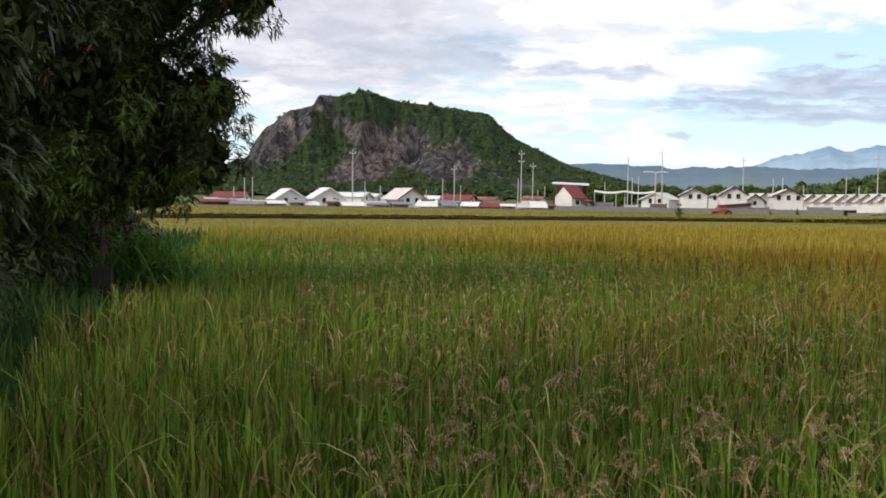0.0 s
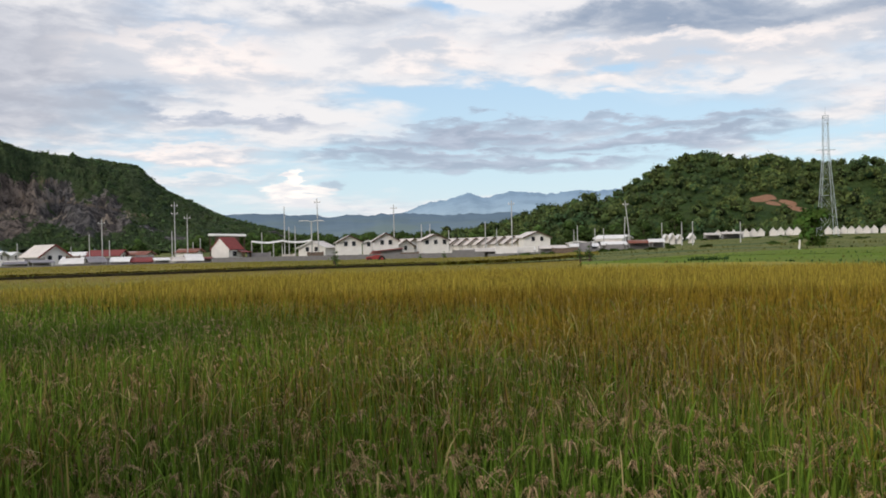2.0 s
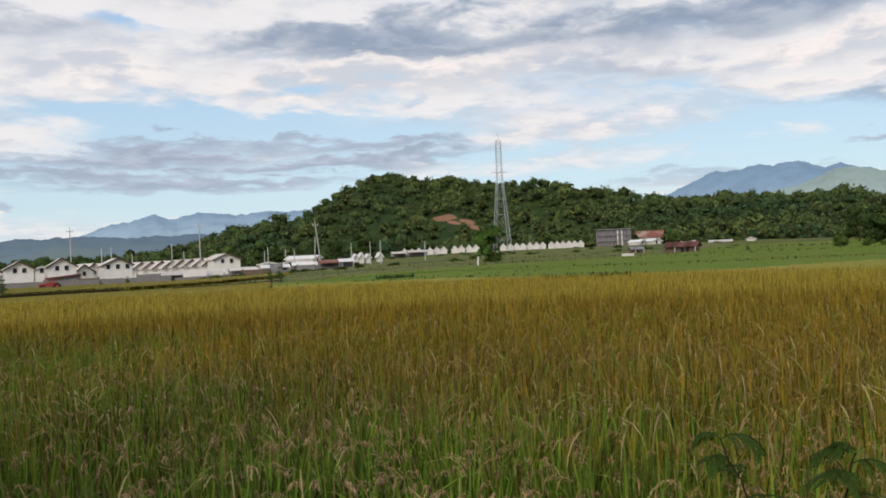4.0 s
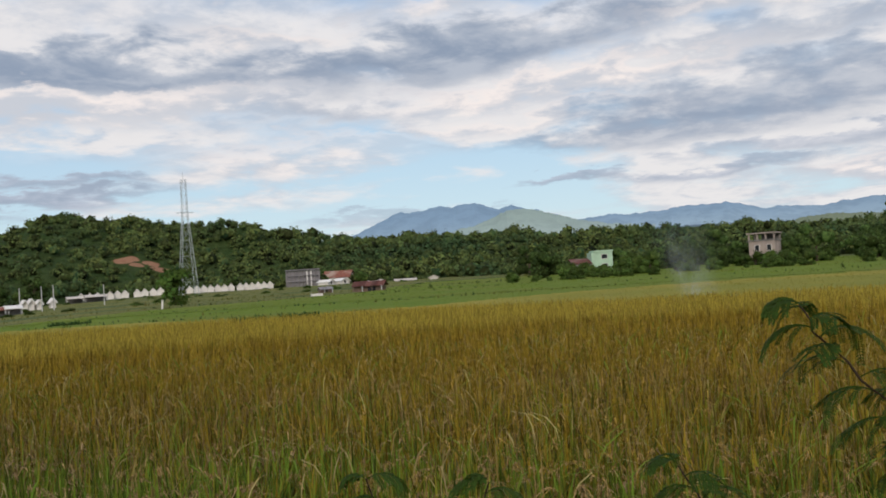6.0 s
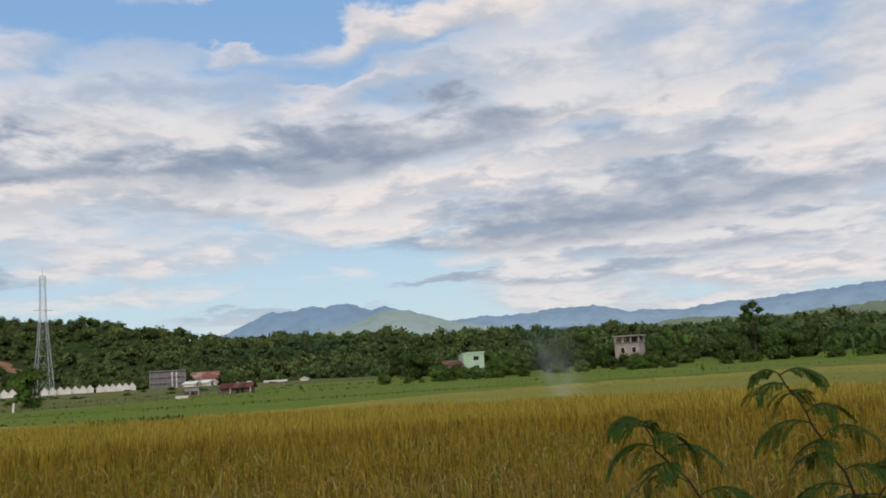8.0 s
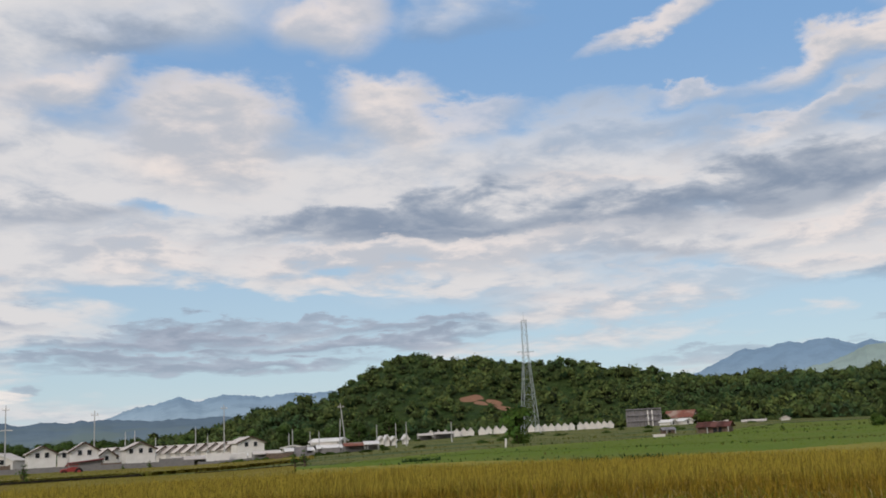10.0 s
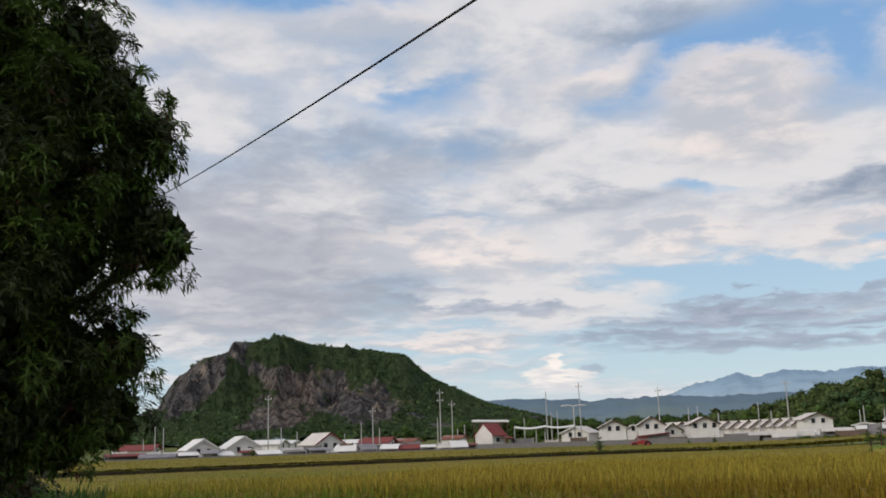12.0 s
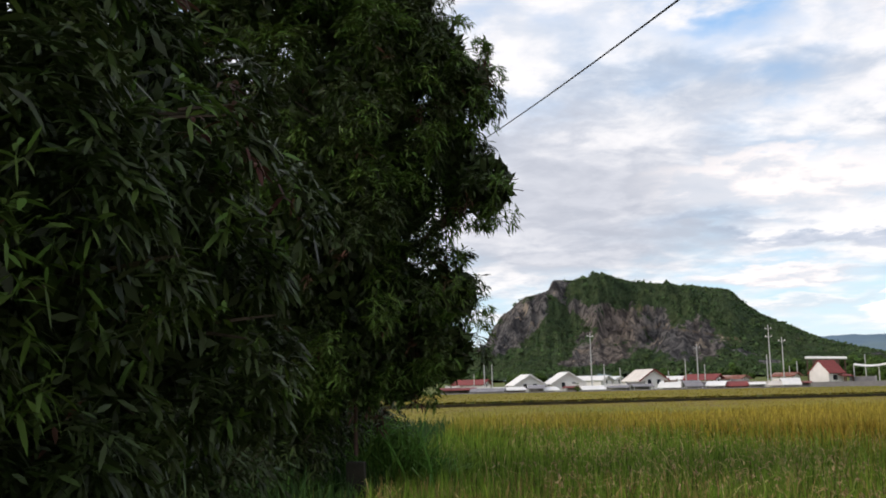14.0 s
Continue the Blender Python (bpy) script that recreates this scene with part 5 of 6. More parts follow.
def dry_blades():
    x, y = scatter(3, 26, 4.5)
    x, y = x[in_field(x, y)], y[in_field(x, y)]
    n = len(x)
    b = np.stack([x, y, land(x, y) + rng.uniform(0.3, 0.6, n)], 1)
    v, q = strips(b, rng.uniform(0, math.tau, n), rng.uniform(0.3, 1.6, n), rng.uniform(0.3, 0.6, n), rng.uniform(0.0035, 0.0075, n), 4)
    tagged(new("dry_rice_leaves", mesh_np("dry_rice_leaves", v, q, None, M["dry_leaf"])), "pale dry rice leaves bent over the crop", "rice", kind="stuff")

    # withered brown leaves standing among the green ones
    x, y = scatter(2.6, 17, 46)
    ok = in_field(x, y) & (fbm(x, y, 0.7, 3, 6.0) + 0.5 * rng.random(len(x)) > 0.62)
    x, y = x[ok], y[ok]
    n = len(x)
    b = np.stack([x, y, land(x, y) + rng.uniform(0.1, 0.3, n)], 1)
    v, q = strips(b, rng.uniform(0, math.tau, n), rng.gamma(2.0, 0.16, n), crop_height(x, y) * rng.uniform(0.5, 0.85, n), rng.uniform(0.004, 0.008, n), 3)
    tagged(new("brown_rice_leaves", mesh_np("brown_rice_leaves", v, q, None, M["brown_leaf"])), "withered brown rice leaves among the green ones", "rice", kind="stuff")


dry_blades()


def old_post():
    root = thing("fence_post", "rusty iron post set in a mossy concrete block", "post")
    p = at(-7.8, 16.2)
    root.location = (p.x, p.y, float(land(p.x, p.y)))
    s = Shape()
    s.box(0, 0, -0.2, 0.28, 0.28, 1.2)
    part("block", s, M["old_block"], root, "mossy concrete block")
    part("pipe", Shape().tube([(0, 0, 1.1), (0, 0, 1.9), (0.01, 0, 2.7)], [0.034, 0.03, 0.03], 8), M["rusty"], root, "rusty iron pipe")


old_post()


def overhead_wire():
    a, b = Vector((0.344, 16.72, 6.61)), Vector((1.794, 5.43, 4.80))
    way = b - a
    pts = [a + way * t + Vector((0, 0, 0.10 * (t - 0.0) * (t - 1.0))) for t in np.linspace(-0.25, 2.2, 40)]
    tagged(new("power_line", Shape().tube(pts, [0.009] * 40, 6).mesh("power_line", M["cable"])), "single black cable hanging across the sky", "cable")


overhead_wire()


# ---- village ----
def facing(az, turn=0.0):
    """The turn of a house whose front looks back along that compass angle."""
    return -radians(az) + radians(turn)


def place(ob, az, d, turn=0.0, z=None):
    p = at(az, d)
    ob.location = (p.x, p.y, ground_z(az, d) if z is None else z)
    ob.rotation_euler = (0, 0, facing(az, turn))
    return ob


def window(root, x, y, z, w, h):
    f = part("window", Shape().box(x, y - 0.05, z, w + 0.16, 0.10, h + 0.16), M["wall"], root)
    part("pane", Shape().box(x, y - 0.085, z + 0.08, w, 0.06, h), M["dark"], f)


def gable_house(label, w, deep, eave, apex, roof="cream", trim="white_roof", wins=2, name="house"):
    """Front gable towards -y, its foot at the origin."""
    root = thing(name, label, "house", "village houses")
    part("wall", Shape().prism([(-w / 2, -0.3), (w / 2, -0.3), (w / 2, eave), (0, apex - 0.15), (-w / 2, eave)], 0, deep), M["wall"], root)
    k = (apex - eave) / (w / 2)
    o = 0.45
    for sgn in (-1, 1):
        part("roof", Shape().slab([(0, -0.55, apex), (sgn * (w / 2 + o), -0.55, eave - k * o + 0.1), (sgn * (w / 2 + o), deep + 0.4, eave - k * o + 0.1), (0, deep + 0.4, apex)], 0.14), M[roof], root)
        part("fascia", Shape().slab([(0, -0.62, apex + 0.05), (sgn * (w / 2 + o), -0.62, eave - k * o + 0.15), (sgn * (w / 2 + o), -0.56, eave - k * o + 0.15), (0, -0.56, apex + 0.05)], 0.26), M[trim], root)
    for i in range(wins):
        window(root, (i - (wins - 1) / 2) * w * 0.33, 0, eave - 0.95, 0.75, 0.95)
    return root


def shed_roof(label, w, deep, h0, h1, mat, name="carport"):
    """A lean-to roof on posts: low in front, higher behind."""
    root = thing(name, label, "carport", "low roofs along the village edge")
    pts, faces, k = [], [], 8
    for i in range(k + 1):
        t = i / k
        z = h0 + (h1 - h0) * (1 - (1 - t) ** 2)
        pts += [(-w / 2, t * deep, z), (w / 2, t * deep, z), (-w / 2, t * deep, z - 0.12), (w / 2, t * deep, z - 0.12)]
    for i in range(k):
        a, b = 4 * i, 4 * i + 4
        faces += [(a, a + 1, b + 1, b), (a + 2, b + 2, b + 3, a + 3), (a, b, b + 2, a + 2), (a + 1, a + 3, b + 3, b + 1)]
    faces += [(0, 2, 3, 1), (4 * k, 4 * k + 1, 4 * k + 3, 4 * k + 2)]
    part("roof", Shape().poly(pts, faces), M[mat], root)
    for x in (-w / 2 + 0.2, w / 2 - 0.2):
        part("post", Shape().box(x, 0.2, -0.3, 0.14, 0.14, h0 + 0.3), M["pole"], root)
        part("post", Shape().box(x, deep - 0.2, -0.3, 0.14, 0.14, h1 + 0.25), M["pole"], root)
    part("back_wall", Shape().box(0, deep - 0.05, -0.3, w, 0.16, h1 + 0.1), M["concrete"], root)
    return root


def sized(az_l, az_r, el_apex, el_eave, d):
    """Width, eave and apex over the ground for the angles that a gable spans."""
    g = ground_z((az_l + az_r) / 2, d)
    return d * math.radians(az_r - az_l), rise(el_eave, d) - g, rise(el_apex, d) - g


def gables(rows, d, roof, trim, label, deep=9.0, turn=0.0, wins=2):
    for l, r, ap, ev in rows:
        w, e, a = sized(l, r, ap, ev, d)
        place(gable_house(label, w, deep, e, a, roof, trim, wins), (l + r) / 2, d, turn)


gables([(1.35, 3.1, 0.38, -0.20), (3.5, 5.4, 0.47, -0.16)], 205, "white_roof", "white_roof", "white house with a pale gable roof and two windows", turn=12)
gables([(8.45, 10.1, 0.52, -0.10)], 205, "cream", "maroon", "white house with a maroon-edged cream roof", turn=18, deep=12)
gables([(22.5, 24.1, 0.46, 0.08)], 215, "cream", "white_roof", "low cream house with a pale roof", turn=-16)
gables([(24.8, 26.2, 0.75, 0.36), (26.9, 28.35, 0.86, 0.40)], 205, "cream", "brown", "white two-window house with a dark-edged gable roof", turn=4)
gables([(26.25, 26.95, 0.45, 0.30)], 222, "cream", "white_roof", "small white house between two gables", wins=1)
gables([(29.75, 31.3, 0.74, 0.36)], 208, "cream", "brown", "white house with dark-edged gable roof and small windows", turn=8, wins=3)
gables([(35.7, 37.25, 0.76, 0.42)], 222, "cream", "brown", "white house with a dark-edged gable at the end of a terrace", turn=14, deep=10)
# receding terraces of alike small houses
# brown trim here paints the shadow gaps between the roofs
row = gable_house("white terrace house with a pale sloping roof", 4.2, 9.0, 2.9, 4.5, "cream", "brown", 1, "terrace_house")
place(row, 28.75, 224, 20)
TERRACE = [(29.25, 228), (29.75, 232)] + [(31.75 + 0.55 * i, 246 - 2.6 * i) for i in range(8)]
for az, d in TERRACE:
    p = at(az, d)
    copy_thing(row, Matrix.Translation((p.x, p.y, ground_z(az, d) + 0.2)) @ Matrix.Rotation(facing(az, 20), 4, "Z"))
gables([(38.2, 39.4, 0.16, 0.02), (39.5, 40.6, 0.18, 0.04)], 232, "cream", "white_roof", "low white house with a pale roof", wins=1)
gables([(43.7, 44.0, 0.42, 0.22), (44.05, 44.32, 0.48, 0.28), (44.45, 44.7, 0.40, 0.24), (45.15, 45.4, 0.46, 0.28)], 250, "white_roof", "white_roof", "tiny white gabled shelter at the village edge", 3.0, 10, 0)

# low roofs along the edge
LOW = [(-1.8, 2.2, "maroon"), (-0.3, 2.0, "grey_roof"), (1.1, 1.9, "white_roof"), (2.55, 1.0, "grey_roof"), (3.5, 0.9, "white_roof"), (4.6, 1.1, "maroon"), (5.9, 1.4, "white_roof"), (7.3, 1.4, "grey_roof"), (8.7, 1.2, "grey_roof"),
       (10.2, 1.6, "white_roof"), (11.5, 1.0, "grey_roof"), (12.6, 1.1, "white_roof"), (13.8, 1.3, "maroon"), (14.9, 0.9, "white_roof"), (15.8, 0.9, "cream"), (16.7, 1.0, "white_roof"), (17.4, 0.8, "maroon")]
for az, span, mat in LOW:
    w = 196 * math.radians(span)
    place(shed_roof({"white_roof": "white curved lean-to roof on posts", "grey_roof": "dark grey lean-to roof on posts", "maroon": "maroon lean-to roof on posts", "cream": "cream lean-to roof on posts"}[mat], w, 4.2, 1.05 + 0.25 * math.sin(az * 3), 1.85 + 0.35 * math.sin(az * 5), mat), az, 195 + 2.5 * math.sin(az * 7), 12 * math.sin(az * 2.3))
for az, span, mat in ((33.2, 2.2, "cream"), (35.4, 1.9, "white_roof"), (37.4, 1.6, "cream"), (39.2, 1.7, "white_roof"), (40.9, 1.5, "white_roof"), (42.4, 1.4, "rust"), (43.3, 0.9, "white_roof")):
    place(shed_roof({"white_roof": "white lean-to roof on posts", "cream": "cream lean-to roof on posts", "rust": "rust-red lean-to roof on posts", "maroon": "maroon lean-to roof on posts"}[mat], 206 * math.radians(span), 4.0, 1.5, 2.1, mat), az, 203, 4)
slant = place(shed_roof("thin maroon lean-to roof behind the tractor", 6.6, 0.9, 2.2, 2.3, "maroon"), 27.75, 201, 4)
slant.rotation_euler[1] = radians(-5)
# more roofs behind, maroon and white
for az, d, w, ap, ev, roof in ((-0.3, 222, 6, 3.3, 2.2, "maroon"), (6.6, 232, 7, 3.6, 2.6, "white_roof"), (7.3, 240, 8, 3.4, 2.5, "white_roof"), (11.0, 228, 7, 3.1, 2.3, "white_roof"), (12.8, 225, 6, 3.4, 2.2, "maroon"), (14.2, 228, 6, 3.0, 2.2, "rust"), (41.6, 240, 6, 3.4, 2.6, "white_roof"), (5.6, 236, 5, 3.2, 2.2, "maroon")):
    place(gable_house("small village house with a %s roof" % {"maroon": "maroon", "white_roof": "white", "rust": "rust-red"}[roof], w, 7, ev, ap, roof, roof, 1), az, d, 70)


def red_house():
    root = thing("house", "white house with a red tiled roof and a bare gable wall", "house", "village houses")
    w, dp, e, a = 4.4, 5.0, 3.5, 5.8
    part("wall", Shape().prism([(0, -0.3), (dp, -0.3), (dp, e), (dp / 2, a - 0.12), (0, e)], -w / 2, w / 2), M["wall"], root).matrix_basis = Matrix.Rotation(radians(90), 4, "Z") @ Matrix.Scale(-1, 4, (0, 1, 0))
    for y0, z0, y1, z1 in ((-0.5, e - 0.35, dp / 2, a), (dp + 0.5, e - 0.35, dp / 2, a)):
        part("roof", Shape().slab([(-w / 2 - 0.1, y0, z0), (w / 2 + 0.4, y0, z0), (w / 2 + 0.4, y1, z1), (-w / 2 - 0.1, y1, z1)], 0.16), M["red_roof"], root)
    window(root, -0.4, 0, 1.7, 1.3, 1.0)
    part("porch_roof", Shape().slab([(w / 2 - 1.6, -1.6, 2.6), (w / 2 + 1.5, -1.6, 2.6), (w / 2 + 1.5, 0.6, 3.0), (w / 2 - 1.6, 0.6, 3.0)], 0.14), M["maroon"], root, "maroon porch roof")
    for x in (w / 2 - 1.4, w / 2 + 1.3):
        part("porch_post", Shape().box(x, -1.4, -0.3, 0.25, 0.25, 2.95), M["brown"], root)
    root.scale = (0.9, 0.9, 0.93)
    return place(root, 18.95, 200, 50)


red_house()


def hall():
    root = thing("hall", "long white flat-roofed hall behind the houses", "building")
    # dark box added for the shade below the open-sided roof
    part("wall", Shape().box(0, 1, -0.3, 5.6, 4, 6.6), M["brown"], root)
    part("roof", Shape().slab([(-4.7, -0.5, 6.8), (4.7, -0.5, 6.5), (4.7, 6.5, 6.9), (-4.7, 6.5, 7.2)], 0.3), M["white_roof"], root)
    for x in (-4.2, -2.9, 2.9, 4.2):
        part("column", Shape().box(x, 0, -0.3, 0.3, 0.3, 6.6), M["brown"], root)
    return place(root, 18.5, 252, 0)


hall()


def canopy(az, d, w, h, label):
    """A sagging white canopy between posts."""
    root = thing("canopy", label, "canopy")
    pts, faces, k = [], [], 14
    for i in range(k + 1):
        t = i / k
        z = h - 0.5 * math.sin(math.pi * ((t * 2) % 1.0)) * 0.7
        pts += [(-w / 2 + t * w, -0.5, z), (-w / 2 + t * w, 2.2, z + 0.25), (-w / 2 + t * w, -0.5, z - 0.16), (-w / 2 + t * w, 2.2, z + 0.1)]
    for i in range(k):
        a, b = 4 * i, 4 * i + 4
        faces += [(a, b, b + 1, a + 1), (a + 2, a + 3, b + 3, b + 2), (a, a + 2, b + 2, b), (a + 1, b + 1, b + 3, a + 3)]
    part("roof", Shape().poly(pts, faces), M["white_roof"], root)
    for t in (0, 0.5, 1):
        part("post", Shape().box(-w / 2 + t * w, 0.6, -0.3, 0.22, 0.22, h + 0.25), M["pole"], root)
    return place(root, az, d, 0)


canopy(21.6, 206, 12.5, 4.5, "long sagging white canopy on posts")
place(gable_house("orange-brown roofed shelter beside the red-roofed house", 5.0, 4.0, 2.6, 3.3, "rust", "rust", 0), 16.9, 214, 70)


def wall_run(name, az0, d0, az1, d1, h, label):
    a, b = at(az0, d0), at(az1, d1)
    n = int((b - a).length / 3.0)
    root = thing(name, label, "wall", kind="structure")
    way = (b - a).normalized()
    turn = math.atan2(way.y, way.x)
    step = (b - a).length / n
    me_panel = Shape().box(0, 0, -0.4, step - 0.20, 0.14, h + 0.4).mesh("panel", M["concrete"])
    me_post = Shape().box(0, 0, -0.4, 0.24, 0.24, h + 0.5).mesh("post", M["concrete"])
    for i in range(n):
        c = a + way * step * (i + 0.5)
        for nm, me, at_ in (("panel", me_panel, c), ("post", me_post, c - way * step / 2)):
            o = part(nm, me, None, root)
            o.location, o.rotation_euler = (at_.x, at_.y, float(land(at_.x, at_.y))), (0, 0, turn)


wall_run("wall_low", -3, 190, 17.6, 192.5, 0.68, "low grey concrete wall along the village edge")
wall_run("wall_perimeter", 17.7, 192.5, 33.4, 196, 1.38, "grey concrete panel wall round the village")
wall_run("wall_perimeter_far", 33.6, 199, 43.4, 206, 0.9, "pale concrete wall along the village edge")


def yard_wall(az, d, w, h, mat, label):
    """A short wall between two yards, with end piers."""
    root = thing("yard_wall", label, "wall", "yard walls at the village edge")
    part("panel", Shape().box(0, 0, -0.3, w, 0.15, h + 0.3), M[mat], root)
    for x in (-w / 2, w / 2):
        part("pier", Shape().box(x, 0, -0.3, 0.28, 0.28, h + 0.45), M[mat], root)
    place(root, az, d, 6 * math.sin(az * 3))


yards = random.Random(8)
for k in range(26):
    az = -2 + 45 * k / 26 + yards.uniform(-0.5, 0.5)
    if not 18 < az < 20:
        yard_wall(az, yards.uniform(199, 203), yards.uniform(2.2, 5.0), yards.uniform(1.4, 2.3), yards.choice(("wall", "concrete", "cream", "wood", "grey_roof")), "short plastered yard wall between village houses")

# ---- poles, lamps and the tower ----
def utility_pole(h, arms=1, lean=0.0, lamp=False, label="pale concrete utility pole with a cross arm"):
    root = thing("utility_pole", label, "pole", "village poles")
    part("shaft", Shape().tube([(0, 0, -0.5), (lean * 0.5, 0, h * 0.5), (lean, 0, h)], [0.14, 0.11, 0.08], 8), M["pole"], root)
    for k in range(arms):
        part("cross_arm", Shape().box(lean * 0.93, 0, h - 0.9 - k * 1.6, 1.3, 0.12, 0.12), M["pole"], root)
        for x in (-0.55, 0.55):
            part("insulator", Shape().tube([(lean * 0.93 + x, 0, h - 0.78 - k * 1.6), (lean * 0.93 + x, 0, h - 0.5 - k * 1.6)], [0.08, 0.05], 6), M["wall"], root)
    if lamp:
        part("lamp_arm", Shape().tube([(0, 0, h - 0.4), (0.7, 0, h - 0.1), (1.6, 0, h - 0.1)], [0.06, 0.05, 0.05], 5), M["pole"], root)
        part("lamp_head", Shape().box(1.7, 0, h - 0.2, 0.7, 0.28, 0.14), M["white_roof"], root)
    return root


POLES = [(5.78, 2.70, 1, 0), (15.62, 2.8, 2, 0), (16.3, 2.1, 1, 0), (21.75, 2.46, 0, 0), (23.7, 2.92, 1, -0.2), (28.1, 2.5, 1, 0), (35.0, 2.6, 1, 0), (11.72, 1.86, 1, 0), (41.85, 2.4, 1, -1.1), (41.45, 1.5, 0, 0.3)]
for az, el, arms, lean in POLES:
    d = 206.0 if az < 40 else 212.0
    place(utility_pole(rise(el, d) - ground_z(az, d), arms, lean), az, d)
SHORT = [(6.5, 0.87), (7.4, 0.62), (-0.4, 1.11), (0.05, 1.0), (-1.0, 0.44), (10.1, 0.4), (11.05, 1.05), (12.1, 0.7), (15.45, 1.17), (16.6, 0.5), (17.0, 0.73), (20.45, 1.0), (21.1, 0.4), (22.0, 1.28), (22.35, 1.34), (29.7, 1.3), (30.2, 1.33), (31.3, 0.92), (33.45, 1.4), (34.1, 0.95), (38.6, 0.82), (38.8, 1.04), (39.8, 0.85), (40.3, 0.84), (43.6, 1.07), (44.7, 1.1), (45.3, 1.15), (47.9, 1.02)]
for az, el in SHORT:
    d = 216.0
    place(utility_pole(rise(el, d) - ground_z(az, d), 0, 0, False, "plain pale concrete pole among the houses"), az, d)


def street_lamp():
    root = thing("street_lamp", "white street lamp with two arms", "street lamp")
    h = rise(1.6, 206) - ground_z(23.3, 206)
    part("shaft", Shape().tube([(0, 0, -0.5), (0, 0, h)], [0.16, 0.12], 8), M["pole"], root)
    for s in (-1, 1):
        part("arm", Shape().tube([(0, 0, h - 0.1), (s * 1.0, 0, h + 0.15), (s * 2.0, 0, h + 0.12)], [0.09, 0.08, 0.08], 5), M["white_roof"], root)
        part("lamp_head", Shape().box(s * 2.1, 0, h, 0.9, 0.3, 0.16), M["white_roof"], root)
    place(root, 23.3, 206)


street_lamp()


def lattice_tower():
    d, az = 285.0, 52.45
    g = ground_z(az, d)
    root = thing("lattice_tower", "tall galvanised steel lattice tower with one cross arm", "tower")
    top, waist = rise(6.67, d) - g, rise(4.6, d) - g
    half = lambda z: 2.35 + (0.78 - 2.35) * min(z / waist, 1) if z < waist else 0.78 - 0.12 * (z - waist) / (top - waist)
    zs = [0, waist * 0.27, waist * 0.5, waist * 0.7, waist * 0.86, waist] + [waist + (top - waist) * k / 5 for k in range(1, 6)]
    cor = ((-1, -1), (1, -1), (1, 1), (-1, 1))
    for a, b in cor:
        part("leg", Shape().tube([(a * half(z), b * half(z), z - (0.6 if z == 0 else 0)) for z in zs], [0.075] * 6 + [0.055] * 5, 5), M["steel"], root)
    for z0, z1 in zip(zs[:-1], zs[1:]):
        for (a, b), (c, e) in zip(cor, cor[1:] + cor[:1]):
            h0, h1 = half(z0), half(z1)
            br = part("brace", Shape().tube([(a * h0, b * h0, z0), (c * h1, e * h1, z1)], [0.032, 0.032], 4).tube([(c * h0, e * h0, z0), (a * h1, b * h1, z1)], [0.032, 0.032], 4).tube([(a * h1, b * h1, z1), (c * h1, e * h1, z1)], [0.04, 0.04], 4), M["steel"], root)
    part("cross_arm", Shape().box(0, 0, waist + 1.0, 5.0, 0.25, 0.16), M["steel"], root)
    part("mast", Shape().tube([(0, 0, top - 1), (0, 0, top + 2.2)], [0.06, 0.04], 5), M["steel"], root)
    place(root, az, d, 14)


lattice_tower()


# ---- beyond the village ----
small = gable_house("tiny white house in a far row", 5.2, 6.0, 2.2, 3.8, "white_roof", "white_roof", 0, "row_house")
place(small, 46.7, 332, 0)
small.scale = (0.44, 0.6, 0.8)
for i, az in enumerate([47.15, 47.55, 48.2, 48.6, 49.0, 49.65, 50.05, 50.5, 50.9, 52.5, 52.9, 53.28, 53.66, 54.05, 54.43, 54.8, 55.3, 55.64, 55.98, 56.32, 56.66, 57.0]):
    d = 332 + 3 * (i % 2)
    p = at(az, d)
    copy_thing(small, Matrix.Translation((p.x, p.y, float(land(p.x, p.y)) - 0.2)) @ Matrix.Rotation(facing(az, 0), 4, "Z") @ Matrix.Scale(0.95 if az > 52 else 1.0, 4))


def flats():
    root = thing("unfinished_building", "grey unfinished concrete building with white columns", "building")
    d, az = 340.0, 58.9
    g = ground_z(az, d)
    w, h = d * math.radians(1.9), rise(1.25, d) - g
    part("wall", Shape().box(0, 3, -0.5, w, 7, h * 0.96), M["grey_roof"], root)
    for k in range(3):
        part("floor_slab", Shape().box(0, 2.6, h * (0.3 + 0.31 * k), w + 0.5, 8.2, 0.3), M["grey_roof"], root)
    for k in range(9):
        part("column", Shape().box(-w / 2 + w * k / 8, -1.2, -0.5, 0.4, 0.4, h * 0.95), M["concrete" if k not in (5, 6) else "wall"], root)
    place(root, az, d)


flats()
place(gable_house("large hall with a faded brown tin roof below the hill", 6.5, 9.5, 2.6, 4.9, "rust", "brown", 0, "hall"), 61.7, 349, 74)
place(gable_house("white house at the foot of the wooded hill", 4, 4, 1.3, 2.2, "white_roof", "white_roof", 1), 61.3, 335, 40)
place(gable_house("white house at the foot of the wooded hill", 4, 4, 1.2, 2.0, "white_roof", "white_roof", 1), 60.5, 333, 60)
place(gable_house("long low white shed before the wooded hill", 3, 4, 0.5, 0.9, "cream", "cream", 0, "shed"), 63.4, 345, 90)
place(gable_house("long low white shed before the trees", 3, 6, 0.5, 1.0, "cream", "cream", 0, "shed"), 65.4, 300, 90)
place(gable_house("small white shed before the trees", 2.4, 3, 0.9, 1.5, "cream", "cream", 0, "shed"), 66.5, 300, 0)


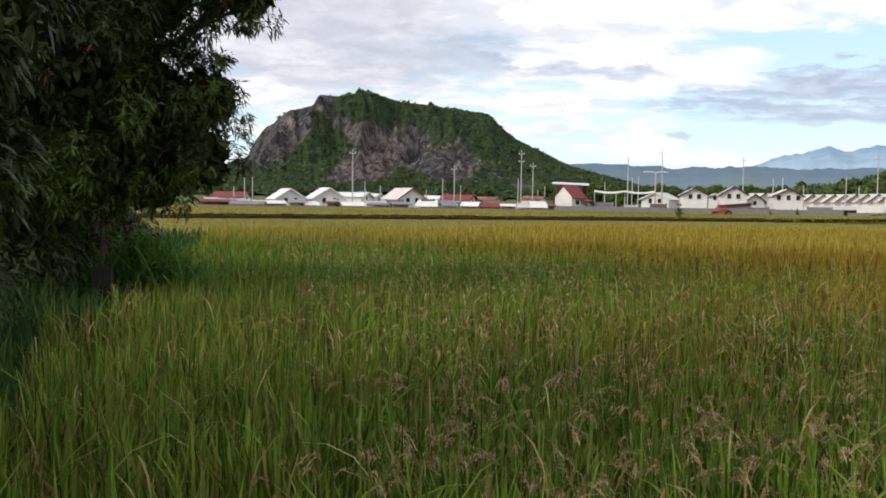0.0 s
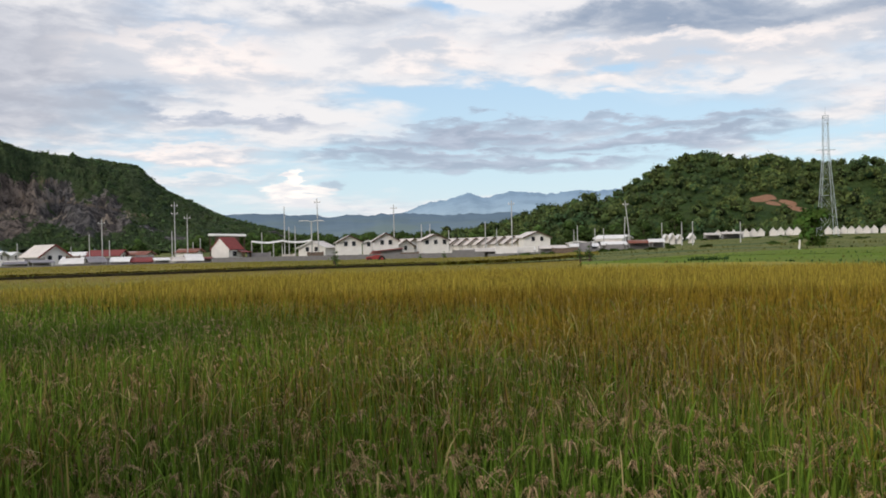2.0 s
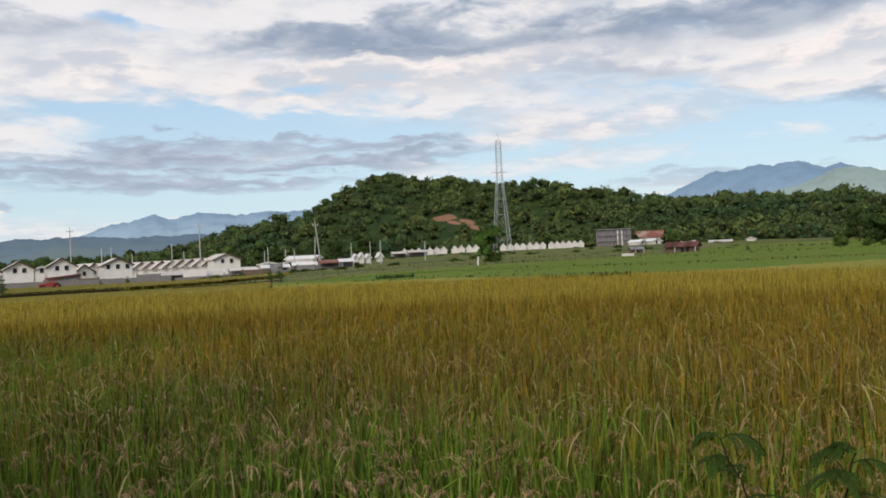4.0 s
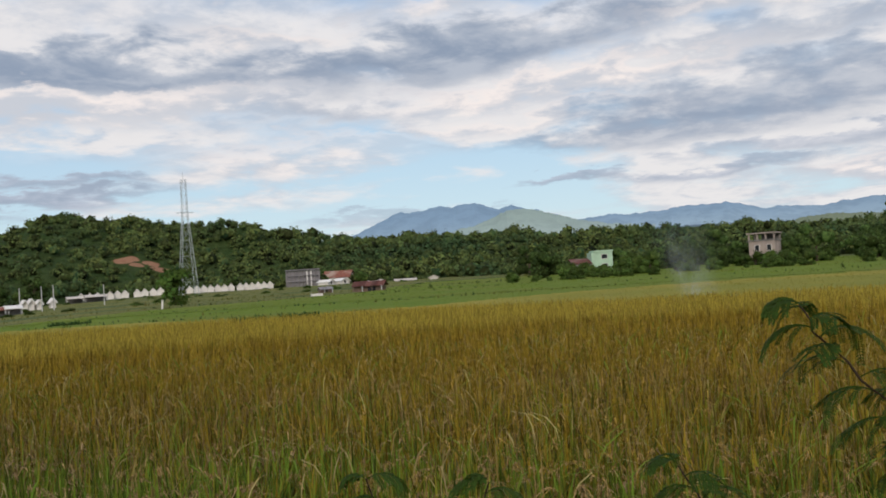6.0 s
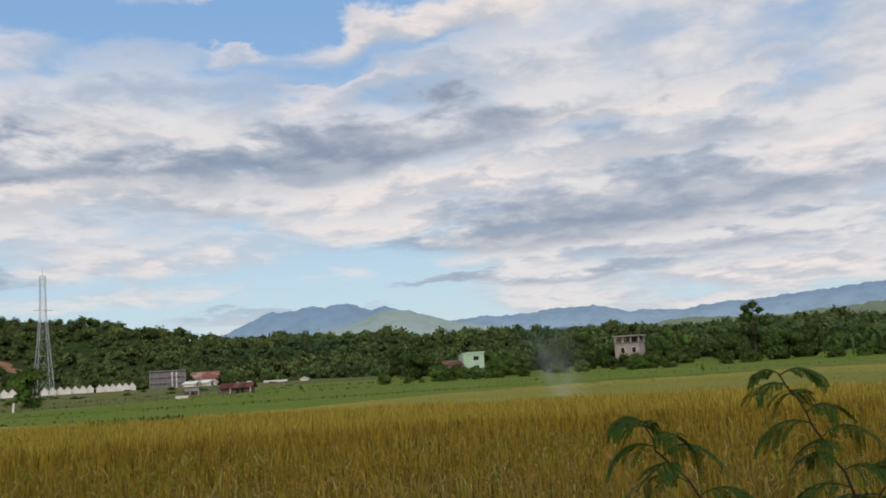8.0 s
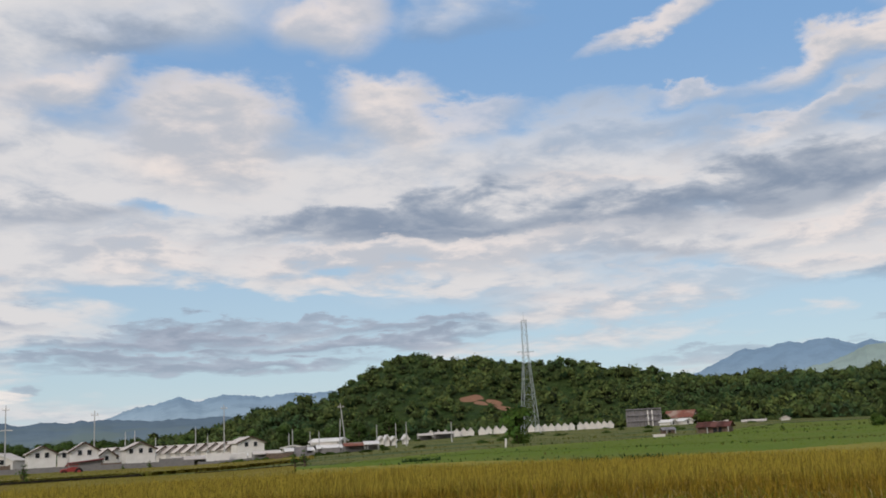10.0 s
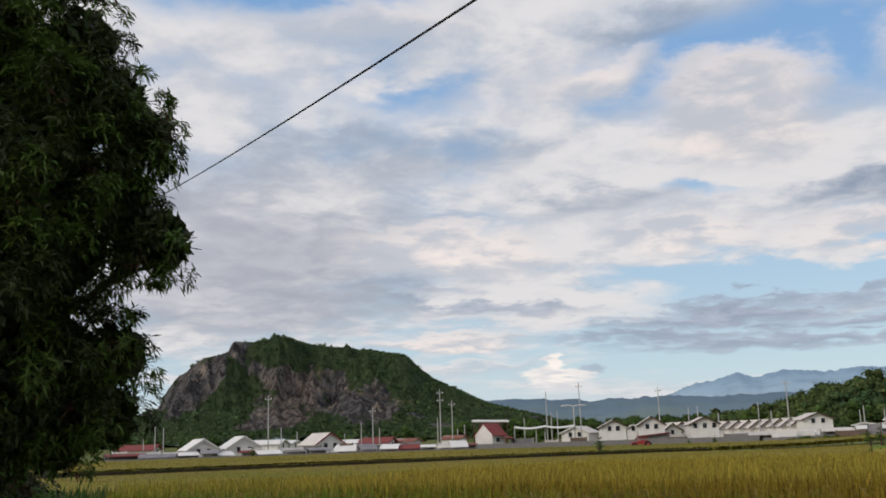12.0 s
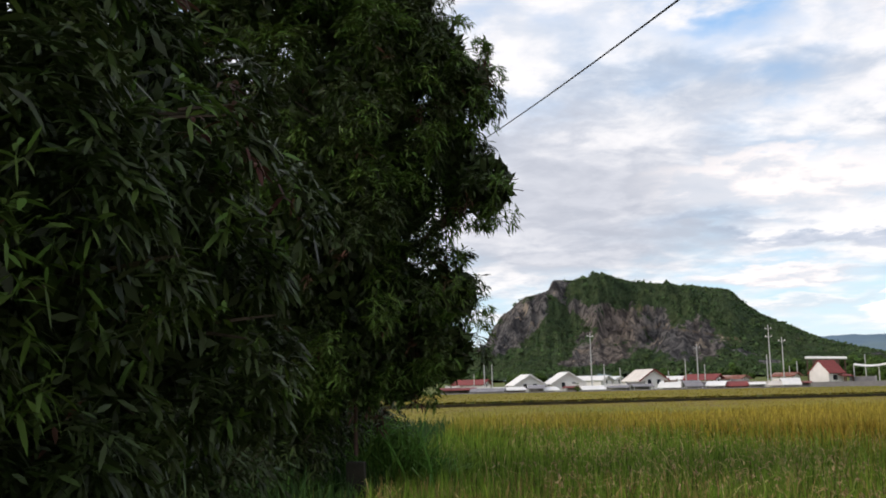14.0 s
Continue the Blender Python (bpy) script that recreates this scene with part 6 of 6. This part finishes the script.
def hut(label, w, deep, h, rf, mat):
    root = thing("hut", label, "hut")
    part("wall", Shape().box(0, deep / 2, -0.3, w * 0.9, deep * 0.8, h + 0.3), M["wood"], root)
    for y0, y1 in ((-0.4, deep / 2), (deep + 0.4, deep / 2)):
        for k in range(5):
            x0, x1 = -w / 2 + w * k / 5, -w / 2 + w * (k + 1) / 5
            part("roof_sheet", Shape().slab([(x0, y0, h + 0.04 * (k % 2)), (x1 + 0.08, y0, h + 0.04 * (k % 2)), (x1 + 0.08, y1, h + rf + 0.04 * (k % 2)), (x0, y1, h + rf + 0.04 * (k % 2))], 0.06), M[mat], root)
    for k in range(4):
        part("post", Shape().box(-w * 0.45 + 0.9 * w * k / 3, -0.3, -0.3, 0.14, 0.14, h + 0.32), M["pole" if k % 2 else "wood"], root)
    # dark panel on the wall imitates the shade inside an opening
    part("opening", Shape().box(w * 0.12, deep * 0.1 - 0.02, 0.1, w * 0.25, 0.08, h * 0.75), M["dark"], root)
    return root


for az, span in ((46.4, 0.9), (47.5, 1.2)):
    place(shed_roof("long low pale lean-to roof on posts", 300 * math.radians(span), 5.0, 1.7, 2.3, "cream"), az, 300, 4)
place(hut("rusty tin-roofed field hut of weathered boards", 5.6, 4.0, 1.15, 0.85, "old_rust"), 62.6, 168, -12)
place(hut("small dark field shelter with a grey tin roof", 2.4, 2.4, 0.9, 0.45, "grey_roof"), 60.2, 178, 10)
water = thing("water_tank", "pale block beside the field path", "tank")
part("body", Shape().box(0, 0, -0.1, 1.7, 1.0, 0.62), M["wall"], water)
part("lid", Shape().box(0, 0, 0.52, 1.8, 1.1, 0.08), M["white_roof"], water)
place(water, 59.65, 152, 8)
marker = thing("marker_post", "short white leaning marker post in the field", "post")
part("shaft", Shape().tube([(0, 0, -0.3), (0.12, 0, 1.3)], [0.13, 0.12], 6), M["wall"], marker)
part("cap", Shape().box(0.12, 0, 1.28, 0.3, 0.3, 0.06), M["pole"], marker)
place(marker, 50.95, 128)


def tractor():
    root = thing("hand_tractor", "small red farm tractor with a canopy parked by the field", "tractor")
    part("body", Shape().prism([(-1.5, 0.5), (-1.5, 0.95), (-0.5, 1.05), (0.1, 1.3), (1.3, 1.1), (1.7, 0.6)], -0.45, 0.45), M["red"], root)
    part("canopy", Shape().prism([(-0.9, 1.45), (-0.6, 1.62), (0.8, 1.62), (1.3, 1.42), (0.8, 1.52), (-0.6, 1.52)], -0.6, 0.6), M["red"], root)
    for x in (-0.5, 0.8):
        part("post", Shape().box(x, -0.45, 0.9, 0.07, 0.07, 0.65), M["red"], root)
    for x, r in ((-1.0, 0.42), (1.1, 0.55)):
        for y in (-0.6, 0.6):
            wheel = part("wheel", Shape().prism([(x + r * math.cos(k * math.tau / 14), r + r * math.sin(k * math.tau / 14)) for k in range(14)], y - 0.14, y + 0.14), M["rubber"], root)
            part("rim", Shape().prism([(x + 0.5 * r * math.cos(k * math.tau / 10), r + 0.5 * r * math.sin(k * math.tau / 10)) for k in range(10)], y - 0.16, y + 0.16), M["red"], wheel)
    part("blade", Shape().slab([(-3.0, -0.5, 0.2), (-1.6, -0.5, 0.45), (-1.6, 0.5, 0.45), (-3.0, 0.5, 0.2)], 0.1), M["wall"], root, "pale front blade")
    place(root, 26.95, 178, 6)
    root.scale = (1.1, 1.1, 1.12)


tractor()


def mint_house():
    root = thing("house", "mint green two-storey house among trees", "house")
    part("wall", Shape().box(0, 3, -0.5, 4.6, 6, 5.2), M["mint"], root)
    part("parapet", Shape().box(0.3, 2.9, 4.7, 4.2, 6.2, 0.4), M["mint"], root)
    part("annex", Shape().box(-4.2, 2.5, -0.5, 4.2, 5, 3.0), M["concrete"], root)
    part("annex_roof", Shape().slab([(-6.6, -0.3, 2.5), (-2.2, -0.3, 2.5), (-2.2, 5.4, 3.6), (-6.6, 5.4, 3.6)], 0.14), M["old_rust"], root)
    window(root, 0.5, 0, 3.2, 1.2, 0.9)
    window(root, 0.5, 0, 1.2, 1.2, 0.9)
    place(root, 76.35, 215, 10)


mint_house()


def shell_house():
    root = thing("unfinished_house", "bare grey and pink unfinished concrete house with open upper floor", "house")
    part("lower_wall", Shape().box(0, 2.5, -1.9, 5.0, 5, 5.4), M["bare_pink"], root)
    part("floor_slab", Shape().box(0, 2.5, 3.5, 5.4, 5.4, 0.2), M["concrete"], root)
    for x in (-2.4, -0.8, 0.8, 2.4):
        for y in (0.2, 4.8):
            part("column", Shape().box(x, y, 3.65, 0.3, 0.3, 1.25), M["bare_pink"], root)
    part("back_wall", Shape().box(0.6, 4.6, 3.65, 3.4, 0.2, 1.2), M["concrete"], root)
    part("roof_slab", Shape().box(0, 2.5, 4.88, 5.6, 5.6, 0.25), M["bare_pink"], root)
    window(root, 1.4, 0, 1.5, 0.8, 1.1)
    window(root, -0.9, 0, 1.5, 0.8, 1.1)
    place(root, 85.2, 200, -14, ground_z(85.2, 200) + 1.2)


shell_house()

# ---- far trees ----
KINDS = [far_tree("tree", 8.0, 3.4, "round dark green tree at the field's edge", 11), far_tree("tree", 7.0, 4.0, "broad dark green tree at the field's edge", 12), far_tree("tree", 9.5, 3.0, "tall narrow dark green tree at the field's edge", 13), far_tree("bush", 4.0, 2.8, "low bushy green growth at the field's edge", 14, "bush")]
HOME = [(88.0, 186), (80.5, 182), (82.6, 195), (79.0, 176)]
for ob, (az, d) in zip(KINDS, HOME):
    place(ob, az, d)
spots = []
r = random.Random(5)
for k in range(100):                     # belt of trees right of the terraces
    az = r.uniform(72, 112)
    spots.append((az, r.uniform(168, 290), r.choice((0, 1, 1, 1, 3)), r.uniform(0.6, 1.15)))
for k in range(50):                      # bushes at its foot
    spots.append((r.uniform(71, 112), r.uniform(150, 172), 3, r.uniform(0.3, 0.75)))
for az in (74.6, 75.4, 77.4, 84.0, 84.8, 85.7, 86.5):
    spots.append((az, 184 + 3 * math.sin(az * 9), 3, 0.72))
for k in range(30):                      # line behind the village below the rocky hill
    spots.append((r.uniform(-5, 17), r.uniform(300, 420), r.choice((0, 1, 3)), r.uniform(0.6, 1.0)))
for k in range(44):                      # dark trees at the rocky hill's foot
    spots.append((r.uniform(16.5, 23), r.uniform(400, 470), r.choice((1, 1, 3)), r.uniform(0.7, 1.25) * (1.25 if k % 2 else 0.8)))
for k in range(60):                      # low trees between the hills
    spots.append((r.uniform(21, 34), r.uniform(330, 460), r.choice((1, 1, 3)), r.uniform(0.85, 1.4)))
for k in range(22):                      # trees behind the terraces of houses
    spots.append((r.uniform(32, 46), r.uniform(280, 345), r.choice((0, 1, 2)), r.uniform(0.8, 1.25)))
for k in range(26):                      # foot of the wooded hill
    spots.append((r.uniform(44, 70), r.uniform(345, 365), r.choice((0, 1, 3)), r.uniform(0.6, 1.0)))
for az, d, k, sc in spots:
    if d < 180 and r.random() < 0.4:
        sc *= 0.8
    if abs(az - 76) < 2.6 and d < 216 and k != 3 or abs(az - 85.2) < 2.0 and d < 206 and k != 3:
        sc *= 0.42
    p = at(az, d)
    copy_thing(KINDS[k], Matrix.Translation((p.x, p.y, float(land(p.x, p.y)) - 0.1)) @ Matrix.Rotation(r.uniform(0, math.tau), 4, "Z") @ Matrix.Scale(sc, 4))
conifer = place(far_tree("tall_tree", 12.0, 3.2, "tall layered dark tree above the others", 21, tiers=2), 92.2, 205)
tower_bush = place(far_tree("tree", 5.9, 2.6, "rounded bright green tree beside the steel tower", 22, "bright_tree", 900, 1, 0.08), 51.65, 150)

# saplings and bushes in the field before the village
sapling = far_tree("sapling", 2.6, 0.8, "thin young green tree at the field's edge", 31, "bright_tree", 160)
place(sapling, 24.6, 120)
for az, d, sc in ((38.9, 112, 0.75), (39.45, 110, 0.9), (4.9, 186, 1.0), (31.0, 186, 0.8), (29.6, 186, 0.6), (66.3, 150, 0.6), (89.3, 120, 0.45)):
    p = at(az, d)
    copy_thing(sapling, Matrix.Translation((p.x, p.y, float(land(p.x, p.y)))) @ Matrix.Scale(sc, 4))
for k in range(64):                      # rough bushes on the waste land before the far houses and along the walls
    az = r.choice((r.uniform(33.6, 43), r.uniform(33.6, 43), r.uniform(42, 66), r.uniform(42, 66)))
    d = r.uniform(190, 198) if az < 42 else r.uniform(172, 318)
    p = at(az, d)
    copy_thing(KINDS[3], Matrix.Translation((p.x, p.y, float(land(p.x, p.y)) - 0.3)) @ Matrix.Rotation(r.uniform(0, 6), 4, "Z") @ Matrix.Diagonal((*([r.uniform(0.35, 0.6)] * 2), r.uniform(0.16, 0.34), 1)))
far_crop("waste_grass", 39.6, 72, 96, 330, 2.0, 0.26, 0.26, "rough_grass", "rough olive and brown grass on waste land", lambda x, y: np.hypot(x, y) > waste_from(x, y) + 30 * (fbm(x, y, 0.06, 3, 2.0) - 0.5))


def banana_plant(az, d, h):
    root = thing("banana_plant", "banana plant with large ragged pale green leaves", "banana plant", "banana plants by the trees")
    part("stem", Shape().tube([(0, 0, -0.2), (0.05, 0, h * 0.5), (0, 0.05, h * 0.62)], [0.16, 0.13, 0.08], 7), M["banana"], root)
    n = 9
    way = np.arange(n) * 2.4 + az
    for k in range(n):
        a = way[k]
        pts, faces = [], []
        for i in range(7):
            t = i / 6
            o = h * 0.55 * (t - 0.15 * t * t)
            z = h * 0.6 + h * (0.5 - 0.06 * k) * t - h * 0.55 * t ** 2.4
            w = 0.32 * math.sin(math.pi * min(t * 0.9 + 0.12, 1.0))
            for s in (-1, 0, 1):
                pts.append((o * math.cos(a) - s * w * math.sin(a), o * math.sin(a) + s * w * math.cos(a), z - abs(s) * 0.08))
        for i in range(6):
            for s in (0, 1):
                faces.append((3 * i + s, 3 * i + s + 1, 3 * i + s + 4, 3 * i + s + 3))
        part("leaf", Shape().poly(pts, faces), M["banana"], root)
    place(root, az, d)


for az, d, h in ((97.2, 168, 5.2), (98.4, 172, 6.0), (99.3, 166, 5.0), (100.4, 170, 5.6), (96.2, 174, 4.6)):
    banana_plant(az, d, h)


# ---- feathery wayside plants close to the camera ----
def feather_leaf(base, way, up, length, pairs):
    """A twice-divided leaf: a rib with side ribs, each lined with two rows of tiny leaflets, as places and faces."""
    v, q = [], []

    def blade(a, b, w, thin=0.3):
        k = len(v)
        v.extend([a - w, a + w, b + w * thin, b - w * thin])
        q.append((k, k + 1, k + 2, k + 3))
    way, up = way.normalized(), up.normalized()
    side = way.cross(up).normalized()
    down = Vector((0, 0, -1))
    pts = [base + way * length * t * (1 - 0.12 * t) + down * length * 0.45 * t * t for t in (0, 0.2, 0.4, 0.6, 0.8, 1.0)]
    for a, b in zip(pts[:-1], pts[1:]):
        blade(a, b, side * 0.0016, 0.9), blade(a, b, up * 0.0016, 0.9)
    for i in range(pairs):
        t = 0.22 + 0.78 * i / (pairs - 1)
        f = min(int(t * 5), 4)
        root_ = pts[f].lerp(pts[f + 1], t * 5 - f)
        fwd = (pts[f + 1] - pts[f]).normalized()
        ln = length * (0.78 - 0.30 * abs(t - 0.5)) * random.uniform(0.85, 1.1)
        for s in (-1, 1):
            w = (side * s * random.uniform(0.7, 1.0) + fwd * random.uniform(0.5, 0.9) + up * 0.1).normalized()
            sag = random.uniform(0.35, 0.75)
            ends = [root_ + w * ln * u * (1 - 0.15 * u) + down * ln * sag * u * u for u in (0, 0.25, 0.5, 0.75, 1.0)]
            for a, b in zip(ends[:-1], ends[1:]):
                blade(a, b, w.cross(up).normalized() * 0.0008, 0.9)
            n = 17
            fold = random.uniform(0.0, 0.5)
            for j in range(n):
                u = 0.06 + 0.94 * j / (n - 1)
                g = min(int(u * 4), 3)
                c = ends[g].lerp(ends[g + 1], u * 4 - g)
                d = (ends[g + 1] - ends[g]).normalized()
                e = d.cross(up).normalized()
                for s2 in (-1, 1):
                    l2 = 0.0125 * (1 - 0.5 * abs(u - 0.4)) * random.uniform(0.85, 1.15)
                    a = (e * s2 + d * 0.5 + down * fold * random.uniform(0.6, 1.4)).normalized()
                    wd = d * 0.0022
                    k = len(v)
                    v.extend([c, c + a * l2 * 0.5 - wd, c + a * l2, c + a * l2 * 0.5 + wd])
                    q.append((k, k + 1, k + 2, k + 3))
    return mesh_np("leaf", np.array([tuple(p) for p in v]), np.array(q), None, M["plume"])


def feather_plant(label, stems, size, pairs, nodes=3):
    """stems: lists of places from the foot up to the tip."""
    root = thing("wayside_plant", label, "plant", "feathery plants at the field edge")
    foot = Vector(stems[0][0])
    root.location = foot
    for st in stems:
        st = [Vector(p) - foot for p in st]
        fine = []
        for a, b in zip(st[:-1], st[1:]):
            fine += [a.lerp(b, k / nodes) for k in range(nodes)]
        fine.append(st[-1])
        m = len(fine)
        stem = part("stem", Shape().tube([p + Vector(rng.normal(size=3)) * 0.003 for p in fine], [0.0046 - 0.0031 * k / m for k in range(m)], 6), M["plume_stem"], root, "thin dark brown stem")
        turn = random.uniform(0, 6)
        for k in range(m):
            if fine[k].z + foot.z < 1.32:
                continue
            t = k / m
            grow = (fine[min(k + 1, m - 1)] - fine[max(k - 1, 0)]).normalized()
            a = turn + 2.4 * k
            out = Vector((math.cos(a) * 0.6, math.sin(a), 0.3)) + grow * 0.3
            part("leaf", feather_leaf(fine[k], out, Vector((0, 0, 1)) + grow * 0.3, size * random.uniform(0.8, 1.15) * (1 - 0.4 * max(0, t - 0.75) / 0.25), pairs), None, stem)
        part("leaf", feather_leaf(fine[-1], (fine[-1] - fine[-3]).normalized() + Vector((0.0, 0.6, 0.0)), Vector((0, 0, 1)), size * 0.6, pairs), None, stem)
    return root


random.seed(4)
feather_plant("tall thin plant with feathery drooping leaves at the path", [
    [(2.02, -0.28, 0.0), (2.15, -0.09, 1.2), (2.198, 0.002, 1.814), (2.213, 0.046, 1.885), (2.224, 0.103, 1.962), (2.232, 0.188, 2.062), (2.233, 0.222, 2.127)]], 0.105, 4, 4)
feather_plant("tall thin plant with feathery drooping leaves at the path", [
    [(2.16, -0.42, 0.0), (2.28, -0.30, 1.2), (2.347, -0.194, 1.875), (2.37, -0.147, 2.008), (2.381, -0.106, 2.098), (2.388, -0.05, 2.20)],
    [(2.16, -0.42, 0.0), (2.30, -0.29, 1.3), (2.40, -0.21, 1.90), (2.456, -0.209, 1.937), (2.452, -0.305, 2.046)]], 0.105, 4, 4)
feather_plant("low feathery plant among the rice stems", [
    [(2.5, 0.25, 0.0), (2.45, 0.36, 1.2), (2.42, 0.44, 1.68), (2.403, 0.50, 1.79)]], 0.105, 4, 4)
feather_plant("low feathery plant among the rice stems", [
    [(2.35, 1.05, 0.0), (2.28, 1.06, 1.2), (2.22, 1.08, 1.62), (2.17, 1.13, 1.79)],
    [(2.35, 1.05, 0.0), (2.34, 0.98, 1.2), (2.33, 0.93, 1.66), (2.30, 0.90, 1.76)]], 0.10, 4, 4)
feather_plant("bushy feathery plant at the foot of the taller ones", [
    [(2.12, -0.15, 0.0), (2.2, -0.14, 1.2), (2.24, -0.11, 1.62), (2.28, -0.10, 1.74)],
    [(2.12, -0.15, 0.0), (2.3, -0.26, 1.2), (2.36, -0.33, 1.65), (2.40, -0.36, 1.80)],
    [(2.12, -0.15, 0.0), (2.34, 0.0, 1.2), (2.38, 0.08, 1.55), (2.40, 0.12, 1.66)]], 0.10, 4, 4)
feather_plant("bushy feathery plant at the foot of the taller ones", [
    [(2.0, -0.25, 0.0), (2.12, -0.22, 1.2), (2.2, -0.20, 1.60), (2.26, -0.18, 1.80)],
    [(2.0, -0.25, 0.0), (2.2, -0.36, 1.2), (2.3, -0.42, 1.65), (2.36, -0.44, 1.86)],
    [(2.0, -0.25, 0.0), (2.2, 0.10, 1.2), (2.24, 0.20, 1.56), (2.27, 0.27, 1.70)],
    [(2.0, -0.25, 0.0), (2.16, -0.04, 1.2), (2.2, 0.04, 1.5), (2.23, 0.10, 1.64)]], 0.11, 4, 4)
feather_plant("bushy feathery plant at the foot of the taller ones", [
    [(2.2, -0.55, 0.0), (2.3, -0.48, 1.2), (2.38, -0.46, 1.7), (2.42, -0.47, 1.97)],
    [(2.2, -0.55, 0.0), (2.28, -0.36, 1.3), (2.33, -0.28, 1.66), (2.36, -0.24, 1.78)],
    [(2.2, -0.55, 0.0), (2.36, -0.16, 1.3), (2.40, -0.05, 1.60), (2.43, 0.0, 1.72)]], 0.12, 4, 4)


# ---- thin smoke of a small fire at the edge of the golden field ----
def smoke():
    m = bpy.data.materials.new("thin_smoke")
    m.use_nodes = True
    n = Net(m.node_tree)
    pos = n.add("ShaderNodeTexCoord").outputs["Object"]
    wisps = n.ramp(n.noise(n.vmath("MULTIPLY", pos, (1, 1, 0.6)).outputs[0], 0.75, 5.0, 0.6, 0.9), 0.36, 0.72)
    px, py, pz = n.add("ShaderNodeSeparateXYZ", {0: pos}).outputs
    lean = n.math("ABSOLUTE", n.math("ADD", py, n.math("MULTIPLY", pz, -0.22)))
    reach = n.math("DIVIDE", lean, n.math("ADD", n.math("MULTIPLY", pz, 0.28), 1.5))
    thin = n.math("MULTIPLY", n.math("MULTIPLY", wisps, n.ramp(reach, 1.0, 0.0)), n.math("MULTIPLY", n.ramp(pz, 5.6, 0.0), 0.13))
    haze = n.add("ShaderNodeBsdfDiffuse", {"Color": (0.58, 0.66, 0.76, 1)})
    out = n.add("ShaderNodeMixShader", {0: thin, 1: n.add("ShaderNodeBsdfTransparent").outputs[0], 2: haze.outputs[0]})
    n.add("ShaderNodeOutputMaterial", {0: out})
    root = thing("smoke", "thin blue-grey smoke rising from burning straw", "smoke")
    p = at(81.6, 66)
    root.location = (p.x, p.y, float(land(p.x, p.y)) + 0.3)
    for k in range(4):
        # curling veils one behind another
        pts = [(-0.9 + 0.6 * k + 0.35 * math.sin(y * 1.4 + k * 1.7) + 0.2 * math.sin(z * 1.1 + k), y, z) for z in np.linspace(0, 5.6, 9) for y in np.linspace(-3.2, 4.2, 13)]
        part("veil", Shape().poly(pts, [(13 * i + j, 13 * i + j + 1, 13 * i + j + 14, 13 * i + j + 13) for i in range(8) for j in range(12)]), m, root)


smoke()
